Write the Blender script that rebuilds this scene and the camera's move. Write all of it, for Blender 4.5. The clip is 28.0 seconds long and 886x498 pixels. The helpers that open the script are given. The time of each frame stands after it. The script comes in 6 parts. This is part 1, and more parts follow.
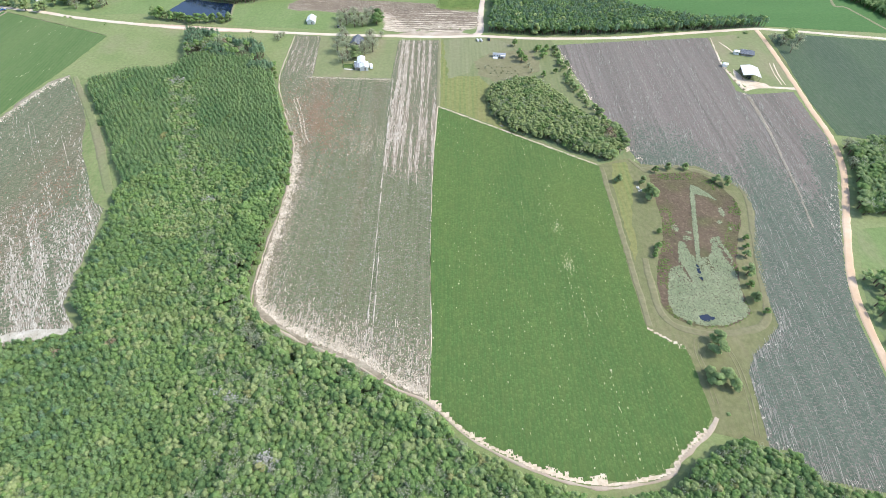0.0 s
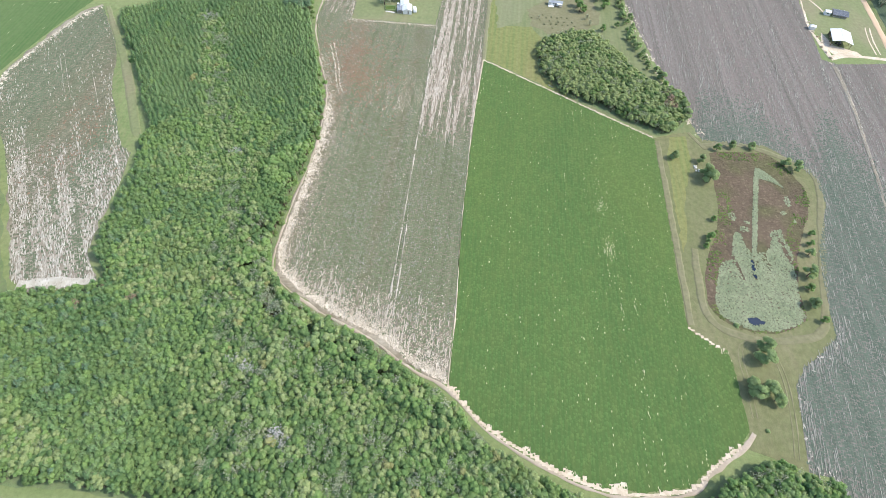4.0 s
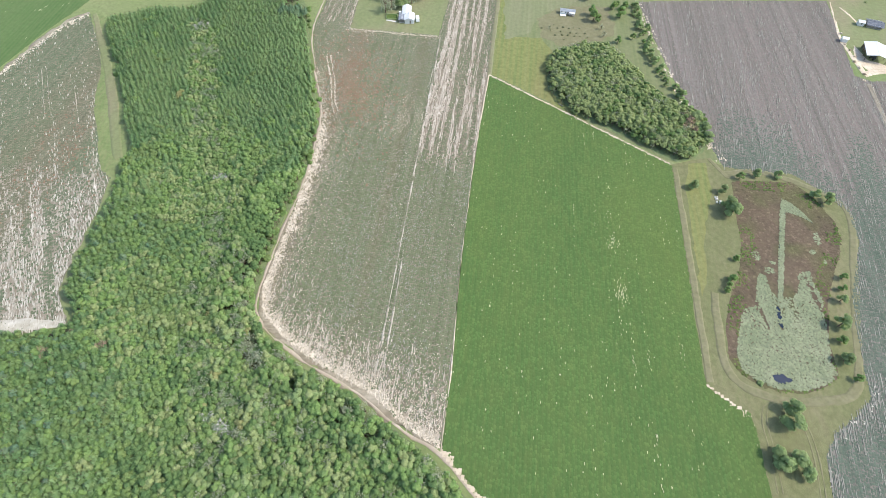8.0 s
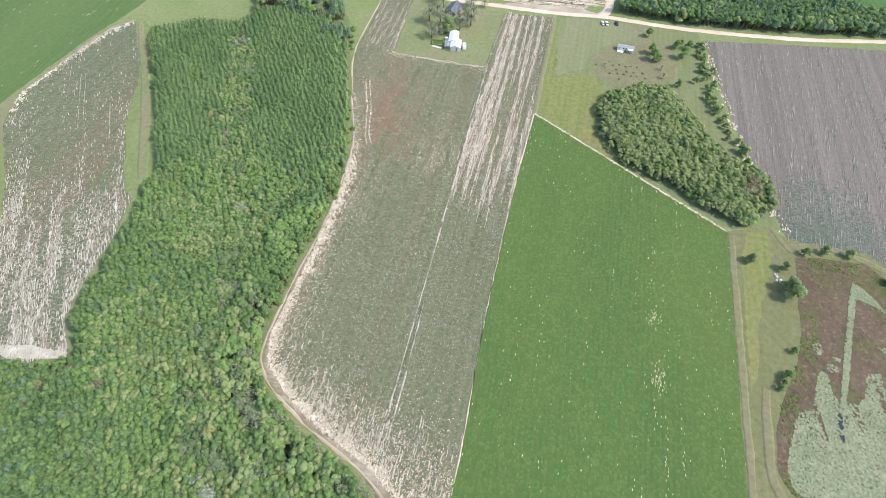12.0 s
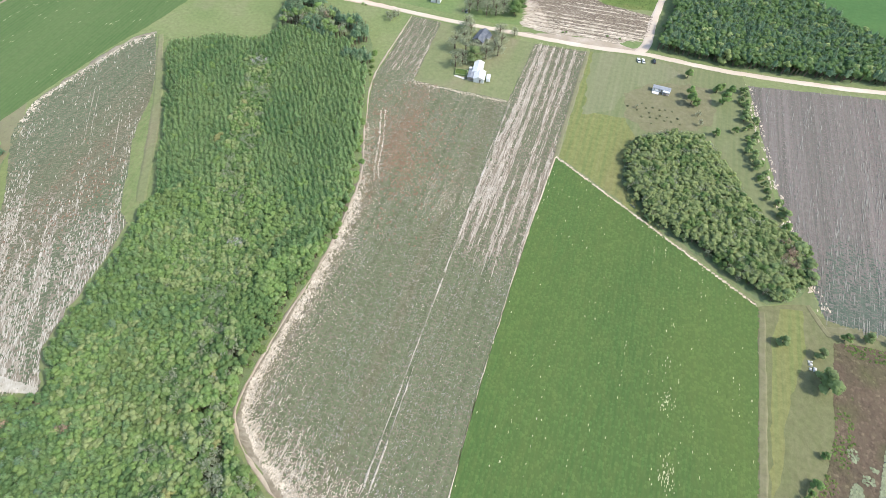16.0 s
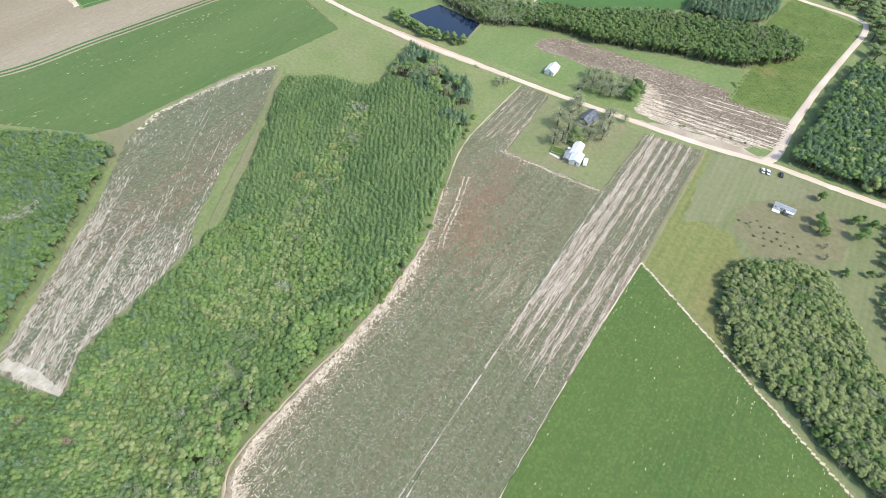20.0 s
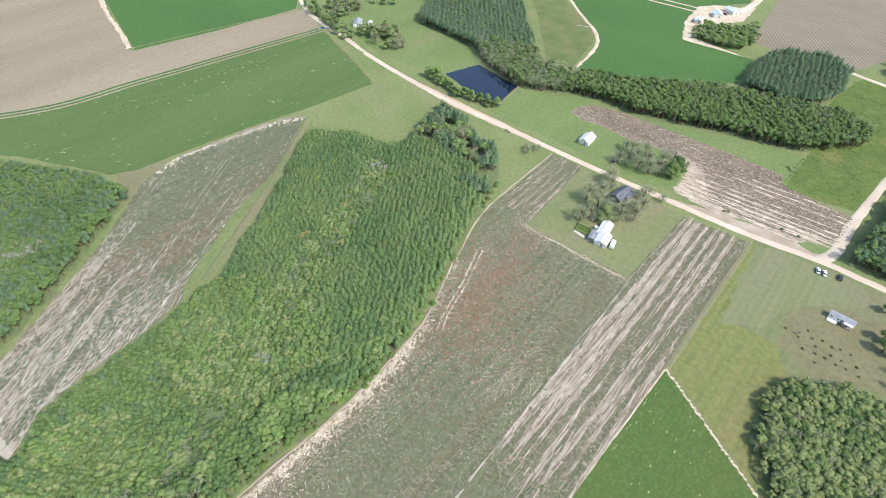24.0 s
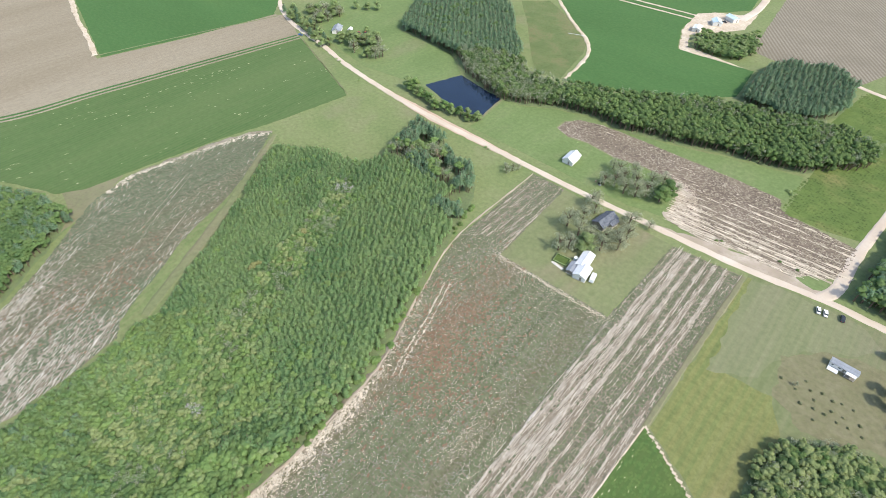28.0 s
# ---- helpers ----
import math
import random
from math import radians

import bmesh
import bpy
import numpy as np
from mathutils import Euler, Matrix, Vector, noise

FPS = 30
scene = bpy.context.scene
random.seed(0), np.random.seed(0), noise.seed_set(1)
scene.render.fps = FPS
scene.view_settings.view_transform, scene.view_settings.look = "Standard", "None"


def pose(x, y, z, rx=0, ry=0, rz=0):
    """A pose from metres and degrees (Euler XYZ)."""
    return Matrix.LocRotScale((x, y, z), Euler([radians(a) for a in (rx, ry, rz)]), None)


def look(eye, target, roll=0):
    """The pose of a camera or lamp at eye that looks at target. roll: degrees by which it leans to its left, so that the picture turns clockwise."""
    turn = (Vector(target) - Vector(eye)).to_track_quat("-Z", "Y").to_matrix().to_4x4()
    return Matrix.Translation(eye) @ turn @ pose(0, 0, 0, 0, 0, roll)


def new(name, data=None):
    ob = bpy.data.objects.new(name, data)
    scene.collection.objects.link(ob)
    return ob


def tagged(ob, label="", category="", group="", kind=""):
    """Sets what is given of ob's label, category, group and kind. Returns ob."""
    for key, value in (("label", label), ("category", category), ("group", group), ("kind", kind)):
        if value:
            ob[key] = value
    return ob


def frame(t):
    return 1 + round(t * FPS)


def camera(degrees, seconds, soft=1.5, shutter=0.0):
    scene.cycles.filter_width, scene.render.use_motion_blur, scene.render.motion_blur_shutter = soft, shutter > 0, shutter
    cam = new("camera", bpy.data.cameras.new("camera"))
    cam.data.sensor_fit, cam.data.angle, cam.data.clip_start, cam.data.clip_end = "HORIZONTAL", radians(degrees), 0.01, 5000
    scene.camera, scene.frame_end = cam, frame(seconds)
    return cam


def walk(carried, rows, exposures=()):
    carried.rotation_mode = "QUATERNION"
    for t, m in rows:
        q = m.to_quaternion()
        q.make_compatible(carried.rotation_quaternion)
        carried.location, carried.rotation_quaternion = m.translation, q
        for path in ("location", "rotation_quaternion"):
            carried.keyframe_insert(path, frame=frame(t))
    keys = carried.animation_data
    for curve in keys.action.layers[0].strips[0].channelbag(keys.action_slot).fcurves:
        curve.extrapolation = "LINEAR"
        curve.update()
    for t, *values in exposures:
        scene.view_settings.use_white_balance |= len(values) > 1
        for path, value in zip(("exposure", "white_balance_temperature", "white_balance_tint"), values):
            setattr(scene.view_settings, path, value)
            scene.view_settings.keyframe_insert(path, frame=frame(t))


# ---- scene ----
cam = camera(81.2, 28.0, soft=0.8)
# seconds, place in metres, then yaw, pitch and roll in degrees
ROWS = [
    (0.0, 0.00, 0.00, 196.48, -2.28, -47.52, 3.58),
    (0.5, 0.91, 1.50, 196.23, 1.20, -47.62, 3.27),
    (1.0, 1.18, 3.37, 196.25, 2.48, -47.71, 3.18),
    (1.5, 1.05, 5.73, 196.01, 2.89, -47.74, 3.26),
    (2.0, 1.09, 8.19, 196.12, 3.19, -47.76, 3.20),
    (2.5, 1.17, 10.93, 195.91, 3.37, -47.73, 3.19),
    (3.0, 1.20, 14.34, 195.67, 3.44, -49.10, 3.26),
    (3.5, 0.92, 17.67, 195.14, 3.08, -52.65, 3.68),
    (5.5, 1.24, 31.11, 192.63, 3.34, -55.10, 3.78),
    (6.0, 1.42, 34.85, 192.45, 3.47, -55.11, 3.70),
    (6.5, 1.91, 38.50, 192.46, 3.63, -55.13, 3.57),
    (7.0, 2.26, 42.38, 192.46, 3.82, -55.16, 3.40),
    (7.5, 2.46, 46.10, 192.47, 3.93, -55.19, 3.28),
    (8.0, 2.84, 49.79, 192.22, 4.74, -55.12, 3.13),
    (8.5, 3.29, 53.50, 191.96, 8.36, -55.14, 2.83),
    (9.0, 3.12, 57.16, 191.86, 10.69, -55.16, 2.76),
    (9.5, 2.88, 61.01, 191.90, 11.11, -55.21, 2.72),
    (10.0, 2.67, 64.98, 191.94, 11.47, -55.23, 2.63),
    (10.5, 2.47, 68.65, 191.90, 11.58, -55.23, 2.59),
    (11.0, 2.34, 72.18, 191.82, 11.49, -55.18, 2.62),
    (11.5, 2.11, 75.85, 191.74, 11.54, -55.17, 2.65),
    (12.0, 2.06, 79.40, 191.58, 11.50, -55.12, 2.68),
    (12.5, 2.13, 82.97, 191.45, 11.38, -55.07, 2.74),
    (14.5, 4.14, 97.13, 190.96, 12.17, -54.88, 2.74),
    (15.0, 4.78, 100.69, 190.72, 14.16, -54.84, 2.68),
    (15.5, 5.26, 104.23, 190.71, 15.75, -54.81, 2.62),
    (16.0, 5.66, 107.68, 190.46, 16.79, -54.72, 2.61),
    (16.5, 6.29, 110.91, 190.27, 17.79, -53.78, 2.42),
    (17.0, 7.18, 114.59, 189.99, 23.26, -52.99, 2.03),
    (17.5, 7.83, 118.41, 189.60, 29.59, -52.65, 1.70),
    (18.0, 8.10, 121.98, 189.00, 33.01, -52.47, 1.60),
    (18.5, 8.23, 125.52, 188.54, 33.26, -52.40, 1.56),
    (19.0, 8.22, 129.32, 188.07, 33.36, -52.36, 1.52),
    (19.5, 8.28, 132.91, 187.56, 33.24, -52.32, 1.58),
    (20.0, 8.95, 136.13, 186.72, 33.44, -50.18, 1.48),
    (20.5, 9.21, 139.80, 186.01, 33.64, -47.49, 1.34),
    (21.0, 9.12, 143.42, 185.52, 33.88, -46.32, 1.35),
    (21.5, 9.06, 147.06, 185.06, 34.53, -45.85, 1.34),
    (23.5, 8.01, 163.20, 182.93, 39.77, -45.58, 1.18),
    (24.0, 7.48, 167.28, 182.47, 40.70, -45.59, 1.11),
    (24.5, 7.16, 171.24, 182.11, 40.81, -45.61, 1.14),
    (25.0, 6.69, 175.25, 181.46, 41.08, -45.60, 1.11),
    (25.5, 6.27, 179.36, 180.97, 41.35, -45.59, 1.02),
    (26.0, 5.85, 183.35, 180.32, 41.29, -45.60, 1.10),
    (26.5, 5.48, 187.27, 179.67, 41.45, -45.56, 1.03),
    (27.0, 5.05, 190.96, 178.99, 41.41, -45.53, 1.08),
    (27.5, 4.59, 194.56, 178.30, 41.38, -45.53, 1.15),
    (28.0, 4.17, 198.27, 177.51, 41.34, -45.51, 1.16),
]
walk(cam, [(t, pose(x, y, z, 90 + pitch, 0, yaw) @ pose(0, 0, 0, 0, 0, roll)) for t, x, y, z, yaw, pitch, roll in ROWS],
     exposures=[(0.0, 1.06, 6300, 10), (3.0, 1.06, 6300, 10), (6.0, 1.01, 6450, 10), (10.0, 0.99, 6460, 10), (21.0, 0.98, 6480, 10), (24.0, 0.91, 6540, 10), (28.0, 0.87, 6560, 10)])

# ---- daylight: clear sky, sun from the east-north-east side of the plan ----
SUN_UP, SUN_TURN = 47.0, 4.0   # degrees above the ground; degrees from +x towards +y
sky_world = bpy.data.worlds.new("sky")
scene.world = sky_world
sky_world.use_nodes = True
sky_tex = sky_world.node_tree.nodes.new("ShaderNodeTexSky")
sky_tex.sky_type, sky_tex.sun_disc = "NISHITA", False
sky_tex.sun_elevation, sky_tex.sun_rotation = radians(SUN_UP), radians(90 - SUN_TURN)
sky_tex.air_density, sky_tex.dust_density = 1.2, 1.6
sky_back = sky_world.node_tree.nodes["Background"]
sky_back.inputs["Strength"].default_value = 0.15
sky_world.node_tree.links.new(sky_tex.outputs[0], sky_back.inputs["Color"])
sun_data = bpy.data.lights.new("sun", "SUN")
sun_data.energy, sun_data.angle, sun_data.color = 2.15, radians(0.6), (1.0, 0.95, 0.83)
sun = new("sun", sun_data)
sun_way = Vector((math.cos(radians(SUN_UP)) * math.cos(radians(SUN_TURN)), math.cos(radians(SUN_UP)) * math.sin(radians(SUN_TURN)), math.sin(radians(SUN_UP))))
sun.matrix_world = look(sun_way * 900, (0, 0, 0))

# ---- materials ----
def mat(name, stops, scale=0.1, stretch=(1, 1, 1), turn=0.0, rough=0.95, fine=None, fine_scale=2.0, fine_mix=0.35,
        patch=None, patch_scale=0.02, patch_from=0.55, patch_to=0.65, bump=0.0, bump_scale=3.0, island=0.0, metal=0.0, spec=0.2, wave=None, per_object=0.0, sheer=0.0, grain=0.0, grain_scale=0.4):
    """A surface: broad variation over world places, finer grain, patches, relief. stops: (place, colour) of the broad ramp."""
    m = bpy.data.materials.new(name)
    m.use_nodes = True
    nt = m.node_tree
    b = nt.nodes["Principled BSDF"]
    b.inputs["Roughness"].default_value, b.inputs["Metallic"].default_value = rough, metal
    b.inputs["Specular IOR Level"].default_value = spec
    geo = nt.nodes.new("ShaderNodeNewGeometry")
    mp = nt.nodes.new("ShaderNodeMapping")
    mp.inputs["Rotation"].default_value = (0, 0, radians(turn))
    mp.inputs["Scale"].default_value = stretch
    nt.links.new(geo.outputs["Position"], mp.inputs["Vector"])

    def cloud(s, detail=4.0, vec=None):
        n = nt.nodes.new("ShaderNodeTexNoise")
        n.inputs["Scale"].default_value, n.inputs["Detail"].default_value = s, detail
        nt.links.new(vec or mp.outputs[0], n.inputs["Vector"])
        return n.outputs["Fac"]

    def mixed(a, fac, colour, how="MIX"):
        x = nt.nodes.new("ShaderNodeMix")
        x.data_type, x.blend_type = "RGBA", how
        nt.links.new(fac, x.inputs["Factor"])
        nt.links.new(a, x.inputs["A"])
        if isinstance(colour, tuple):
            x.inputs["B"].default_value = (*colour, 1)
        else:
            nt.links.new(colour, x.inputs["B"])
        return x.outputs["Result"]

    def ramp(fac, pts):
        r = nt.nodes.new("ShaderNodeValToRGB")
        el = r.color_ramp.elements
        while len(el) < len(pts):
            el.new(0.5)
        for e, (at, c) in zip(el, pts):
            e.position, e.color = at, (*c, 1) if isinstance(c, tuple) else (c, c, c, 1)
        nt.links.new(fac, r.inputs["Fac"])
        return r.outputs["Color"]

    col = ramp(cloud(scale), stops)
    if patch:
        col = mixed(col, ramp(cloud(patch_scale, 6.0), [(patch_from, 0.0), (patch_to, 1.0)]), patch)
    if fine:
        col = mixed(col, ramp(cloud(fine_scale, 3.0), [(0.45, 0.0), (0.62, fine_mix)]), fine)
    if wave:
        w = nt.nodes.new("ShaderNodeTexWave")
        w.wave_type, w.bands_direction = "BANDS", "X"
        w.inputs["Scale"].default_value, w.inputs["Distortion"].default_value = wave[0], wave[3]
        w.inputs["Detail"].default_value, w.inputs["Detail Scale"].default_value = 3.0, 0.6
        nt.links.new(mp.outputs[0], w.inputs["Vector"])
        col = mixed(col, ramp(w.outputs["Fac"], [(0.3, 0.0), (0.7, wave[2])]), wave[1])
    if grain:
        n = nt.nodes.new("ShaderNodeTexNoise")
        n.inputs["Scale"].default_value, n.inputs["Detail"].default_value, n.inputs["Roughness"].default_value = grain_scale, 7.0, 0.72
        nt.links.new(geo.outputs["Position"], n.inputs["Vector"])
        g = nt.nodes.new("ShaderNodeMapRange")
        g.inputs["From Min"].default_value, g.inputs["From Max"].default_value = 0.3, 0.7
        g.inputs["To Min"].default_value, g.inputs["To Max"].default_value = 1 - grain, 1 + grain
        nt.links.new(n.outputs["Fac"], g.inputs["Value"])
        h = nt.nodes.new("ShaderNodeHueSaturation")
        nt.links.new(g.outputs[0], h.inputs["Value"])
        nt.links.new(col, h.inputs["Color"])
        col = h.outputs["Color"]
    for amount, source in ((island, geo.outputs["Random Per Island"]), (per_object, None)):
        if not amount:
            continue
        if source is None:
            source = nt.nodes.new("ShaderNodeObjectInfo").outputs["Random"]
        hsv = nt.nodes.new("ShaderNodeHueSaturation")
        span = nt.nodes.new("ShaderNodeMapRange")
        span.inputs["To Min"].default_value, span.inputs["To Max"].default_value = 1 - amount, 1 + amount
        nt.links.new(source, span.inputs["Value"])
        nt.links.new(span.outputs[0], hsv.inputs["Value"])
        nt.links.new(col, hsv.inputs["Color"])
        col = hsv.outputs["Color"]
    nt.links.new(col, b.inputs["Base Color"])
    if sheer:
        tr, mx = nt.nodes.new("ShaderNodeBsdfTranslucent"), nt.nodes.new("ShaderNodeMixShader")
        nt.links.new(col, tr.inputs["Color"])
        mx.inputs[0].default_value = sheer
        nt.links.new(b.outputs[0], mx.inputs[1])
        nt.links.new(tr.outputs[0], mx.inputs[2])
        nt.links.new(mx.outputs[0], nt.nodes["Material Output"].inputs["Surface"])
    if bump:
        bp = nt.nodes.new("ShaderNodeBump")
        bp.inputs["Strength"].default_value, bp.inputs["Distance"].default_value = 1.0, bump
        nt.links.new(cloud(bump_scale, 5.0), bp.inputs["Height"])
        nt.links.new(bp.outputs[0], b.inputs["Normal"])
    return m


GRASS = mat("grass", [(0.3, (0.153, 0.197, 0.078)), (0.5, (0.183, 0.218, 0.091)), (0.72, (0.214, 0.228, 0.111))], 0.03, fine=(0.132, 0.177, 0.068), fine_scale=0.5, patch=(0.219, 0.208, 0.120), patch_scale=0.025, patch_from=0.56, patch_to=0.74, bump=0.15, bump_scale=1.2, grain=0.16)
PASTURE = mat("green_pasture", [(0.3, (0.135, 0.190, 0.070)), (0.5, (0.155, 0.210, 0.080)), (0.72, (0.180, 0.218, 0.095))], 0.05, stretch=(1, 0.4, 1), fine=(0.125, 0.180, 0.064), fine_scale=0.5, patch=(0.195, 0.205, 0.105), patch_scale=0.03, patch_from=0.55, patch_to=0.72, bump=0.1, grain=0.16)
RUT = mat("worn_tan_grass", [(0.3, (0.166, 0.158, 0.086)), (0.6, (0.188, 0.175, 0.102)), (0.8, (0.211, 0.190, 0.117))], 0.15, fine=(0.152, 0.154, 0.077), fine_scale=0.5, fine_mix=0.5, grain=0.18)
LAWN = mat("lawn", [(0.3, (0.166, 0.191, 0.088)), (0.55, (0.195, 0.209, 0.104)), (0.75, (0.223, 0.219, 0.123))], 0.04, stretch=(1, 0.3, 1), fine=(0.149, 0.181, 0.079), fine_scale=0.4, patch=(0.219, 0.200, 0.121), patch_scale=0.05, patch_from=0.47, patch_to=0.62, bump=0.08, grain=0.16)
MEADOW_PALE = mat("pale_mown_grass", [(0.3, (0.161, 0.178, 0.090)), (0.5, (0.188, 0.199, 0.105)), (0.72, (0.215, 0.214, 0.124))], 0.25, stretch=(1, 0.07, 1), turn=4.5, fine=(0.147, 0.168, 0.080), fine_scale=1.1, fine_mix=0.2, patch=(0.213, 0.199, 0.128), patch_scale=0.02, patch_from=0.48, patch_to=0.62, grain=0.14, wave=(0.1, (0.148, 0.172, 0.088), 0.25, 2.5))
MEADOW = mat("mown_meadow", [(0.3, (0.144, 0.166, 0.076)), (0.5, (0.168, 0.185, 0.089)), (0.72, (0.192, 0.199, 0.105))], 0.25, stretch=(1, 0.07, 1), turn=4.5, fine=(0.131, 0.156, 0.068), fine_scale=1.1, fine_mix=0.2, patch=(0.190, 0.185, 0.108), patch_scale=0.02, patch_from=0.48, patch_to=0.62, grain=0.14, wave=(0.1, (0.132, 0.161, 0.074), 0.25, 2.5))
MEADOW_GREEN = mat("yellow_green_meadow", [(0.3, (0.137, 0.164, 0.059)), (0.5, (0.163, 0.186, 0.067)), (0.72, (0.192, 0.194, 0.078))], 0.25, stretch=(1, 0.08, 1), turn=4.5, fine=(0.127, 0.158, 0.053), fine_scale=1.1, fine_mix=0.25, patch=(0.200, 0.177, 0.081), patch_scale=0.03, patch_from=0.52, patch_to=0.66, grain=0.24, wave=(0.1, (0.196, 0.194, 0.072), 0.45, 2.5))
BANK = mat("dry_bank_grass", [(0.3, (0.141, 0.149, 0.068)), (0.6, (0.170, 0.165, 0.085)), (0.8, (0.199, 0.178, 0.103))], 0.05, stretch=(1, 0.35, 1), fine=(0.123, 0.140, 0.057), fine_scale=0.5, bump=0.1, grain=0.20)
CROP = mat("green_crop", [(0.3, (0.063, 0.116, 0.034)), (0.5, (0.072, 0.129, 0.037)), (0.75, (0.084, 0.138, 0.040))], 0.02, stretch=(1, 0.3, 1), fine=(0.108, 0.144, 0.044), fine_scale=0.35, fine_mix=0.35, patch=(0.093, 0.140, 0.039), patch_scale=0.012, patch_from=0.48, patch_to=0.62, wave=(0.16, (0.096, 0.140, 0.044), 0.35, 2.0), bump=0.1, bump_scale=2.0, island=0.13)
CROP_NW = mat("grey_green_crop", [(0.3, (0.073, 0.128, 0.041)), (0.5, (0.084, 0.139, 0.047)), (0.75, (0.100, 0.150, 0.054))], 0.03, stretch=(1, 0.12, 1), turn=-18, fine=(0.114, 0.153, 0.062), fine_scale=0.4, fine_mix=0.4, wave=(0.14, (0.110, 0.153, 0.058), 0.4, 1.0), bump=0.1, bump_scale=2.0, grain=0.12)
CROP_FAR = mat("dense_green_crop", [(0.3, (0.056, 0.122, 0.036)), (0.55, (0.064, 0.138, 0.042)), (0.75, (0.081, 0.152, 0.046))], 0.02, stretch=(0.3, 1, 1), turn=-30, fine=(0.084, 0.152, 0.049), fine_scale=0.6, bump=0.1, grain=0.14)
CROP_BLUE = mat("blue_green_crop", [(0.3, (0.046, 0.075, 0.044)), (0.55, (0.057, 0.091, 0.048)), (0.75, (0.077, 0.097, 0.060))], 0.03, stretch=(1, 0.1, 1), turn=8, fine=(0.108, 0.120, 0.089), fine_scale=0.8, patch=(0.131, 0.083, 0.056), patch_scale=0.02, patch_from=0.6, patch_to=0.72, bump=0.1, grain=0.2, wave=(0.2, (0.095, 0.118, 0.080), 0.3, 1.2))
SOIL = mat("cotton_soil", [(0.32, (0.135, 0.122, 0.085)), (0.5, (0.165, 0.145, 0.103)), (0.7, (0.205, 0.175, 0.128))], 0.05, stretch=(1, 0.3, 1), fine=(0.25, 0.212, 0.158), fine_scale=0.9, fine_mix=0.5, bump=0.2, bump_scale=0.9, grain=0.20)
SOIL_W = mat("grey_field_soil", [(0.32, (0.146, 0.135, 0.091)), (0.5, (0.174, 0.158, 0.108)), (0.7, (0.210, 0.186, 0.129))], 0.05, stretch=(1, 0.2, 1), turn=-33, fine=(0.234, 0.208, 0.145), fine_scale=0.9, fine_mix=0.5, bump=0.2, bump_scale=0.9, grain=0.20)
SOIL_E = mat("lavender_grey_soil", [(0.3, (0.119, 0.112, 0.093)), (0.5, (0.145, 0.134, 0.113)), (0.72, (0.185, 0.164, 0.143))], 0.3, stretch=(1, 0.01, 1), turn=8, fine=(0.208, 0.181, 0.162), fine_scale=0.6, fine_mix=0.4, bump=0.2, grain=0.20)
SOIL_N = mat("pale_stalk_soil", [(0.32, (0.238, 0.198, 0.144)), (0.5, (0.291, 0.250, 0.186)), (0.7, (0.361, 0.316, 0.246))], 0.12, stretch=(0.3, 1, 1), fine=(0.194, 0.163, 0.114), fine_scale=0.8, fine_mix=0.6, bump=0.2, bump_scale=0.9, grain=0.22)
SOIL_WS = mat("pale_grey_soil", [(0.32, (0.185, 0.160, 0.118)), (0.5, (0.249, 0.214, 0.165)), (0.7, (0.333, 0.293, 0.233))], 0.25, stretch=(1, 0.06, 1), turn=-33, fine=(0.172, 0.152, 0.112), fine_scale=0.8, fine_mix=0.6, bump=0.2, bump_scale=0.9, grain=0.25)
SOIL_NE = mat("pale_streaked_soil", [(0.32, (0.194, 0.162, 0.120)), (0.5, (0.249, 0.209, 0.158)), (0.7, (0.317, 0.274, 0.214))], 0.12, stretch=(1, 0.15, 1), fine=(0.156, 0.131, 0.093), fine_scale=0.8, fine_mix=0.6, bump=0.2, bump_scale=0.9, grain=0.22)
TAN = mat("tan_tilled_soil", [(0.3, (0.250, 0.210, 0.145)), (0.55, (0.299, 0.255, 0.184)), (0.75, (0.343, 0.300, 0.223))], 0.03, stretch=(1, 0.1, 1), turn=16, fine=(0.216, 0.180, 0.121), fine_scale=0.8, wave=(0.35, (0.216, 0.175, 0.121), 0.5, 3.0), bump=0.15, grain=0.12)
STRIPED = mat("striped_stubble", [(0.3, (0.231, 0.200, 0.150)), (0.7, (0.285, 0.249, 0.190))], 0.04, turn=-33, fine=(0.196, 0.167, 0.124), wave=(0.11, (0.170, 0.145, 0.106), 0.8, 0.6), bump=0.1, grain=0.12)
SAND = mat("pale_sand", [(0.3, (0.48, 0.39, 0.29)), (0.55, (0.58, 0.49, 0.38)), (0.75, (0.66, 0.58, 0.47))], 0.12, fine=(0.38, 0.30, 0.21), fine_scale=0.6, fine_mix=0.5, bump=0.1)
ROAD = mat("dirt_road", [(0.3, (0.513, 0.418, 0.328)), (0.55, (0.589, 0.503, 0.413)), (0.78, (0.665, 0.598, 0.522))], 0.05, fine=(0.456, 0.361, 0.275), fine_scale=0.4, fine_mix=0.4, bump=0.04, grain=0.10)
LANE = mat("tan_sandy_lane", [(0.3, (0.46, 0.325, 0.215)), (0.55, (0.54, 0.395, 0.275)), (0.78, (0.61, 0.475, 0.36))], 0.05, fine=(0.40, 0.28, 0.18), fine_scale=0.4, fine_mix=0.4, bump=0.04, grain=0.10)
OLIVE = mat("rough_olive_meadow", [(0.3, (0.113, 0.152, 0.056)), (0.5, (0.141, 0.175, 0.068)), (0.75, (0.180, 0.197, 0.085))], 0.08, fine=(0.098, 0.135, 0.050), fine_scale=0.4, fine_mix=0.6, patch=(0.186, 0.185, 0.085), patch_scale=0.04, patch_from=0.5, patch_to=0.62, bump=0.3, grain=0.30)
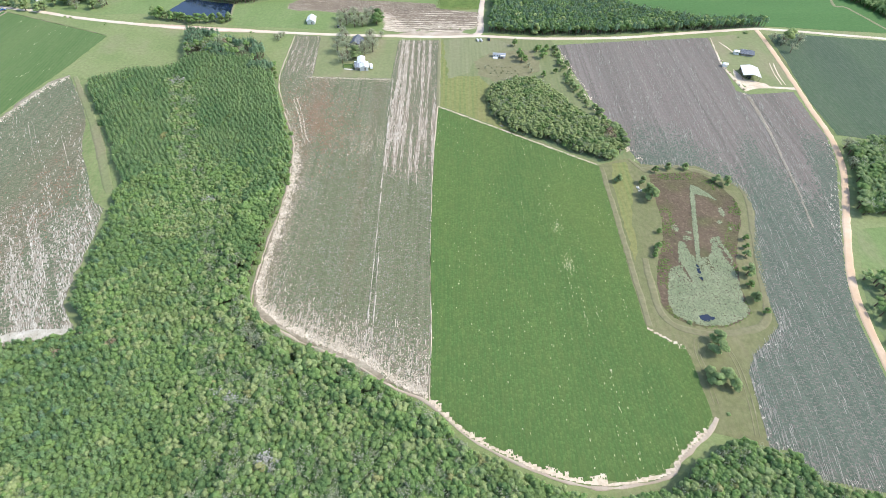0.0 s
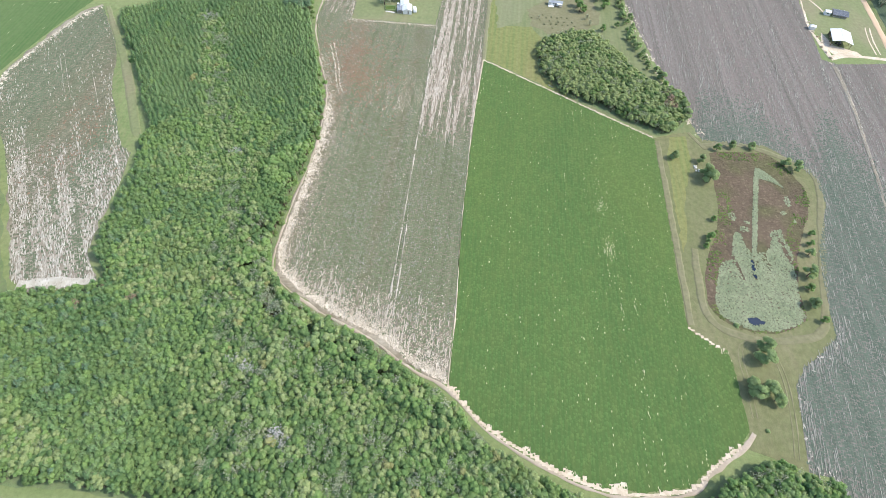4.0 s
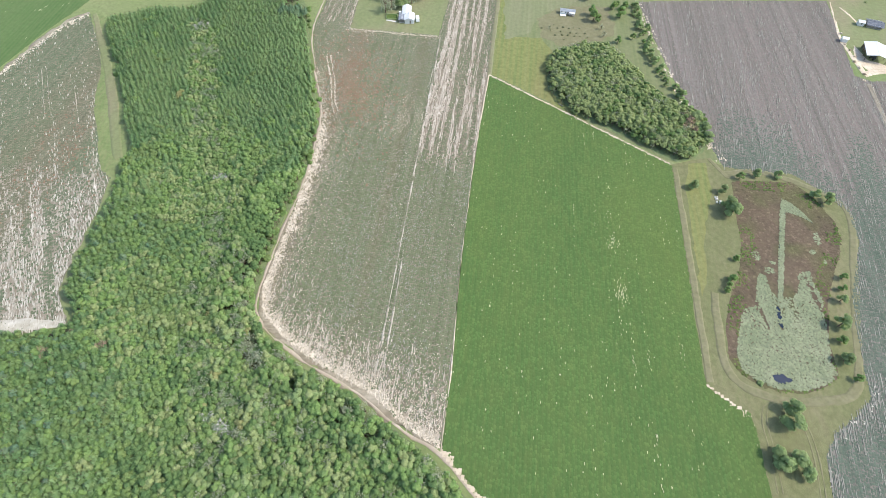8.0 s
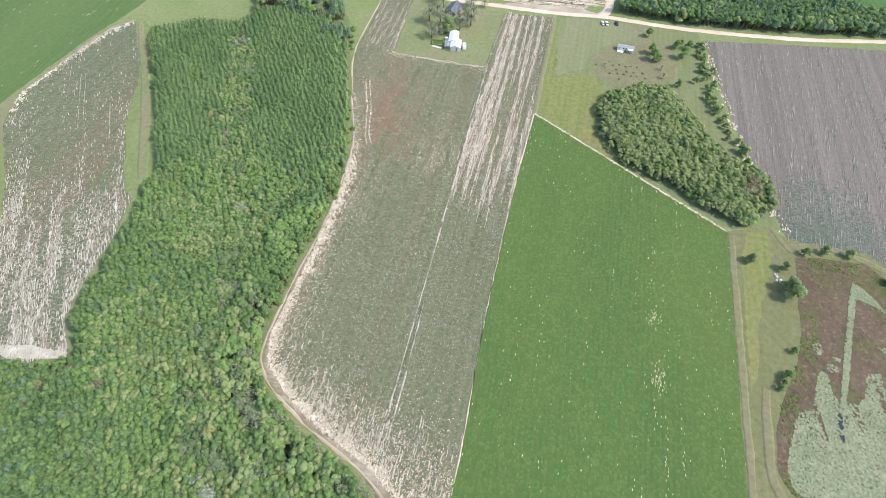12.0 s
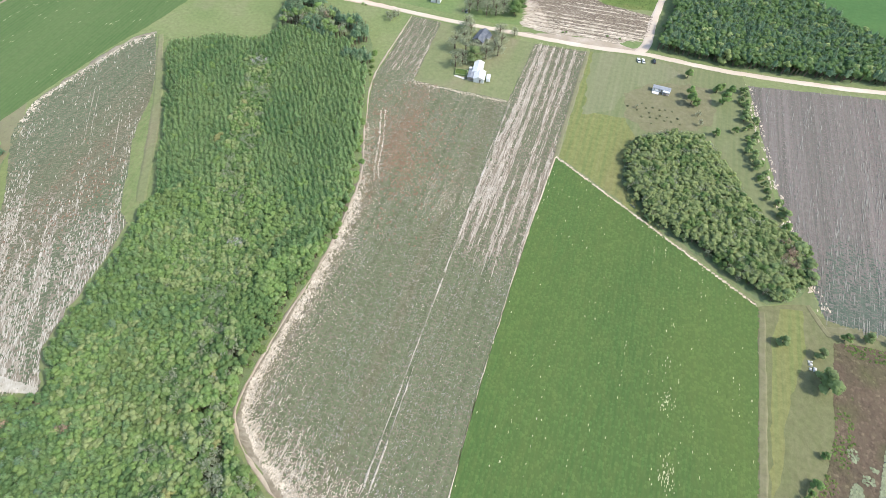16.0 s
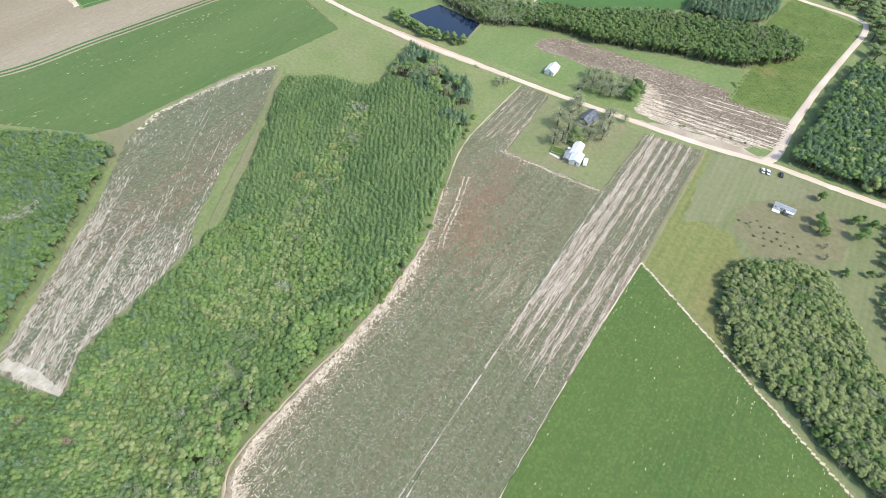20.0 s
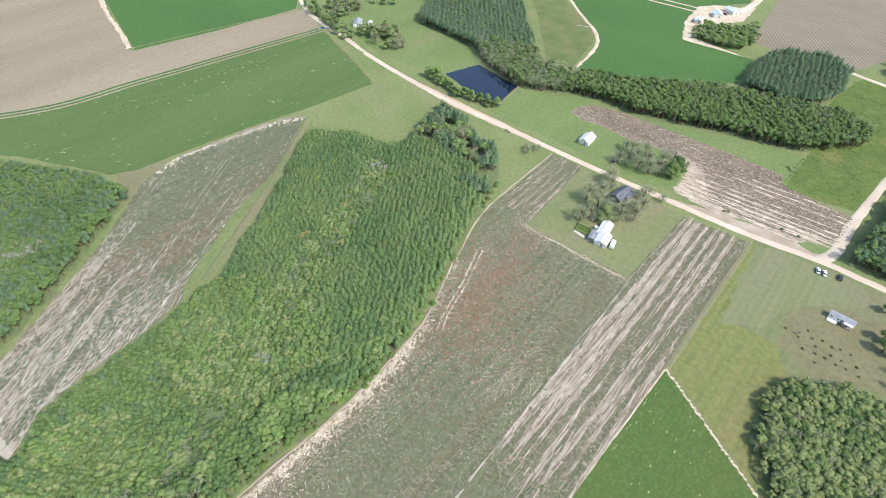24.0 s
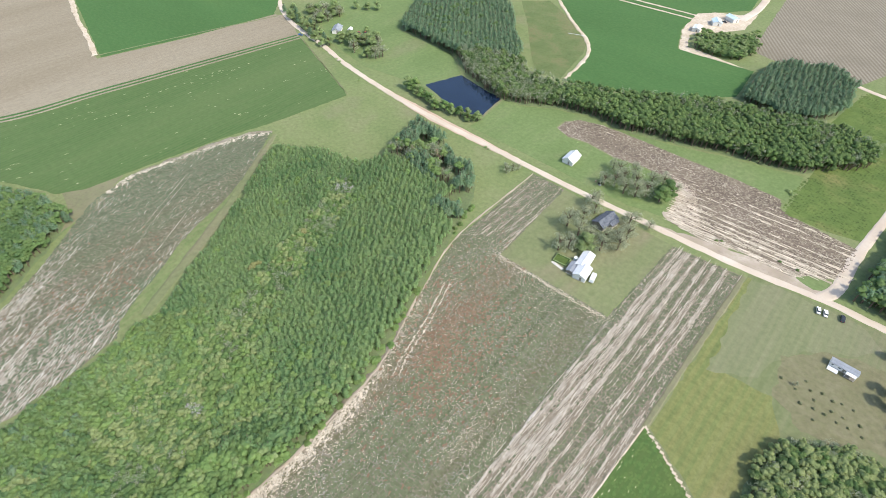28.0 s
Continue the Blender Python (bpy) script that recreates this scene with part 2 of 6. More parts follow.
ROAD_RED = mat("red_clay_road", [(0.3, (0.48, 0.35, 0.265)), (0.6, (0.56, 0.42, 0.33)), (0.8, (0.62, 0.50, 0.41))], 0.08, fine=(0.42, 0.28, 0.20), fine_scale=0.5, bump=0.05)
TRACK = mat("pinkish_sand_track", [(0.3, (0.34, 0.275, 0.21)), (0.55, (0.43, 0.355, 0.285)), (0.75, (0.52, 0.445, 0.37))], 0.1, fine=(0.27, 0.235, 0.16), fine_scale=0.4, fine_mix=0.6, bump=0.1, grain=0.20)
TRACK_PALE = mat("pale_wheel_track", [(0.38, (0.180, 0.167, 0.123)), (0.5, (0.414, 0.361, 0.299)), (0.7, (0.522, 0.466, 0.405))], 0.12, fine=(0.270, 0.238, 0.176), fine_scale=0.8, fine_mix=0.5)
VERGE = mat("worn_verge", [(0.3, (0.178, 0.175, 0.10)), (0.6, (0.215, 0.20, 0.122)), (0.8, (0.26, 0.23, 0.155))], 0.1, fine=(0.16, 0.17, 0.085), fine_scale=0.4, fine_mix=0.5, bump=0.08, grain=0.20)
MARSH = mat("reddish_marsh", [(0.3, (0.091, 0.074, 0.046)), (0.5, (0.126, 0.092, 0.064)), (0.72, (0.155, 0.114, 0.078))], 0.06, fine=(0.101, 0.086, 0.051), fine_scale=0.4, patch=(0.115, 0.108, 0.053), patch_scale=0.04, patch_from=0.5, patch_to=0.62, bump=0.3, bump_scale=1.0, island=0.25, grain=0.30)
LILY = mat("lily_leaf", [(0.3, (0.150, 0.180, 0.092)), (0.55, (0.181, 0.206, 0.113)), (0.75, (0.214, 0.233, 0.135))], 0.1, rough=0.5, spec=0.3, island=0.25)
FLECK_W = mat("dull_sand", [(0.3, (0.352, 0.321, 0.258)), (0.6, (0.446, 0.413, 0.349)), (0.8, (0.552, 0.519, 0.461))], 0.3, island=0.25)
WEEDS = mat("weedy_field", [(0.3, (0.078, 0.119, 0.032)), (0.55, (0.104, 0.146, 0.040)), (0.75, (0.140, 0.168, 0.055))], 0.06, fine=(0.068, 0.106, 0.028), fine_scale=0.3, fine_mix=0.5, patch=(0.157, 0.158, 0.060), patch_scale=0.03, patch_from=0.55, patch_to=0.7, bump=0.4, bump_scale=0.8, island=0.2)
LITTER = mat("woodland_floor", [(0.3, (0.12, 0.16, 0.075)), (0.7, (0.17, 0.20, 0.10))], 0.2, fine=(0.16, 0.22, 0.09), fine_scale=0.5, fine_mix=0.6, bump=0.3)
COTTON = mat("cotton_plants", [(0.3, (0.090, 0.110, 0.059)), (0.5, (0.118, 0.137, 0.075)), (0.72, (0.149, 0.158, 0.092))], 0.45, stretch=(1, 0.012, 1), fine=(0.168, 0.161, 0.100), fine_scale=0.5, fine_mix=0.35, patch=(0.142, 0.125, 0.075), patch_scale=0.03, patch_from=0.54, patch_to=0.68, island=0.13)
RED_PLANTS = mat("reddish_dried_plants", [(0.3, (0.176, 0.119, 0.077)), (0.6, (0.205, 0.135, 0.088)), (0.8, (0.227, 0.154, 0.106))], 0.3, stretch=(1, 0.05, 1), island=0.12)
THIN_COTTON = mat("thin_brownish_cotton", [(0.3, (0.105, 0.110, 0.068)), (0.5, (0.138, 0.132, 0.088)), (0.72, (0.176, 0.163, 0.116))], 0.3, stretch=(1, 0.04, 1), fine=(0.121, 0.138, 0.083), fine_scale=0.3, fine_mix=0.5, island=0.12)
STALKS = mat("brown_stalks", [(0.3, (0.128, 0.099, 0.075)), (0.6, (0.170, 0.131, 0.101)), (0.8, (0.206, 0.166, 0.131))], 0.05, island=0.12)
COTTON_W = mat("dried_plants", [(0.3, (0.087, 0.107, 0.065)), (0.5, (0.115, 0.132, 0.081)), (0.72, (0.150, 0.153, 0.101))], 0.45, stretch=(1, 0.012, 1), turn=-33, fine=(0.100, 0.132, 0.072), fine_scale=0.06, fine_mix=0.5, patch=(0.138, 0.125, 0.081), patch_scale=0.025, patch_from=0.5, patch_to=0.6, island=0.12)
FLECK = mat("sand_and_lint", [(0.3, (0.428, 0.363, 0.278)), (0.6, (0.551, 0.476, 0.374)), (0.8, (0.673, 0.602, 0.498))], 0.3, island=0.25)
DULL_LINT = mat("dull_pinkish_sand", [(0.3, (0.354, 0.304, 0.242)), (0.6, (0.458, 0.397, 0.325)), (0.8, (0.563, 0.505, 0.428))], 0.2, fine=(0.260, 0.232, 0.180), fine_scale=0.7, fine_mix=0.5, island=0.15)
FLECK_E = mat("pale_straw", [(0.3, (0.215, 0.208, 0.174)), (0.7, (0.295, 0.277, 0.239))], 0.3, island=0.15)
FLECK_Y = mat("yellow_straw", [(0.3, (0.34, 0.36, 0.17)), (0.6, (0.46, 0.45, 0.28)), (0.8, (0.58, 0.54, 0.42))], 0.2, island=0.25)
PALE_BLUE = mat("pale_blue_metal_roof", [(0.3, (0.45, 0.58, 0.68)), (0.7, (0.55, 0.67, 0.76))], 0.3, rough=0.4, spec=0.4)
WEED_GRASS = mat("weedy_grass", [(0.3, (0.134, 0.180, 0.068)), (0.7, (0.190, 0.223, 0.093))], 0.08, stretch=(1, 0.3, 1), turn=-30, fine=(0.224, 0.212, 0.111), fine_scale=0.6, bump=0.1, grain=0.20)
COTTON_E = mat("grey_lavender_plants", [(0.3, (0.110, 0.093, 0.082)), (0.5, (0.159, 0.130, 0.118)), (0.7, (0.219, 0.175, 0.162))], 0.4, stretch=(1, 0.006, 1), turn=8, fine=(0.209, 0.163, 0.153), fine_scale=0.03, fine_mix=0.5, patch=(0.170, 0.125, 0.113), patch_scale=0.02, patch_from=0.48, patch_to=0.6, island=0.05)
GREEN_E = mat("dull_green_plants", [(0.3, (0.058, 0.082, 0.059)), (0.5, (0.080, 0.107, 0.077)), (0.72, (0.113, 0.135, 0.102))], 0.4, stretch=(1, 0.006, 1), turn=8, fine=(0.113, 0.132, 0.101), fine_scale=0.06, fine_mix=0.45, island=0.1)
PINE = mat("pine_needles", [(0.3, (0.199, 0.307, 0.145)), (0.55, (0.237, 0.345, 0.153)), (0.78, (0.277, 0.370, 0.165))], 0.22, fine=(0.259, 0.345, 0.148), fine_scale=0.33, fine_mix=0.5, island=0.12, per_object=0.1, sheer=0.5, patch=(0.169, 0.283, 0.127), patch_scale=0.03, patch_from=0.48, patch_to=0.62)
PINE_DARK = mat("dark_pine_needles", [(0.3, (0.135, 0.225, 0.140)), (0.55, (0.164, 0.262, 0.151)), (0.78, (0.208, 0.295, 0.164))], 0.22, fine=(0.244, 0.303, 0.179), fine_scale=0.33, fine_mix=0.5, island=0.12, per_object=0.1, sheer=0.45)
LEAF = mat("broad_leaves", [(0.3, (0.186, 0.297, 0.108)), (0.5, (0.227, 0.339, 0.120)), (0.75, (0.290, 0.368, 0.143))], 0.22, fine=(0.238, 0.338, 0.123), fine_scale=0.33, fine_mix=0.5, island=0.06, per_object=0.15, sheer=0.5, patch=(0.194, 0.261, 0.102), patch_scale=0.05, patch_from=0.5, patch_to=0.64)
MAPLE = mat("deep_green_leaves", [(0.3, (0.142, 0.237, 0.088)), (0.5, (0.177, 0.272, 0.101)), (0.75, (0.217, 0.298, 0.119))], 0.22, fine=(0.209, 0.290, 0.113), fine_scale=0.33, fine_mix=0.5, island=0.06, per_object=0.15, sheer=0.5, patch=(0.122, 0.205, 0.083), patch_scale=0.06, patch_from=0.48, patch_to=0.62)
OAK = mat("dark_leaves", [(0.3, (0.234, 0.320, 0.141)), (0.5, (0.284, 0.371, 0.164)), (0.75, (0.336, 0.407, 0.190))], 0.22, fine=(0.33, 0.39, 0.185), fine_scale=0.33, fine_mix=0.35, island=0.1, per_object=0.15, sheer=0.5)
GROVE_LEAF = mat("grey_green_leaves", [(0.3, (0.299, 0.378, 0.164)), (0.5, (0.364, 0.439, 0.189)), (0.75, (0.431, 0.481, 0.220))], 0.22, fine=(0.417, 0.467, 0.213), fine_scale=0.33, fine_mix=0.35, island=0.1, per_object=0.15, sheer=0.5)
SAPLING = mat("dull_sapling_leaves", [(0.3, (0.160, 0.178, 0.096)), (0.7, (0.240, 0.246, 0.136))], 0.4, island=0.15, sheer=0.3)
GREY = mat("grey_twigs", [(0.3, (0.321, 0.358, 0.235)), (0.6, (0.381, 0.404, 0.280)), (0.8, (0.440, 0.445, 0.331))], 0.22, island=0.12, sheer=0.5)
DEADWOOD = mat("silver_deadwood", [(0.3, (0.347, 0.336, 0.300)), (0.7, (0.468, 0.458, 0.416))], 0.3, island=0.25)
GOLD = mat("yellowing_leaves", [(0.3, (0.287, 0.299, 0.121)), (0.7, (0.356, 0.356, 0.165))], 0.3, island=0.12, sheer=0.4)
SCRUB = mat("olive_scrub_leaves", [(0.3, (0.279, 0.354, 0.158)), (0.55, (0.331, 0.396, 0.178)), (0.78, (0.383, 0.428, 0.210))], 0.22, fine=(0.331, 0.380, 0.173), fine_scale=0.33, fine_mix=0.5, island=0.06, per_object=0.1, sheer=0.5)
RUST = mat("browned_leaves", [(0.3, (0.24, 0.175, 0.12)), (0.7, (0.32, 0.235, 0.165))], 0.3, island=0.3)
BARK = mat("bark", [(0.3, (0.09, 0.065, 0.045)), (0.7, (0.17, 0.13, 0.095))], 1.5, bump=0.05)
WHITE_METAL = mat("white_metal_roof", [(0.3, (0.72, 0.72, 0.72)), (0.7, (0.80, 0.80, 0.80))], 0.3, rough=0.4, spec=0.4, fine=(0.6, 0.6, 0.6), fine_scale=1.5, fine_mix=0.3)
GREY_METAL = mat("grey_metal_roof", [(0.3, (0.24, 0.26, 0.29)), (0.7, (0.34, 0.36, 0.39))], 0.5, rough=0.45, spec=0.4, fine=(0.2, 0.2, 0.21), fine_scale=2.0)
DARK_ROOF = mat("dark_shingles", [(0.35, (0.06, 0.07, 0.09)), (0.65, (0.14, 0.155, 0.185))], 0.9, rough=0.8, fine=(0.24, 0.25, 0.27), fine_scale=1.6, fine_mix=0.5, bump=0.03)
WALL_WHITE = mat("white_siding", [(0.3, (0.66, 0.65, 0.62)), (0.7, (0.76, 0.75, 0.72))], 0.5, rough=0.7, fine=(0.5, 0.48, 0.44), fine_mix=0.3)
WALL_GREY = mat("weathered_boards", [(0.3, (0.20, 0.18, 0.155)), (0.7, (0.32, 0.29, 0.25))], 0.8, rough=0.9, fine=(0.13, 0.11, 0.09))
CONCRETE = mat("concrete", [(0.3, (0.5, 0.48, 0.44)), (0.7, (0.62, 0.6, 0.56))], 0.5, fine=(0.4, 0.38, 0.34))
DARK = mat("dark_opening", [(0.3, (0.02, 0.02, 0.02)), (0.7, (0.04, 0.04, 0.04))], 1.0)
RUBBER = mat("tyre_rubber", [(0.3, (0.02, 0.02, 0.02)), (0.7, (0.035, 0.035, 0.035))], 3.0, rough=0.85)
GLASS = mat("window_glass", [(0.3, (0.03, 0.04, 0.05)), (0.7, (0.05, 0.06, 0.07))], 1.0, rough=0.08, spec=0.6)
PAINT_WHITE = mat("white_car_paint", [(0.3, (0.78, 0.78, 0.78)), (0.7, (0.82, 0.82, 0.82))], 1.0, rough=0.25, spec=0.5)
PAINT_DARK = mat("dark_car_paint", [(0.3, (0.03, 0.035, 0.04)), (0.7, (0.05, 0.055, 0.06))], 1.0, rough=0.25, spec=0.5)
PAINT_RED = mat("red_paint", [(0.3, (0.42, 0.06, 0.05)), (0.7, (0.5, 0.09, 0.07))], 1.0, rough=0.4)
PAINT_BLUE = mat("blue_paint", [(0.3, (0.05, 0.14, 0.36)), (0.7, (0.08, 0.19, 0.44))], 1.0, rough=0.4)
STEEL = mat("galvanised_steel", [(0.3, (0.5, 0.5, 0.5)), (0.7, (0.6, 0.6, 0.6))], 1.0, rough=0.4, metal=0.7)
HAY = mat("weathered_timber_heap", [(0.3, (0.22, 0.17, 0.11)), (0.7, (0.36, 0.29, 0.2))], 0.8, island=0.3)
POND = mat("dark_pond_water", [(0.3, (0.008, 0.016, 0.035)), (0.7, (0.012, 0.024, 0.05))], 0.05, rough=0.06, spec=0.5, bump=0.02, bump_scale=0.6)

# ---- tools for shapes ----
rng = np.random.default_rng(7)


def link_mesh(name, verts, faces, mats, parent=None, idx=None, label=""):
    """One mesh object from arrays; faces all triangles or all quads."""
    verts, faces = np.asarray(verts, np.float32).reshape(-1, 3), np.asarray(faces, np.int32)
    me = bpy.data.meshes.new(name)
    k = faces.shape[1]
    me.vertices.add(len(verts))
    me.vertices.foreach_set("co", verts.ravel())
    me.loops.add(faces.size)
    me.loops.foreach_set("vertex_index", faces.ravel())
    me.polygons.add(len(faces))
    me.polygons.foreach_set("loop_start", np.arange(0, faces.size, k, dtype=np.int32))
    for m in mats if isinstance(mats, (list, tuple)) else [mats]:
        me.materials.append(m)
    if idx is not None:
        me.polygons.foreach_set("material_index", np.asarray(idx, np.int32))
    me.update(calc_edges=True)
    ob = new(name, me)
    if parent:
        ob.parent = parent
    if label:
        tagged(ob, label)
    return ob


def part(name, bm, material, parent, label=""):
    """Link a bmesh as one mesh object under a thing or a part."""
    me = bpy.data.meshes.new(name)
    bm.to_mesh(me)
    bm.free()
    me.materials.append(material)
    ob = new(name, me)
    ob.parent = parent
    if label:
        tagged(ob, label)
    return ob


def thing(name, label, category, group="", at=None):
    ob = new(name)
    ob.empty_display_size = 0.5
    if at is not None:
        ob.matrix_basis = at
    return tagged(ob, label, category, group)


def value_noise(x, y, seed=0):
    """Smooth random values 0 to 1 over the plane."""
    x, y = np.asarray(x, float), np.asarray(y, float)
    i, j = np.floor(x).astype(np.int64), np.floor(y).astype(np.int64)
    u, v = x - i, y - j
    u, v = u * u * (3 - 2 * u), v * v * (3 - 2 * v)

    def h(a, b):
        n = (a * 374761393 + b * 668265263 + seed * 1442695041) & 0x7FFFFFFF
        n = ((n ^ (n >> 13)) * 1274126177) & 0x7FFFFFFF
        return ((n ^ (n >> 16)) & 0xFFFF) / 65535.0

    return (h(i, j) * (1 - u) + h(i + 1, j) * u) * (1 - v) + (h(i, j + 1) * (1 - u) + h(i + 1, j + 1) * u) * v


def inside(poly, x, y):
    p = np.asarray(poly, float)
    hit = np.zeros(np.shape(x), bool)
    for (ax, ay), (bx, by) in zip(p, np.roll(p, -1, 0)):
        if ay != by:
            hit ^= ((ay > y) != (by > y)) & (x < (bx - ax) * (y - ay) / (by - ay) + ax)
    return hit


def gap_to(line, x, y):
    """Distance to a line of corners."""
    p, best = np.asarray(line, float), np.full(np.shape(x), 1e9)
    for a, b in zip(p[:-1], p[1:]):
        d = b - a
        s = np.clip(((x - a[0]) * d[0] + (y - a[1]) * d[1]) / max(d @ d, 1e-9), 0, 1)
        best = np.minimum(best, np.hypot(x - a[0] - s * d[0], y - a[1] - s * d[1]))
    return best


def closed(poly):
    return list(poly) + [poly[0]]


def curve(points, step=4.0):
    """A smooth line through the corners."""
    p = np.asarray(points, float)
    q = np.vstack([2 * p[0] - p[1], p, 2 * p[-1] - p[-2]])
    out = []
    for a, b, c, d in zip(q[:-3], q[1:-2], q[2:-1], q[3:]):
        n = max(2, int(np.linalg.norm(c - b) / step))
        for s in np.arange(n) / n:
            out.append(0.5 * (2 * b + (c - a) * s + (2 * a - 5 * b + 4 * c - d) * s * s + (3 * b - a - 3 * c + d) * s ** 3))
    return np.array(out + [p[-1]])


def ragged(poly, step=3.0, amount=0.5, seed=1):
    """The outline with short, slightly uneven edges."""
    out = []
    p = np.asarray(poly, float)
    for a, b in zip(p, np.roll(p, -1, 0)):
        n = max(1, int(np.linalg.norm(b - a) / step))
        nor = np.array([b[1] - a[1], a[0] - b[0]]) / max(np.linalg.norm(b - a), 1e-6)
        for k in range(n):
            q = a + (b - a) * k / n
            out.append(q + nor * (float(value_noise(q[0] / 4.1, q[1] / 4.1, seed)) - 0.5) * 2 * amount)
    return np.array(out)


def slab(name, poly, z, material, label="", kind="structure", amount=0.5, step=3.0, seed=1, parent=None):
    """A sheet of ground with a bevelled rim that goes down into the earth."""
    pts = ragged(poly, step, amount, seed)
    bm = bmesh.new()
    face = bm.faces.new([bm.verts.new((x, y, z)) for x, y in pts])
    if face.normal.z < 0 or sum((b[0] - a[0]) * (b[1] + a[1]) for a, b in zip(pts, np.roll(pts, -1, 0))) > 0:
        face.normal_flip()
    rim = bmesh.ops.extrude_edge_only(bm, edges=list(face.edges))
    for v in [g for g in rim["geom"] if isinstance(g, bmesh.types.BMVert)]:
        v.co.z = -0.3
    bmesh.ops.triangulate(bm, faces=[f for f in bm.faces if len(f.verts) > 4])
    me = bpy.data.meshes.new(name)
    bm.to_mesh(me)
    bm.free()
    me.materials.append(material)
    ob = new(name, me)
    if parent:
        ob.parent = parent
    return tagged(ob, label, kind=kind)


def ribbon(name, line, width, z, material, label="", seed=3, rough=0.35, crown=0.06, step=3.0, kind="structure"):
    """A road or strip along a smooth line, cambered, with uneven sides."""
    p = curve(line, step)
    d = np.gradient(p, axis=0)
    d /= np.linalg.norm(d, axis=1)[:, None]
    nor = np.c_[-d[:, 1], d[:, 0]]
    wide = np.interp(np.linspace(0, 1, len(p)), np.linspace(0, 1, len(np.atleast_1d(width))), np.atleast_1d(width)) / 2
    rows = []
    for s, h in ((-1.08, -0.25), (-1, 0), (-0.5, crown * 0.4), (0, crown), (0.5, crown * 0.4), (1, 0), (1.08, -0.25)):
        off = wide * s + (np.sign(s) * rough * (value_noise(p[:, 0] / 3.7 + 9 * np.sign(s), p[:, 1] / 3.7, seed) - 0.5) * 2 if abs(s) > 0.9 else 0)
        q = p + nor * np.asarray(off)[:, None]
        rows.append(np.c_[q, np.full(len(p), z + h)])
    v = np.stack(rows, 1)
    n, k = v.shape[:2]
    i = (np.arange(n - 1)[:, None] * k + np.arange(k - 1)[None]).ravel()
    return tagged(link_mesh(name, v, np.c_[i, i + 1, i + k + 1, i + k], material), label, kind=kind)


def tufts(name, poly, turn, row, step, keep, high, wide, material, z=0.05, label="", jitter=0.25, parent=None, turned=0.5):
    """Crop rows: small uneven leafy mounds set along rows that run turn degrees from +y; keep(x, y) is the chance that one stands."""
    p = np.asarray(poly, float)
    c, s = math.cos(radians(turn)), math.sin(radians(turn))
    u, v = p[:, 0] * c + p[:, 1] * s, -p[:, 0] * s + p[:, 1] * c
    gu, gv = np.meshgrid(np.arange(u.min(), u.max(), row), np.arange(v.min(), v.max(), step))
    gu = gu + rng.normal(0, jitter * 0.25, gu.shape)
    gv = gv + rng.uniform(-jitter, jitter, gv.shape) * step * 2
    x, y = (gu * c - gv * s).ravel(), (gu * s + gv * c).ravel()
    ok = inside(p, x, y)
    x, y = x[ok], y[ok]
    ok = rng.random(len(x)) < keep(x, y)
    x, y = x[ok], y[ok]
    n = len(x)
    size = rng.uniform(0.7, 1.25, n)
    a = rng.uniform(-turned, turned, n) + radians(turn)
    base = []
    for k, (du, dv) in enumerate(((-0.5, -0.6), (0.5, -0.6), (0.5, 0.6), (-0.5, 0.6))):
        ru, rv = du * wide * size * rng.uniform(0.75, 1.25, n), dv * step * size * rng.uniform(0.8, 1.3, n)
        base.append(np.c_[x + ru * np.cos(a) - rv * np.sin(a), y + ru * np.sin(a) + rv * np.cos(a), np.full(n, z - 0.03)])
    tip = np.c_[x + rng.normal(0, 0.12, n), y + rng.normal(0, 0.12, n), z + high * size * rng.uniform(0.6, 1.2, n)]
    verts = np.stack(base + [tip], 1)
    i = np.arange(n)[:, None] * 5
    tri = np.concatenate([i + np.array([[k, (k + 1) % 4, 4]]) for k in range(4)])
    return tagged(link_mesh(name, verts, tri, material, parent), label, kind="stuff")


def flecks(name, poly, per, chance, length, wide, turn, spread, material, z=0.2, label="", bow=0.25):
    """Short bent streaks of sand or straw lying at random over a field; chance(x, y) of one at a place, per: places to the square metre."""
    p = np.asarray(poly, float)
    (x0, y0), (x1, y1) = p.min(0), p.max(0)
    n = int((x1 - x0) * (y1 - y0) * per)
    x, y = rng.uniform(x0, x1, n), rng.uniform(y0, y1, n)
    ok = inside(p, x, y)
    x, y = x[ok], y[ok]
    ok = rng.random(len(x)) < chance(x, y)
    x, y = x[ok], y[ok]
    n = len(x)
    a = radians(turn) + rng.normal(0, spread, n)
    along, side = np.c_[-np.sin(a), np.cos(a)], np.c_[np.cos(a), np.sin(a)]
    half, w = length * rng.uniform(0.35, 0.75, n), wide * rng.uniform(0.35, 0.7, n)
    at, bent = np.c_[x, y], rng.uniform(-bow, bow, n) * half
    v = []
    for s, k, h in ((-1, 0.55, -0.04), (0, 1.0, 0.05), (1, 0.5, -0.04)):
        mid = at + along * (s * half)[:, None] + side * (bent if s == 0 else 0 * bent)[:, None]
        for e in (-1, 1):
            v.append(np.c_[mid + side * (e * w * k * rng.uniform(0.7, 1.3, n))[:, None], np.full(n, z + h)])
    i = np.arange(n)[:, None] * 6
    quads = np.concatenate([i + np.array([[0, 1, 3, 2]]), i + np.array([[2, 3, 5, 4]])])
    return tagged(link_mesh(name, np.stack(v, 1), quads, material), label, kind="stuff")


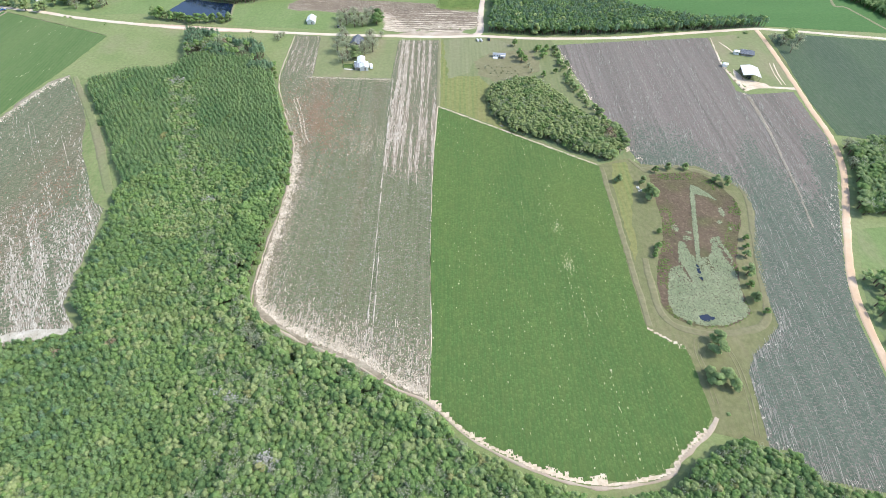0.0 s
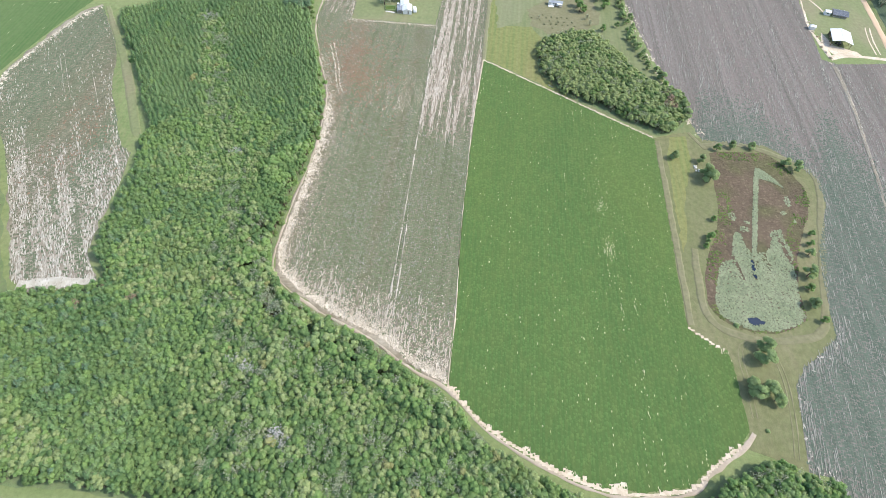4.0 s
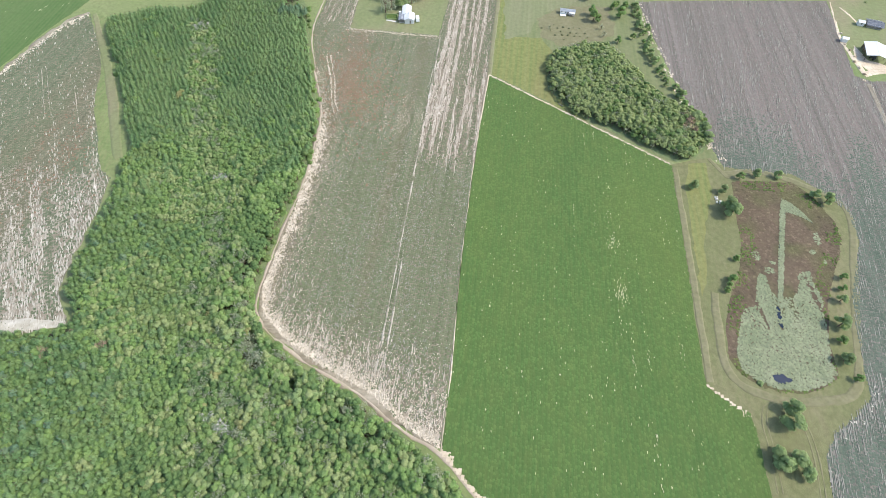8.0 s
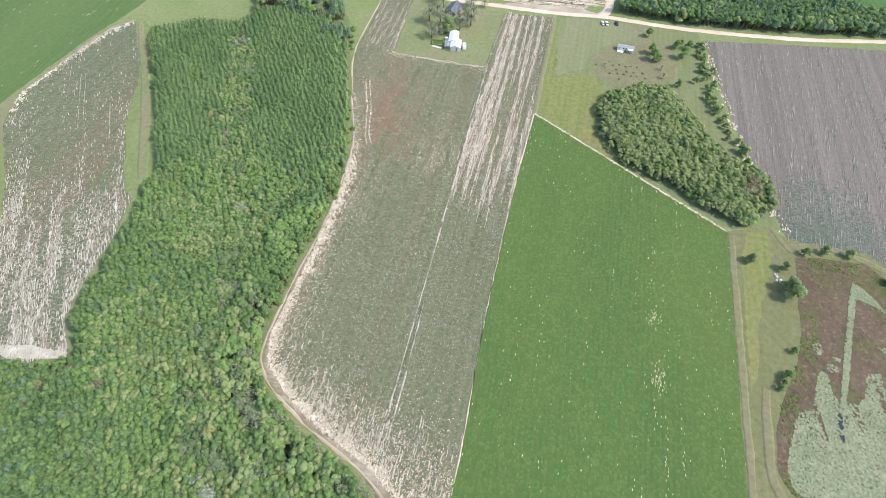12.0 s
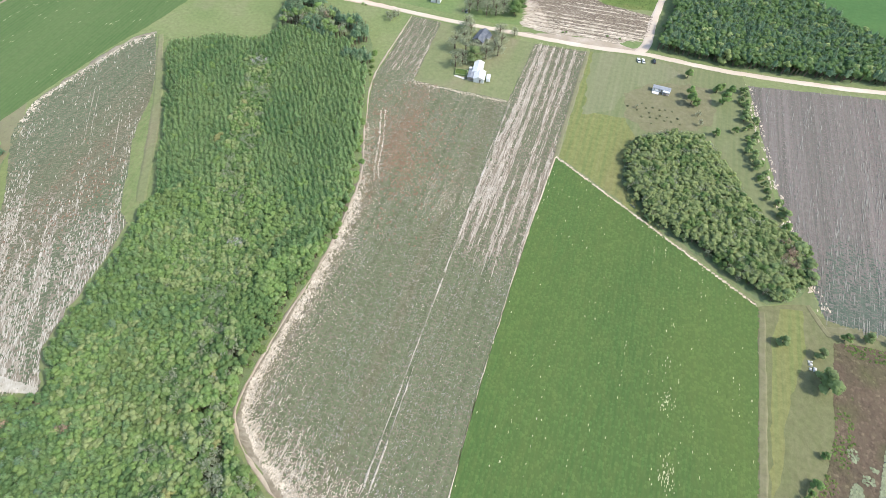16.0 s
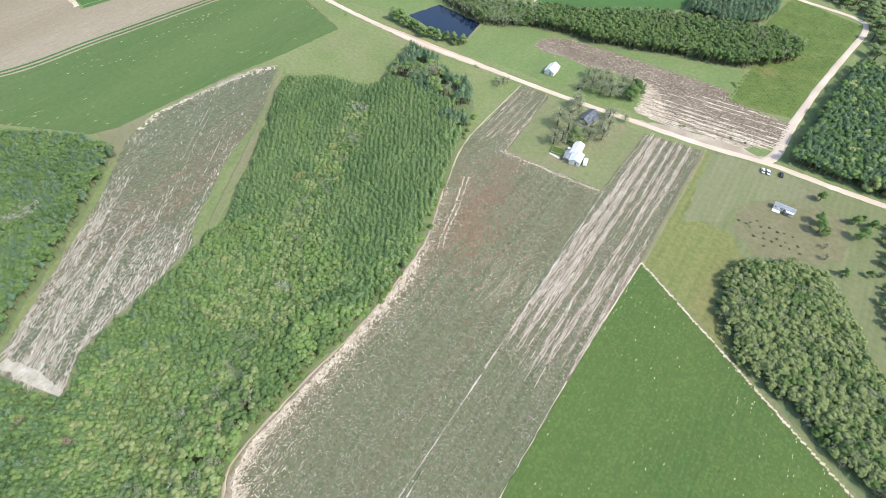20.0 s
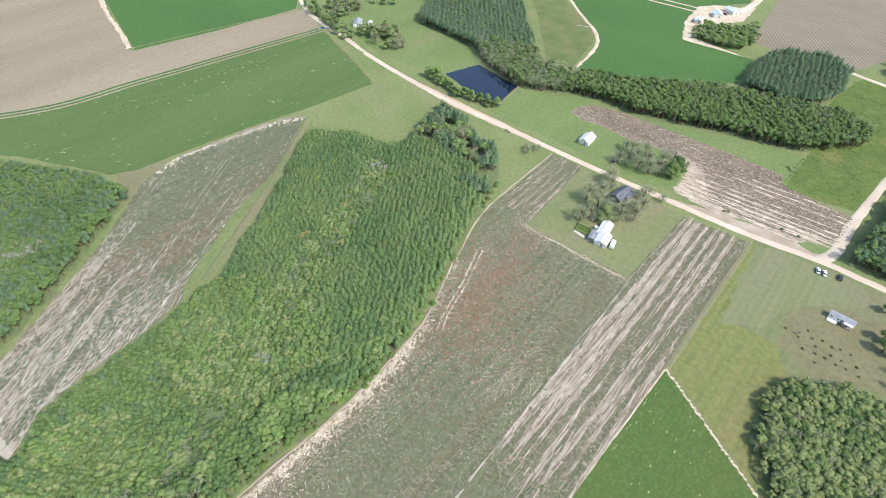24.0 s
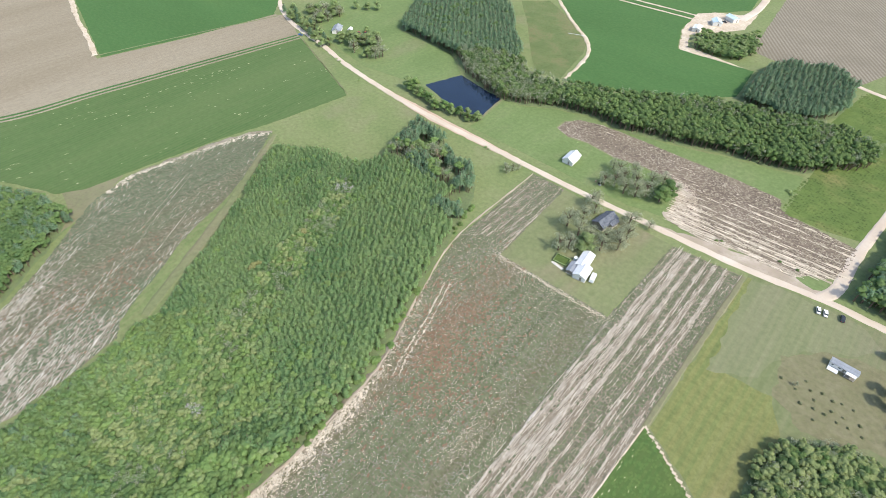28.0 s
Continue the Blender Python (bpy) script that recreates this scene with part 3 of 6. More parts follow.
# ---- trees ----
ICO = [(0, 0, 1)] + [(0.894 * math.cos(k * 1.2566), 0.894 * math.sin(k * 1.2566), 0.447) for k in range(5)] + [(0.894 * math.cos(k * 1.2566 + 0.628), 0.894 * math.sin(k * 1.2566 + 0.628), -0.447) for k in range(5)] + [(0, 0, -1)]
ICO_F = [f for k in range(5) for f in ((0, 1 + k, 1 + (k + 1) % 5), (1 + k, 6 + k, 1 + (k + 1) % 5), (6 + k, 6 + (k + 1) % 5, 1 + (k + 1) % 5), (6 + k, 11, 6 + (k + 1) % 5))]


def leaf_tris(at, out, size, r, up_lean=0.7):
    """Loose three-cornered leaf clumps at places, turned outwards."""
    n = len(at)
    out = out / np.maximum(np.linalg.norm(out, axis=1), 1e-6)[:, None] + r.normal(0, 0.26, (n, 3)) + (0, 0, up_lean)
    out /= np.linalg.norm(out, axis=1)[:, None]
    side = np.cross(out, r.normal(size=(n, 3)))
    side /= np.maximum(np.linalg.norm(side, axis=1), 1e-6)[:, None]
    up = np.cross(out, side)
    size = size * r.uniform(0.65, 1.35, n)
    v = []
    for k in range(3):
        a = k * 2.094 + r.uniform(-0.35, 0.35, n)
        v.append(at + (side * np.cos(a)[:, None] + up * np.sin(a)[:, None]) * size[:, None] + out * r.normal(0, 0.08, n)[:, None])
    return np.stack(v, 1)


OCT = np.array([(0, 0, 1), (1, 0, 0), (0, 1, 0), (-1, 0, 0), (0, -1, 0), (0, 0, -1)], float)
OCT_F = np.array([(0, 1, 2), (0, 2, 3), (0, 3, 4), (0, 4, 1), (5, 2, 1), (5, 3, 2), (5, 4, 3), (5, 1, 4)])


def lump(r):
    """Triangles of a rounded, uneven leaf mass of radius 1, open below."""
    seen, tris = {}, []
    turn = r.uniform(0, 1.57)

    def at(p):
        key = tuple(np.round(p, 3))
        if key not in seen:
            q = np.array(p) / np.linalg.norm(p) * r.uniform(0.84, 1.12)
            seen[key] = (q[0] * math.cos(turn) - q[1] * math.sin(turn), q[0] * math.sin(turn) + q[1] * math.cos(turn), q[2])
        return seen[key]

    for f in OCT_F:
        a, b, c = OCT[f]
        for t in ((a, (a + b) / 2, (a + c) / 2), (b, (b + c) / 2, (a + b) / 2), (c, (a + c) / 2, (b + c) / 2), ((a + b) / 2, (b + c) / 2, (a + c) / 2)):
            if sum(p[2] for p in t) > -1.2:
                tris.append([at(p) for p in t])
    return np.array(tris)



def crown_tris(style, seed, lobes=6, clumps=28):
    """Triangles of a crown in metres, for a tree with its foot at the origin."""
    r = np.random.default_rng(seed)
    out = []
    if style == "grey":
        clumps = int(clumps * 0.8)
    leaf = 0.36 if clumps < 40 else 0.30
    if style == "pine":
        high, low, wide = 8.6, (4.3 if clumps < 40 else 1.3), 2.3
        n = int(clumps * lobes * 0.5)
        f = r.random(n) ** 0.72
        zz = low + (high - low) * f
        rad = wide * (1 - f ** 1.3) ** 0.55 * r.uniform(0.5, 1.08, n) + 0.08
        a = r.random(n) * 6.283
        at = np.c_[rad * np.cos(a), rad * np.sin(a), zz]
        out.append(leaf_tris(at, np.c_[np.cos(a), np.sin(a), np.full(n, 0.8)], leaf + 0.09, r, 0.95))
        m = 6
        ring = [(0.72 * wide * math.cos(k * 6.283 / m) * r.uniform(0.8, 1.1), 0.72 * wide * math.sin(k * 6.283 / m) * r.uniform(0.8, 1.1), low + r.uniform(0, 1.0)) for k in range(m)]
        out.append(np.array([[ring[k], ring[(k + 1) % m], (0, 0, high - 0.5)] for k in range(m)]))
    else:
        for k in range(lobes):
            level = r.uniform(0.0, 1.0) if k > 1 else 0.5
            a = k * 2.4 + r.uniform(-0.5, 0.5)
            if clumps < 40 and style != "grey":  # a tree inside a closed canopy
                d = 0.0 if k == 0 else (1.75 - 0.5 * level) * r.uniform(0.75, 1.1)
                mid = np.array([d * math.cos(a), d * math.sin(a), 7.2 if k == 0 else 4.9 + 2.0 * level])
                rad = (1.35 - 0.3 * level) * r.uniform(0.8, 1.15)
            else:
                d = 0.0 if k == 0 else (2.2 - 0.9 * level) * r.uniform(0.75, 1.05)
                mid = np.array([d * math.cos(a), d * math.sin(a), 7.7 if k == 0 else 2.6 + 4.8 * level])
                rad = (1.6 - 0.5 * level) * r.uniform(0.8, 1.1) if k else 1.35
            sq = np.array([1, 1, r.uniform(0.75, 0.95)])
            loose = clumps if style == "grey" else int(clumps * (0.45 if clumps < 40 else 0.8))
            d3 = r.normal(size=(loose, 3))
            if style != "grey":
                d3[:, 2] = np.abs(d3[:, 2]) - 0.35 * r.random(loose)
            d3 /= np.linalg.norm(d3, axis=1)[:, None]
            reach = r.uniform(0.35, 1.3, loose) if style == "grey" else r.uniform(0.9, 1.1, loose)
            out.append(leaf_tris(mid + d3 * sq * rad * reach[:, None], d3, leaf if style != "grey" else leaf - 0.08, r))
            if style != "grey":
                out.append(mid + lump(r) * sq * rad * 0.95)
    return np.concatenate(out)


def trunk_tris(style, seed):
    """A tapered trunk with limbs that reach into the crown."""
    r = np.random.default_rng(seed + 90)
    out = []

    def limb(a, b, ra, rb, n=5):
        a, b = np.array(a, float), np.array(b, float)
        d = (b - a) / np.linalg.norm(b - a)
        s = np.cross(d, (0.3, 0.9, 0.1))
        s /= np.linalg.norm(s)
        t = np.cross(d, s)
        ring = [[c + (s * math.cos(k * 6.283 / n) + t * math.sin(k * 6.283 / n)) * q for k in range(n)] for c, q in ((a, ra), (b, rb))]
        for k in range(n):
            j = (k + 1) % n
            out.extend([[ring[0][k], ring[0][j], ring[1][j]], [ring[0][k], ring[1][j], ring[1][k]]])

    if style == "pine":
        limb((0, 0, -0.3), (0, 0, 10.2), 0.2, 0.05)
    else:
        limb((0, 0, -0.3), (0.1, 0.05, 4.2), 0.3, 0.2)
        limb((0.1, 0.05, 4.2), (0, 0, 7.8), 0.2, 0.06)
        for k in range(4 if style != "grey" else 7):
            a = k * 1.6 + r.uniform(-0.4, 0.4)
            limb((0.05, 0.02, r.uniform(3.2, 5.0)), (1.7 * math.cos(a), 1.7 * math.sin(a), r.uniform(5.8, 7.6)), 0.12, 0.03, 4)
    return np.array(out)


STYLE_MAT = {"pine": PINE, "darkpine": PINE_DARK, "leaf": LEAF, "oak": OAK, "maple": MAPLE, "grey": GREY, "grove": GROVE_LEAF, "sapling": SAPLING, "rust": RUST, "gold": GOLD, "scrub": SCRUB, "dead": DEADWOOD}
SHAPE = {"grove": "oak", "sapling": "oak", "rust": "grey", "gold": "leaf", "scrub": "leaf", "dead": "grey", "darkpine": "pine"}
FULL = {s: [crown_tris(SHAPE.get(s, s), 11 + k, 10, 64) for k in range(5)] for s in STYLE_MAT}
NEAR = {s: [crown_tris(SHAPE.get(s, s), 31 + k, 5, 27) for k in range(6)] for s in STYLE_MAT}
FAR = {s: [crown_tris(SHAPE.get(s, s), 51 + k, 4, 22) for k in range(5)] for s in STYLE_MAT}
TRUNK = {s: [trunk_tris(SHAPE.get(s, s), 11 + k) for k in range(5)] for s in STYLE_MAT}
TREE_MESH, TREE_LABEL = {}, {
    "pine": "tall green pine with a pointed needle crown",
    "darkpine": "tall dark pine with a ragged needle crown",
    "leaf": "broad green leafy tree with an uneven crown",
    "maple": "broad deep green leafy tree with a full crown",
    "oak": "dark green spreading oak with a dense crown",
    "grey": "greyish thin-leaved tree with bare twigs",
    "rust": "dying tree with rusty brown leaves",
    "gold": "yellowing leafy tree in the wood", "scrub": "low olive-green scrub tree", "grove": "grey-green rounded oak in the grove", "sapling": "dull young tree", "dead": "bare silvery dead tree"}


def tree(style, x, y, size=1.0, wide=1.0, label="", group="", name="tree"):
    """One tree of its own: trunk and crown."""
    k = int(rng.integers(5))
    for piece, tris, m in (("trunk", TRUNK, BARK), ("crown", FULL, STYLE_MAT[style])):
        if (style, k, piece) not in TREE_MESH:
            t = tris[style][k]
            ob = link_mesh(piece, t, np.arange(len(t) * 3).reshape(-1, 3), m)
            TREE_MESH[style, k, piece] = ob.data
            bpy.data.objects.remove(ob)
    m = Matrix.Translation((x, y, 0)) @ Matrix.Rotation(rng.uniform(0, 6.28), 4, "Z") @ Matrix.Diagonal((size * wide, size * wide, size, 1))
    top = thing(name, label or TREE_LABEL[style], "tree", group, m)
    for piece in ("trunk", "crown"):
        new(piece, TREE_MESH[style, k, piece]).parent = top
    return top


def wood(name, poly, space, style_of, label, tall=1.0, lod=NEAR, turn=0.0, rows=0.0, single=0, clear=None, wide=1.0, floor=True, grow=None, low_rim=0.0, under="maple"):
    """A wood: trees over a piece of the plan, those at its rim things of their own, the rest one mass."""
    p = np.asarray(poly, float)
    c, s = math.cos(radians(turn)), math.sin(radians(turn))
    u, v = p[:, 0] * c + p[:, 1] * s, -p[:, 0] * s + p[:, 1] * c
    along = space * (0.72 if rows else 1.0)
    gu, gv = np.meshgrid(np.arange(u.min(), u.max(), space), np.arange(v.min(), v.max(), along))
    shake = rows or 0.42
    gu = gu + rng.uniform(-shake, shake, gu.shape) * space
    gv = gv + rng.uniform(-0.42, 0.42, gv.shape) * along
    x, y = (gu * c - gv * s).ravel(), (gu * s + gv * c).ravel()
    edge = gap_to(closed(poly), x, y)
    ok = inside(p, x, y) & (edge > 1.2)
    if clear is not None:
        ok &= ~clear(x, y)
    x, y, edge = x[ok], y[ok], edge[ok]
    styles = np.array([style_of(a, b) for a, b in zip(x, y)])
    rim = np.where(edge < 3.4)[0]
    rim = set(rng.permutation(rim)[:single].tolist())
    size = tall * rng.uniform(0.9, 1.1, len(x)) * (0.92 + 0.16 * value_noise(x / 14, y / 14, 5)) * (1 - low_rim * np.clip(1 - edge / 9, 0, 1))
    if grow is not None:
        size = size * grow(x, y)
    for k in rim:
        tree(styles[k], x[k], y[k], size[k], wide, group="trees at the edge of the " + name.replace("_", " "))
    rest = np.array([k for k in range(len(x)) if k not in rim])
    tris, idx, names = [], [], list(STYLE_MAT)
    for st in names:
        for var in range(len(lod[st])):
            mine = rest[(styles[rest] == st) & (rest % len(lod[st]) == var)]
            if not len(mine):
                continue
            for shape, slot in ((lod[st][var], names.index(st)), (TRUNK[st][var % 5][:10], len(names))):
                a = rng.uniform(0, 6.283, len(mine))
                ca, sa, w = np.cos(a), np.sin(a), size[mine] * wide * rng.uniform(0.85, 1.2, len(mine))
                f = shape.reshape(-1, 3)
                vx = (f[None, :, 0] * ca[:, None] - f[None, :, 1] * sa[:, None]) * w[:, None] + x[mine][:, None]
                vy = (f[None, :, 0] * sa[:, None] + f[None, :, 1] * ca[:, None]) * w[:, None] + y[mine][:, None]
                vz = f[None, :, 2] * size[mine][:, None]
                tris.append(np.stack([vx, vy, vz], -1).reshape(-1, 3))
                idx.append(np.full(vx.size // 3, slot))
    ex, ey = np.arange(p[:, 0].min(), p[:, 0].max(), 1.5), np.arange(p[:, 1].min(), p[:, 1].max(), 1.5)
    qx, qy = (g + rng.uniform(-0.45, 0.45, g.shape) for g in np.meshgrid(ex, ey))
    rise = np.clip((gap_to(closed(poly), qx, qy) - 2.6) / 3.0, 0, 1) * inside(p, qx, qy)
    if clear is not None:
        rise = rise * ~clear(qx, qy)
    if grow is not None:
        rise = rise * grow(qx, qy)
    qz = tall * (4.5 + 2.2 * rng.random(qx.shape)) * rise
    q, (nr, nc) = np.stack([qx, qy, qz], -1), qx.shape
    for a, b, c3 in () if space > 5.3 else (((0, 0), (0, 1), (1, 1)), ((0, 0), (1, 1), (1, 0))):
        t3 = np.stack([q[i:nr - 1 + i, j:nc - 1 + j] for i, j in (a, b, c3)], 2).reshape(-1, 3, 3)
        t3 = t3[t3[:, :, 2].min(1) > 1.2]
        tris.append(t3.reshape(-1, 3))
        idx.append(np.full(len(t3), names.index(under)))
    if floor:
        slab(name + "_floor", poly, 0.035, LITTER, "shaded leaf litter under the trees", amount=1.2)
    if tris:
        t = np.concatenate(tris)
        tagged(link_mesh(name, t, np.arange(len(t)).reshape(-1, 3), [STYLE_MAT[n] for n in names] + [BARK], idx=np.concatenate(idx)), label, "trees", kind="stuff")
    return len(x)

# ---- tools for buildings and vehicles ----
def box(x, y, z, sx, sy, sz, bevel=0.0, taper=(1.0, 1.0), shift=0.0):
    """A bevelled box on z, its top scaled by taper and shifted along y."""
    b = bmesh.new()
    bmesh.ops.create_cube(b, size=1.0)
    for v in b.verts:
        top = v.co.z > 0
        k = taper if top else (1.0, 1.0)
        v.co = Vector((x + v.co.x * sx * k[0], y + v.co.y * sy * k[1] + (shift if top else 0), z + (sz if top else 0)))
    if bevel:
        bmesh.ops.bevel(b, geom=list(b.edges), offset=bevel, segments=2, affect="EDGES", profile=0.6)
    return b


def tube(a, c, ra, rb=None, n=10):
    """A tapered round bar from a to c."""
    a, c = Vector(a), Vector(c)
    b = bmesh.new()
    bmesh.ops.create_cone(b, cap_ends=True, segments=n, radius1=ra, radius2=ra if rb is None else rb, depth=(c - a).length)
    b.transform(Matrix.Translation((a + c) / 2) @ (c - a).to_track_quat("Z", "Y").to_matrix().to_4x4())
    return b


def slope(w, l, z0, z1, x0, thick=0.12, ribs=0):
    """A sloping roof sheet from x0 (low, z0) to x0 + w (high, z1), with raised seams."""
    b = bmesh.new()
    v = [b.verts.new((x0 + dx * w, dy * l / 2, (z0 if dx == 0 else z1) - t)) for t in (thick, 0.0) for dx, dy in ((0, -1), (1, -1), (1, 1), (0, 1))]
    for f in ((3, 2, 1, 0), (4, 5, 6, 7), (0, 1, 5, 4), (1, 2, 6, 5), (2, 3, 7, 6), (3, 0, 4, 7)):
        b.faces.new([v[i] for i in f])
    for k in range(1, ribs):
        y = -l / 2 + l * k / ribs
        q = [b.verts.new((x0 + dx * w, y + dy * 0.07, (z0 if dx == 0 else z1) + t)) for t, dy in ((0.0, -1), (0.07, 0), (0.0, 1)) for dx in (0, 1)]
        for f in ((0, 1, 3, 2), (2, 3, 5, 4)):
            b.faces.new([q[i] for i in f])
    bmesh.ops.recalc_face_normals(b, faces=list(b.faces))
    return b


def gable_wall(w, h, rise, y, thick=0.16):
    b = bmesh.new()
    prof = [(-w / 2, 0), (w / 2, 0), (w / 2, h), (0, h + rise), (-w / 2, h)]
    a = [b.verts.new((x, y - thick / 2, z)) for x, z in prof]
    c = [b.verts.new((x, y + thick / 2, z)) for x, z in prof]
    b.faces.new(a)
    b.faces.new(c[::-1])
    for i in range(5):
        b.faces.new((a[i], c[i], c[(i + 1) % 5], a[(i + 1) % 5]))
    bmesh.ops.recalc_face_normals(b, faces=list(b.faces))
    return b


def window(parent, x, y, z, w, h, side):
    """A framed window on a wall; side: 'x' or 'y' is the way that it faces."""
    d = (0.1, w, h) if side == "x" else (w, 0.1, h)
    fr = part("window", box(x, y, z, *d, bevel=0.02), WALL_WHITE, parent, "white window frame")
    g = (0.13, w - 0.16, h - 0.16) if side == "x" else (w - 0.16, 0.13, h - 0.16)
    part("pane", box(x, y, z + 0.08, *g), GLASS, fr, "dark glass pane")


def house(name, label, category, x, y, turn, w, l, h, rise, wall, roof, over=0.4, ribs=0, openings=2, door=True):
    """A gabled building whose ridge runs along its own y."""
    top = thing(name, label, category, at=pose(x, y, 0.03, 0, 0, turn))
    part("foundation", box(0, 0, -0.2, w + 0.15, l + 0.15, 0.42), CONCRETE, top, "low concrete footing")
    for s in (-1, 1):
        part("wall", box(s * (w / 2 - 0.08), 0, 0.2, 0.16, l - 0.34, h - 0.2), wall, top)
        part("wall", gable_wall(w, h, rise, s * (l / 2 - 0.08)), wall, top)
        sheet = slope(w / 2 + over, l + 2 * over, h - over * rise / (w / 2) + 0.12, h + rise + 0.12, -w / 2 - over, ribs=ribs)
        if s > 0:
            sheet.transform(Matrix.Rotation(math.pi, 4, "Z"))
        part("roof", sheet, roof, top)
        for k in range(openings):
            yy = (k + 0.5) / openings * (l - 1) - (l - 1) / 2
            window(top, s * (w / 2 + 0.02), yy, 1.1, 1.0, 1.1, "x")
    part("ridge_cap", box(0, 0, h + rise + 0.06, 0.4, l + 2 * over + 0.05, 0.14, 0.04), roof, top)
    if door:
        d = part("door", box(w * 0.12, -l / 2 - 0.03, 0.2, 1.0, 0.12, 2.05, 0.02), WALL_GREY, top, "plain door")
        part("handle", box(w * 0.12 + 0.38, -l / 2 - 0.13, 1.15, 0.12, 0.08, 0.05), STEEL, d)
    return top


def vehicle(x, y, turn, paint, label, category="car", pickup=False):
    top = thing("pickup" if pickup else "car", label, category, "parked vehicles by the road", pose(x, y, 0.05, 0, 0, turn) @ Matrix.Scale(0.9, 4))
    part("body", box(0, 0, 0.38, 1.82, 4.7, 0.62, 0.16, (0.95, 0.98)), paint, top)
    cab = (1.7, 1.9, 0.35) if pickup else (1.7, 2.7, -0.15)
    cabin = part("cabin", box(0, cab[2], 1.0, cab[0], cab[1], 0.6, 0.12, (0.82, 0.72)), GLASS, top, "dark glazed cabin")
    part("roof_panel", box(0, cab[2], 1.56, cab[0] * 0.8, cab[1] * 0.68, 0.07, 0.03), paint, cabin)
    if pickup:
        part("cargo_bed", box(0, -1.4, 0.9, 1.5, 1.6, 0.12, 0.02), DARK, top, "dark load bed")
    for sx in (-1, 1):
        for sy in (-1.45, 1.45):
            wheel = part("wheel", tube((sx * 0.72, sy, 0.33), (sx * 0.94, sy, 0.33), 0.34, n=16), RUBBER, top)
            part("rim", tube((sx * 0.93, sy, 0.33), (sx * 0.96, sy, 0.33), 0.2, n=12), STEEL, wheel)
        part("headlight", box(sx * 0.66, 2.3, 0.72, 0.34, 0.1, 0.16, 0.02), STEEL, top)
        part("tail_light", box(sx * 0.72, -2.32, 0.75, 0.22, 0.08, 0.2, 0.02), PAINT_RED, top)
    part("windscreen_frame", box(0, cab[2] + cab[1] * 0.36, 1.02, 1.5, 0.06, 0.5, 0.02), paint, cabin)
    return top


def bush(x, y, size, style="leaf", label="low round green bush", group=""):
    """A shrub with leaves down to the ground."""
    if ("bush", style) not in TREE_MESH:
        r = np.random.default_rng(77)
        d = r.normal(size=(90, 3))
        d[:, 2] = np.abs(d[:, 2])
        d /= np.linalg.norm(d, axis=1)[:, None]
        t = np.concatenate([leaf_tris(d * (0.9, 0.9, 0.8) * r.uniform(0.7, 1.1, (90, 1)), d, 0.3, r), (np.array(ICO) * 0.75 * r.uniform(0.8, 1.1, (12, 1)))[np.array(ICO_F)]])
        ob = link_mesh("foliage", t, np.arange(len(t) * 3).reshape(-1, 3), STYLE_MAT[style])
        s = np.array([[(0.05 * math.cos(a), 0.05 * math.sin(a), -0.1), (0.05 * math.cos(a + 2.1), 0.05 * math.sin(a + 2.1), -0.1), (0, 0, 0.8)] for a in (0, 2.1, 4.2)])
        st = link_mesh("stem", s, np.arange(9).reshape(-1, 3), BARK)
        TREE_MESH["bush", style] = ob.data, st.data
        bpy.data.objects.remove(ob)
        bpy.data.objects.remove(st)
    top = thing("bush", label, "bush", group, Matrix.Translation((x, y, 0.03)) @ Matrix.Rotation(rng.uniform(0, 6.28), 4, "Z") @ Matrix.Scale(size, 4))
    new("foliage", TREE_MESH["bush", style][0]).parent = top
    new("stem", TREE_MESH["bush", style][1]).parent = top
    return top

# ---- the ground and the fields ----
bm = bmesh.new()
bmesh.ops.create_grid(bm, x_segments=40, y_segments=40, size=4500)
me = bpy.data.meshes.new("ground")
bm.to_mesh(me)
bm.free()
me.materials.append(GRASS)
tagged(new("ground", me), "rough mown grass over flat farmland", kind="structure")

GREEN = [(3, 312), (102.6, 253.5), (102.2, 210), (101.5, 170), (101.5, 134.5), (104, 132), (109, 129), (115.8, 125.4), (117, 121), (117.5, 107), (117.5, 93), (113, 87), (100, 78), (92, 70), (74, 66), (61, 66), (45, 70), (34, 75), (18, 83), (2.6, 97), (2.6, 130), (1.2, 165), (0.8, 195), (1.0, 250)]
COTTON_IN = [(2, 410), (-30, 407), (-32, 347), (-60, 346), (-88.5, 345), (-93, 408), (-113, 408), (-111, 338), (-99, 300), (-84, 262), (-80.5, 222), (-81, 184), (-81.5, 152), (-78, 141), (-69, 133.5), (-58, 126), (-46, 121), (-27, 113.5), (-11, 102.5), (1.6, 97), (1.8, 130), (0.6, 165), (0.2, 195), (0.4, 250), (2, 305)]
WEST = [(-255.5, 332.5), (-246, 319), (-228, 293.7), (-218, 275), (-213, 259), (-204.8, 243), (-195, 228), (-189, 217), (-181.4, 205.4), (-174.5, 201), (-169.8, 179), (-168, 153), (-164, 137), (-153, 124.5), (-167, 118.5), (-180, 115.5), (-190, 121), (-202, 141), (-220, 169), (-240.5, 198), (-257, 217), (-268, 230), (-275.5, 253), (-270, 289.5), (-263.5, 322.5)]
EAST = [(99, 411), (157, 423), (234, 437), (226, 350), (235, 346), (270.5, 352), (268, 320), (267, 297), (261.5, 274), (255.5, 259), (242.5, 232), (231, 208), (223, 190), (213, 167), (206, 145), (201, 110), (198, 60), (174, 64), (148, 69), (143, 79), (136, 80), (141, 113), (147, 122), (158, 131), (165, 138), (167, 154), (169.5, 171), (173, 186), (180, 202.5), (186, 217), (186.5, 235), (178, 245.5), (171, 252.5), (164, 257.5), (140, 256.5), (130, 257), (121, 287), (115, 316), (106, 366)]
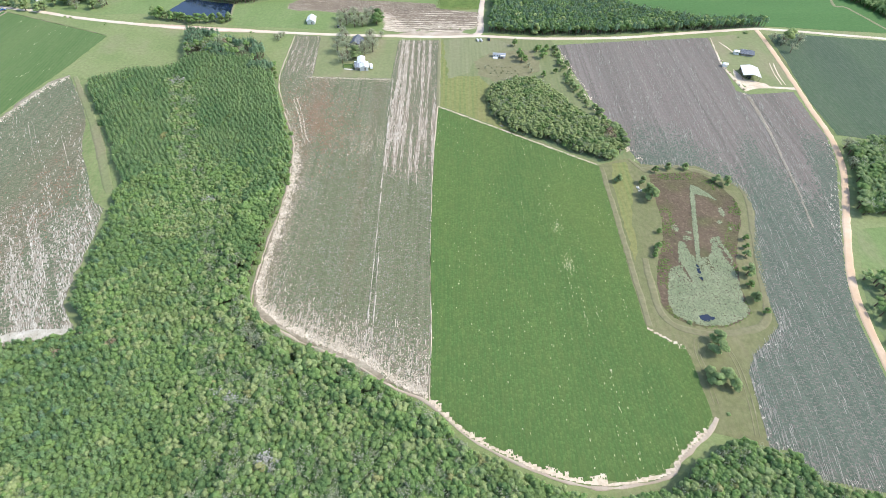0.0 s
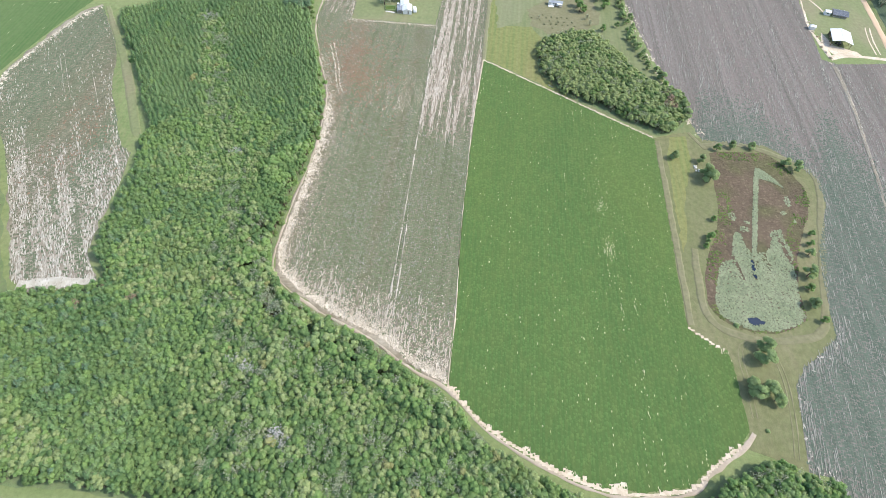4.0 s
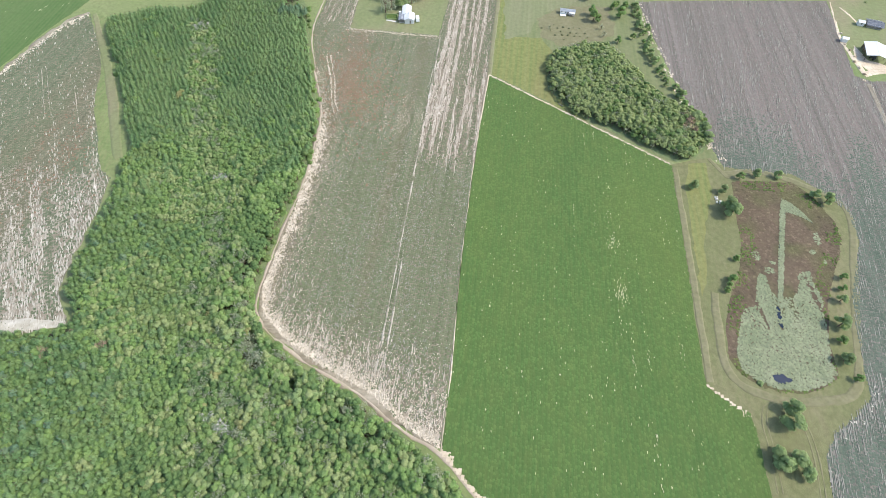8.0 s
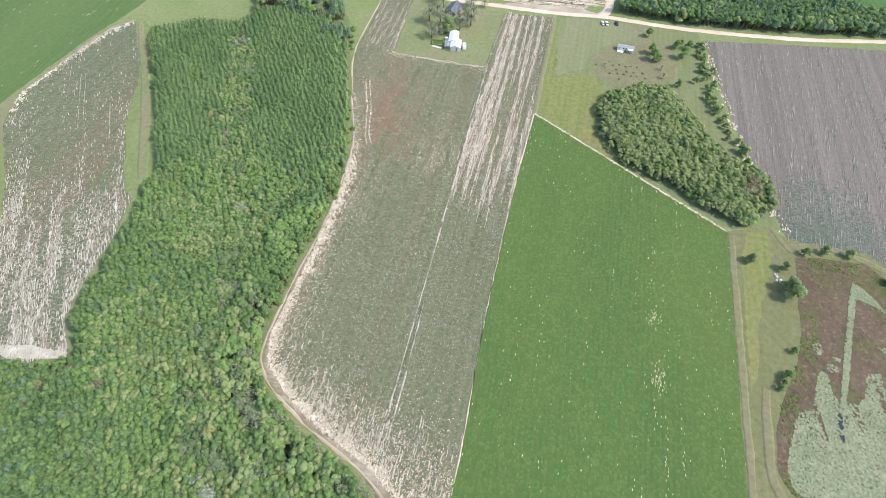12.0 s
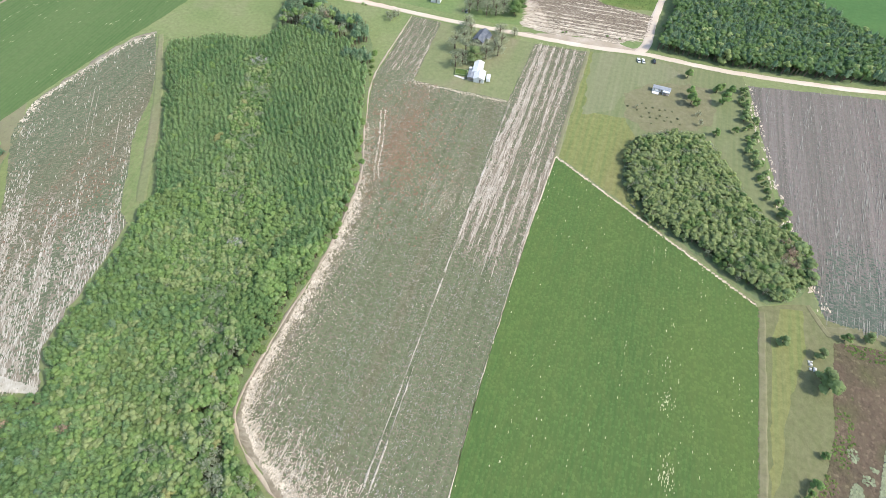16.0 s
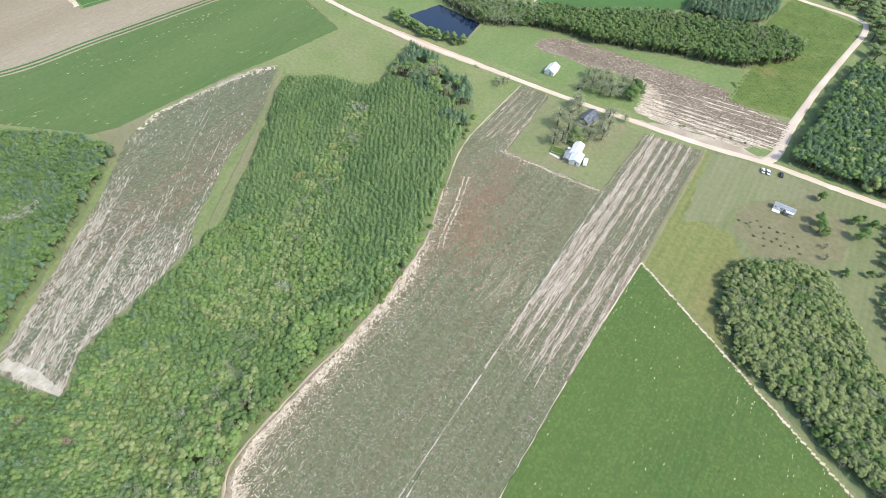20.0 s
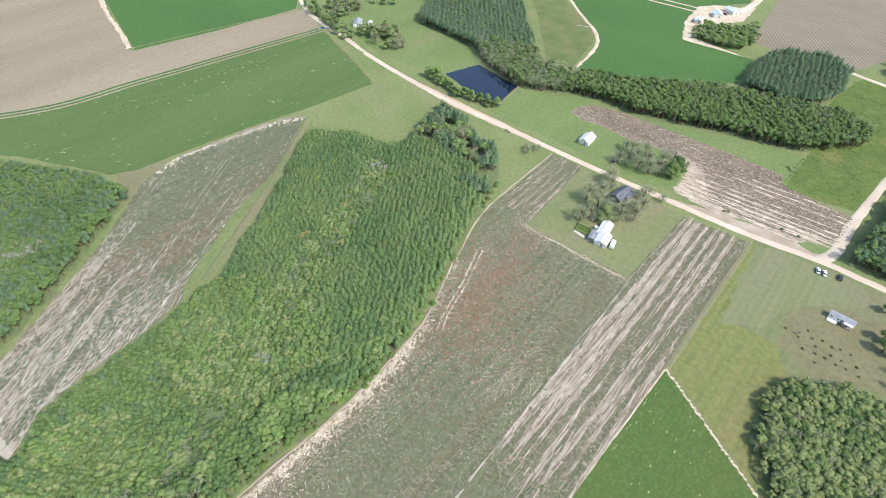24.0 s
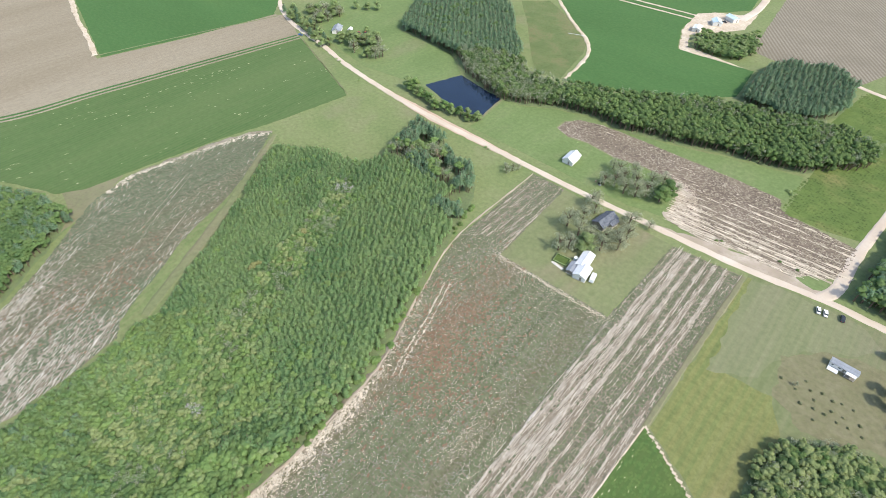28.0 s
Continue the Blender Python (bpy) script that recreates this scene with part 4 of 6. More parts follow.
NORTH = [(-130, 457.5), (-130, 467), (-124.5, 475), (-110, 479.5), (-89, 481), (-63, 481), (-30, 482), (-3, 481), (0, 472), (12, 469.5), (38, 466.5), (37, 440), (31, 435), (22, 430), (19, 426), (-6, 425.5), (-23, 421), (-39, 423), (-43, 428), (-43, 440), (-49.5, 456.5), (-70, 457), (-88, 454), (-107, 456.5), (-119.5, 454)]

# meadow by the trailer, lawns and banks
slab("meadow_ground", [(4, 312), (4, 414.5), (36, 418), (96, 419), (104, 366), (113, 316), (120, 287), (128, 262), (102, 257)], 0.03, MEADOW, "pale mown meadow with dry patches")
slab("meadow_strip", [(4.5, 313), (4.5, 412), (6.6, 412), (11.4, 353), (22.4, 354.8), (33, 356), (38, 347.5), (41, 340), (37, 322), (38, 306), (50, 289), (60, 281), (22, 303)], 0.05, MEADOW_GREEN, "greener strip of mown grass", amount=0.8)
slab("meadow_strip", [(10, 350.5), (6.2, 411), (15, 415.5), (50, 416), (60, 408), (50, 396), (36, 386), (27, 370), (26, 361)], 0.052, MEADOW_PALE, "pale green mown grass by the road", amount=1.6)
slab("bare_patch", [(30, 377), (44, 393), (60, 398), (78, 400), (82, 372), (72, 360), (60, 355), (45, 348), (34, 357)], 0.056, RUT, "thin tan grass round the saplings", amount=2.5)
slab("lawn", [(-33, 346), (-88, 344), (-94, 408), (-30, 407)], 0.042, LAWN, "mown farmhouse lawn")
slab("pond_bank", [(102.5, 254), (102.3, 210), (101.6, 170), (101.6, 134.5), (104, 132), (109, 129), (116, 125), (117.2, 121), (117.7, 107), (117.7, 93), (115, 86), (136, 80), (141, 113), (147, 122), (158, 131), (165, 138), (167, 154), (169.5, 171), (173, 186), (180, 202.5), (186, 217), (186.5, 235), (178, 245.5), (171, 252.5), (164, 257.5), (140, 256.5), (128, 258), (122, 262)], 0.045, BANK, "dry mown grass round the lily pond")

slab("pasture", [(-171, 421), (-172, 434), (-175, 462), (-163, 463), (-141, 476), (-118, 482), (-101, 480.5), (-67, 490), (-40, 499.5), (-18, 505), (0, 511), (2, 494), (-1, 482), (-63, 482), (-110, 480.5), (-132, 468), (-131, 457), (-119, 452.5), (-107, 455), (-88, 452.5), (-70, 455.5), (-51, 455), (-45, 440), (-45, 424), (-62, 420)], 0.035, PASTURE, "bright green mown pasture by the road")
slab("pasture", [(-229, 438), (-221, 470), (-246, 489), (-308, 492), (-336, 540), (-420, 600), (-460, 560), (-392, 470), (-330, 438), (-280, 429)], 0.035, PASTURE, "bright green meadow beyond the pond")
slab("grass_patch", [(20.5, 426.5), (26, 432.5), (34, 433.5), (33, 427), (29, 424)], 0.075, PASTURE, "small green patch at the road corner")

slab("green_field", GREEN, 0.16, CROP, "dense low green crop with faint rows", amount=0.4)
slab("cotton_field_soil", COTTON_IN, 0.05, SOIL, "brown sandy soil of a cotton field")
slab("bare_strip", [(-31, 236), (-29, 300), (-30, 345), (-27.5, 406), (1, 409), (1.6, 300), (1.6, 238), (-14, 232)], 0.056, SOIL_NE, "pale streaky sand in the cotton field's thin strip", amount=1.2)
slab("bare_strip", [(-98, 352), (-102, 406), (-108, 406), (-104, 352)], 0.056, SOIL_NE, "pale streaky sand beside the lawn", amount=1.0)
slab("west_field_soil", WEST, 0.05, SOIL_W, "grey-brown sandy soil of a harvested field")
slab("bare_strip", [(-178, 204), (-168.5, 168), (-167.5, 143), (-160.5, 132), (-154, 124.5), (-184, 117.5), (-198, 133.5), (-214.5, 160), (-236, 194), (-222, 206), (-200, 200)], 0.056, SOIL_WS, "pale streaky soil of the thin half of the field", amount=1.5)
slab("east_field_soil", EAST, 0.05, SOIL_E, "lavender-grey soil with fine straight rows")
slab("north_field_soil", NORTH, 0.05, SOIL_N, "brown and white striped sandy field soil")
slab("bare_end", [(-43.5, 427), (-43.5, 440), (-50, 456), (-40, 456.5), (-35, 450), (-33, 441), (-27, 436), (-24, 428), (-26, 422.5), (-38, 423.5)], 0.09, TRACK, "bare pale sand at the stalk field's end", amount=2.2, step=1.5)
slab("northwest_green_field", [(-470, 90), (-390, 216), (-378, 282), (-365, 361), (-354, 427), (-256.5, 393), (-264, 338), (-271, 310), (-276.5, 273), (-281, 232), (-288, 220), (-303, 213), (-345, 192), (-420, 130)], 0.12, CROP_NW, "long green crop field with pale specks")
slab("tan_field", [(-520, 40), (-393, 216), (-379, 282), (-367, 361), (-356, 428), (-398, 446), (-406, 440), (-416, 366), (-430, 301), (-562, 333), (-800, 420), (-800, 40)], 0.06, TAN, "tan tilled field with parallel tracks")
slab("far_green_field", [(-566, 338), (-431, 304), (-417, 366), (-407, 440), (-440, 470), (-520, 520), (-640, 480)], 0.12, CROP_FAR, "deep green crop field")
slab("back_green_field", [(-262, 660), (-246, 641), (-215, 611), (-182, 583), (-168, 560), (-161, 513), (-143, 517), (-108, 534), (-75, 562), (-62, 575), (-66, 622), (-124, 619), (-138, 657), (-142, 700), (-110, 740), (-120, 820), (-280, 760)], 0.12, CROP_FAR, "green crop field behind the wood")
slab("stubble_field", [(-90, 660), (-84, 695), (-96, 800), (-18, 900), (40, 860), (10, 690), (-2, 655), (-56, 650)], 0.06, STRIPED, "tan stubble field with straight pale stripes")
slab("weedy_field", [(2, 470), (3, 512), (4, 555), (-4, 585), (0, 622), (6, 648), (54, 631), (58, 622), (51, 559), (38, 474), (20, 470)], 0.06, WEEDS, "weedy yellow-green field in rows")
slab("beyond_green_field", [(100, 570), (175, 495), (232, 475), (268, 466), (300, 465), (406, 462), (640, 450), (640, 560), (395, 540), (300, 640), (240, 700)], 0.12, CROP_FAR, "deep green crop field beyond the road")
slab("lane_verge", [(286, 452), (291, 447), (287, 404), (277, 340), (276, 297), (271, 297), (273, 340), (282, 404)], 0.045, OLIVE, "rough verge beside the sandy lane", amount=0.6)
slab("blue_green_field", [(291, 447), (310, 452), (396, 446), (600, 438), (420, 250), (307, 292), (276, 297), (277, 340), (287, 404)], 0.1, CROP_BLUE, "blue-green crop field beside the dirt road")

# sand margins of the fields
ribbon("sand_margin", [(-100, 300), (-86, 263), (-81.5, 217), (-82.5, 184), (-82.5, 150), (-77, 136), (-58, 123.5), (-32, 112.5), (-12, 101), (2, 95), (18, 81), (34, 73), (45, 68), (61, 64), (74, 64), (92, 68), (101, 76), (113, 85), (119, 92)], [0.6, 0.8, 0.9, 0.8, 0.9, 1.2, 1.9], 0.07, TRACK, "pinkish sandy track along the field edge", rough=0.7, crown=0.02)
ribbon("bare_margin", [(-98.5, 299.5), (-84.2, 262), (-79, 217), (-80, 184), (-79.8, 151), (-74.5, 138.5), (-57, 126.5), (-31.5, 115.5), (-12, 104), (0, 99)], [2.5, 5, 4, 4, 4.5, 6, 6, 5], 0.058, SOIL_N, "pale bare sand at the cotton field's edge", rough=2.4, crown=0.0)
ribbon("boundary_strip", [(2.2, 97), (2.2, 130), (0.9, 165), (0.5, 195), (0.7, 250), (2.7, 312)], [0.4, 0.3, 0.5], 0.19, SAND, "thin pale strip between two fields", rough=0.3, crown=0.0)
ribbon("boundary_strip", [(2.8, 312), (2.9, 360), (3.0, 411)], [2.0, 2.6, 2.2], 0.075, VERGE, "thin worn strip between field and meadow", rough=0.5, crown=0.0)
ribbon("sand_margin", [(-32.5, 345.6), (-60, 344.6), (-88.5, 343.4)], [0.9, 1.6, 1.2, 0.7], 0.085, SAND, "pale sandy edge below the lawn", rough=0.8, crown=0.0)
ribbon("field_edge", [(-31.2, 346), (-29.8, 380), (-28.8, 407)], 0.7, 0.08, TRACK, "bare edge between lawn and cotton", rough=0.3, crown=0.0)
ribbon("field_edge", [(-89, 344), (-92, 376), (-95, 408)], 0.8, 0.08, TRACK, "bare edge between lawn and cotton", rough=0.4, crown=0.0)
ribbon("field_edge", [(-113.7, 408), (-111.6, 340), (-99.8, 302)], 0.8, 0.08, TRACK, "bare edge between grass and cotton", rough=0.4, crown=0.0)
slab("road_shoulder", [(-42, 416), (-24, 420.5), (-8, 424), (6, 427), (20, 430), (34, 435), (36, 428), (30, 419.5), (4, 417.5), (-20, 415.5)], 0.046, TRACK, "bare sandy ground beside the road", amount=0.9)
ribbon("sand_margin", [(3, 313), (30, 297), (102, 255)], [0.4, 0.7, 0.3, 0.6, 0.3], 0.1, VERGE, "pale broken strip at the crop's edge", rough=1.0, crown=0.02)
ribbon("sand_margin", [(-153.5, 124), (-168, 121.5), (-185, 118.5)], [3, 5.5, 4], 0.2, FLECK_W, "pale sand at the end of the rows", rough=1.2, crown=0.02)
ribbon("sand_margin", [(-256, 333), (-264, 322), (-270, 290), (-275, 254)], [2, 3.2, 3.0, 2.6], 0.06, SOIL_N, "pale sand between two fields", rough=1.8, crown=0.02)

# roads
ribbon("road", [(-640, 560), (-500, 500), (-400, 446), (-327, 430), (-298, 423), (-256, 417), (-205, 412.5), (-149, 412), (-91, 412), (-43, 414), (0, 416), (38, 421), (88, 421.5), (157, 430), (209, 442), (275, 457), (303, 459), (399, 451), (600, 436)], 4.0, 0.07, ROAD, "pale dirt road through the farmland")
ribbon("red_shoulder", [(-245, 416.5), (-205, 413), (-149, 412.3), (-118, 412.2)], [3, 7.5, 6.5, 3], 0.064, ROAD_RED, "reddish clay shoulder of the road", rough=0.6, crown=0.0)
slab("olive_meadow", [(-253.5, 633), (-214, 608), (-186, 587), (-174.5, 562), (-164.5, 514), (-183, 508), (-204, 533), (-238, 576), (-272, 614.5)], 0.05, OLIVE, "rough olive meadow behind the pond")
ribbon("side_road", [(33, 421), (37, 432), (38.5, 460), (44, 512), (54, 580), (60, 622), (52, 640), (4, 649), (-40, 665)], [6, 4.2, 4.0, 4.0, 4.0], 0.085, ROAD, "pale dirt side road going north")
ribbon("lane", [(285, 457), (284, 434), (278, 372), (273, 330), (270, 296), (262, 265), (251, 240), (235, 208), (217, 170), (210, 145), (205, 110), (200, 50)], 4.2, 0.085, LANE, "sandy lane beside the big field")
ribbon("bare_strip", [(232, 343), (231, 325), (229, 300), (225, 272), (220, 236), (214, 205)], [3.2, 2.6, 2.2, 1.6, 1.0], 0.13, SOIL_WS, "pale bare strip through the big field", rough=0.35, crown=0.0, step=1.5)
ribbon("driveway", [(232, 352), (245, 357), (274, 357)], [5, 3, 3], 0.09, SAND, "white sandy driveway to the barn")
ribbon("footpath", [(-266, 661), (-247, 639), (-214, 608), (-184, 582), (-170, 559.5), (-165, 538), (-162, 515)], [3.0, 2.4, 3.4, 2.2], 0.14, SAND, "pale sandy track along the far crop", rough=0.8)

# ---- crops as small plants in rows, and pale flecks of sand and lint between them ----
EDGE_W = [(-99, 300), (-84, 262), (-80.5, 222), (-81, 184), (-81.5, 152), (-78, 141), (-69, 133.5), (-46, 121), (-27, 113.5), (-11, 102.5), (2, 97)]
EDGE_LAWN = [(-33, 346), (-60, 345), (-88, 344)]


def cotton_zone(x, y):
    """The thin strips by the road, 0 to 1."""
    return np.clip(np.clip((x + 31) / 3, 0, 1) * np.clip((y - 238 + 14 * value_noise(x / 3, 0 * x, 6)) / 22, 0, 1) + 0.5 * (x < -80) * np.clip((y - 345) / 12, 0, 1), 0, 1)


def cotton_margin(x, y):
    """Bare ground towards the field's sandy edge, 0 to 1."""
    d = gap_to(EDGE_W, x, y)
    south = np.clip((150 - y) / 30, 0, 1) * np.clip((x + 85) / 30, 0, 1)
    wisp = 0.35 + 0.65 * value_noise(x / 1.3, y / 16, 27) + 0.3 * value_noise(x / 6, y / 6, 28)
    return np.clip(1.1 * np.exp(-d / (6.0 + 8.0 * south)) * wisp * np.where(y > 254, 0.3, 1.0), 0, 1)


def cotton_stripe(x, y):
    """Pale bands along the rows of the thin strips."""
    band = 0.5 + 0.5 * np.sin(x * 1.37 + 2.2 * value_noise(x / 9, y / 90, 15))
    k = band * 0.38 + value_noise(x / 3.5, y / 60, 3) * 0.54 + value_noise(x / 0.9, y / 14, 23) * 0.08
    return np.clip((k - 0.5 + 0.16 * np.exp(-((y - 285) / 26) ** 2) - 0.005 * (x + 18) * (y > 300) * (x > -60)) * 5, 0, 1)


def cotton_lint(x, y):
    """Chance of a pale fleck."""
    clump = np.clip((value_noise(x / 8, y / 8, 81) - 0.42) * 3, 0, 1) * (value_noise(x / 2.1, y / 2.1, 82) > 0.45)
    k = 0.0015 + 0.007 * clump + 0.5 * cotton_margin(x, y) ** 1.15
    k += 0.3 * np.exp(-gap_to(EDGE_LAWN, x, y) / 2.2) + 0.16 * np.exp(-np.hypot((x + 43) / 13, (y - 268) / 15) ** 2) * (value_noise(x / 2, y / 8, 17) > 0.4)
    k += 0.03 * np.clip((y - 250) / 30, 0, 1) * np.clip((-40 - x) / 15, 0, 1)
    return np.clip(k + 0.05 * cotton_zone(x, y) * cotton_stripe(x, y), 0, 1)


def west_bare(x, y):
    u, v = x * 0.839 + y * 0.545, y * 0.839 - x * 0.545
    s = value_noise(u / 5.0, v / 60, 4) * 0.35 + value_noise(u / 1.9, v / 50, 44) * 0.45 + value_noise(u / 0.9, v / 4, 45) * 0.2
    low = np.clip((228 - y) / 60, 0, 1)
    k = 0.012 + 0.05 * (value_noise(u / 3, v / 9, 33) > 0.62) + np.clip((s - 0.46 + 0.16 * low) * 3.2, 0, 1) * (0.1 + 0.7 * low)
    k += 0.8 * np.exp(-gap_to([(-153, 124), (-184, 117)], x, y) / 4) + 0.7 * np.exp(-gap_to([(-259, 331), (-268, 288), (-276, 252), (-257, 222)], x, y) / 3) * value_noise(x / 3, y / 3, 5)
    k += 0.35 * np.exp(-gap_to([(-173, 200), (-168, 168), (-167, 143), (-160, 132), (-153, 124)], x, y) / 4) + 0.3 * np.exp(-gap_to([(-212, 258), (-190, 222), (-178, 196)], x, y) / 7)
    return np.clip(k, 0, 1)


def east_bare(x, y):
    u, v = x * 0.99 - y * 0.14, y * 0.99 + x * 0.14
    s = value_noise(u / 1.5, v / 45, 9) * 0.6 + value_noise(u / 0.9, v / 12, 19) * 0.4
    k = 0.03 + 0.3 * np.clip((s - 0.54) * 4, 0, 1) * np.clip((y - 110) / 120, 0.25, 1)
    k += 0.7 * np.exp(-gap_to([(136, 80), (142, 117), (161, 131), (168, 140)], x, y) / 3.5) + 0.7 * np.exp(-gap_to([(203, 62), (174, 64), (148, 69), (143, 79)], x, y) / 5)
    k += 0.5 * np.exp(-gap_to([(168, 140), (166, 155), (173, 186), (186, 217), (187, 238), (171, 252), (152, 257), (130, 257)], x, y) / 2.2) * value_noise(x / 2, y / 2, 6)
    k += 0.6 * np.exp(-gap_to([(234, 342), (231, 310), (228, 285), (224, 262), (219, 227)], x, y) / 3.0) * (0.2 + value_noise(x / 2, y / 9, 3)) + 0.35 * np.exp(-gap_to([(224, 346), (217, 287), (213, 248), (208, 205)], x, y) / 1.4)
    return np.clip(k, 0, 1)


def north_bare(x, y):
    v = y - x * 0.07
    band = 0.5 + 0.5 * np.sin(v * 1.5 + 3.0 * value_noise(x / 60, v / 9, 15))
    k = 0.03 + 0.95 * np.clip((band * 0.45 + value_noise(x / 60, v / 4.0, 14) * 0.45 + value_noise(x / 9, v / 1.2, 62) * 0.1 - 0.43 - 0.014 * (v - 440) + 0.001 * (x + 20)) * 6, 0, 1) * np.clip((x + 90) / 30, 0.25, 1)
    return np.clip(k + 0.9 * np.exp(-gap_to([(-50, 456), (-43, 438), (-40, 424), (-19, 421.5)], x, y) / 3.0) + 0.4 * np.exp(-gap_to([(-19, 422), (19, 427), (37, 438), (38, 466)], x, y) / 2.0) + 0.6 * np.exp(-np.hypot((x + 41) / 8, (y - 446) / 9) ** 2), 0, 1)


tufts("cotton_rows", COTTON_IN, 0, 0.92, 0.9, lambda x, y: 1.0 - 0.95 * cotton_margin(x, y) - cotton_zone(x, y) * (0.5 + 0.49 * cotton_stripe(x, y)), 0.22, 1.0, COTTON, label="grey-green cotton plants in long rows", turned=0.25)
tufts("thin_cotton_rows", COTTON_IN, 0, 0.92, 1.1, lambda x, y: (0.95 - 0.95 * cotton_stripe(x, y)) * cotton_zone(x, y), 0.2, 0.85, THIN_COTTON, label="thin brownish cotton plants in broken rows", turned=0.15, jitter=0.4)
flecks("cotton_lint", COTTON_IN, 13.0, cotton_lint, 0.48, 0.22, -15, 0.9, FLECK, label="pale lint and sand flecks over the cotton")
flecks("cotton_streaks", COTTON_IN, 0.9, lambda x, y: cotton_zone(x, y) * (0.02 + (0.48 - 0.2 * (x > -9)) * cotton_stripe(x, y) ** 1.5) * np.where(x < -60, 0.5, 1.15), 5.5, 0.34, 0, 0.015, DULL_LINT, z=0.16, label="long pale sand streaks between the cotton rows", bow=0.03)
flecks("cotton_dust", COTTON_IN, 2.0, lambda x, y: 0.2 * (1 - cotton_zone(x, y)) * (0.4 + 1.2 * (value_noise(x / 5, y / 12, 83) > 0.5)), 0.8, 0.2, -12, 0.5, FLECK_E, z=0.2, label="dull pale flecks of dry stalks in the cotton")
flecks("edge_sand", COTTON_IN, 3.2, lambda x, y: np.where(y > 254, 0.15, 0.75) * np.exp(-(gap_to(EDGE_W, x, y) / (1.5 + 1.5 * (y < 251) * np.exp(-((y - 215) / 45) ** 2))) ** 2), 1.4, 0.6, 25, 0.7, FLECK, z=0.14, label="bright sand lumps at the cotton's edge")
for line in ([(-95.9, 313.7), (-87.9, 292.5), (-81.8, 271.0), (-79.2, 265.1)], [(-93.9, 315.1), (-86.0, 293.9), (-80.6, 273.3), (-77.0, 266.2)]):
    flecks("wheel_lumps", COTTON_IN, 7.0, lambda x, y, line=line: 0.55 * (gap_to(line, x, y) < 0.32), 0.8, 0.42, 10, 0.6, FLECK, z=0.2, label="row of pale sand lumps along a wheel line")
flecks("margin_streaks", COTTON_IN, 0.6, lambda x, y: 0.9 * cotton_margin(x, y) ** 1.5 * (y < 160), 3.0, 0.4, 0, 0.06, DULL_LINT, z=0.15, label="pale wisps of sand running into the cotton", bow=0.08)
for line, wide in (([(-30.6, 345), (-29.4, 290), (-28.6, 225)], 0.8), ([(-28.4, 222), (-27.2, 160), (-26.4, 118)], 0.5), ([(-25.8, 180), (-24.6, 150), (-23.8, 112)], 0.5)):
    ribbon("wheel_track", line, wide, 0.2, TRACK_PALE, "pale bare wheel track through the cotton", crown=0.0, rough=0.3, step=1.5)
tufts("west_crop_rows", WEST, 33, 0.92, 0.9, lambda x, y: 0.97 - 0.8 * west_bare(x, y), 0.2, 1.0, COTTON_W, label="grey-brown dried plants in rows", turned=0.3)
flecks("west_flecks", WEST, 2.6, lambda x, y: 0.5 * west_bare(x, y) ** 1.3, 1.9, 0.27, 33, 0.07, FLECK_W, label="pale sand flecks between dried rows", bow=0.04)
flecks("edge_sand", WEST, 1.6, lambda x, y: 0.8 * np.exp(-(gap_to([(-256, 331), (-265, 312), (-268, 298.7), (-271, 283), (-272, 270.5), (-274.5, 256), (-270, 240)], x, y) / 1.5) ** 2) * (value_noise(x / 4, y / 4, 34) + 0.25), 1.7, 0.8, 20, 0.8, FLECK, z=0.14, label="bright sand lumps at the dried field's edge")
flecks("west_streaks", WEST, 0.05, lambda x, y: west_bare(x, y) ** 2, 5.0, 0.34, 33, 0.015, FLECK_W, z=0.18, label="long pale sand streaks between dried rows", bow=0.03)
for a, b in ((-252.8, 273.8), (-250.6, 275.2), (-226.5, 262.0)):
    ribbon("wheel_track", [(a, b), (a + 11, b - 17), (a + 24, b - 37)], 0.22, 0.2, TRACK_PALE, "pale bare wheel track through the dried rows", crown=0.0, rough=0.2, step=1.5)


def east_green(x, y):
    return np.clip(0.5 + 1.7 * ((300 - y) / 90 - 0.5 + 1.0 * (value_noise((x - y * 0.14) / 14, y / 90, 41) - 0.5)), 0.0, 1.0)


tufts("east_green_rows", EAST, -8, 0.95, 0.85, lambda x, y: (1.0 - 0.3 * east_bare(x, y)) * east_green(x, y), 0.14, 1.05, GREEN_E, label="dull green crop in fine rows", turned=0.3, jitter=0.25)
tufts("east_crop_rows", EAST, -8, 0.95, 0.95, lambda x, y: (0.7 - 0.4 * east_bare(x, y)) * (1 - east_green(x, y)), 0.12, 0.5, COTTON_E, label="grey-lavender dried crop in fine rows", turned=1.5, jitter=0.45)
flecks("east_flecks", EAST, 0.8, lambda x, y: 0.9 * east_bare(x, y), 4.2, 0.22, -8, 0.02, FLECK_E, z=0.17, label="pale straw streaks along the rows", bow=0.05)
flecks("hedge_sand", [(97, 412), (101, 412), (108, 366), (117, 316), (123, 287), (132, 262), (127, 260), (118, 287), (112, 316), (103, 366)], 1.4, lambda x, y: 0.4 * (value_noise(x / 3, y / 3, 91) > 0.45), 1.3, 0.6, -6, 0.4, FLECK, z=0.17, label="pale sand along the hedge")
flecks("east_edge_sand", EAST, 1.6, lambda x, y: np.clip(east_bare(x, y) - 0.42, 0, 1) * 0.7, 0.9, 0.4, -8, 0.8, FLECK_W, z=0.19, label="pale sand flecks at the ends of the rows")
tufts("north_crop_rows", NORTH, 94, 0.95, 1.1, lambda x, y: 0.96 - 0.85 * north_bare(x, y), 0.18, 0.85, STALKS, label="brown cotton stalks in streaky rows", turned=0.1, jitter=0.3)
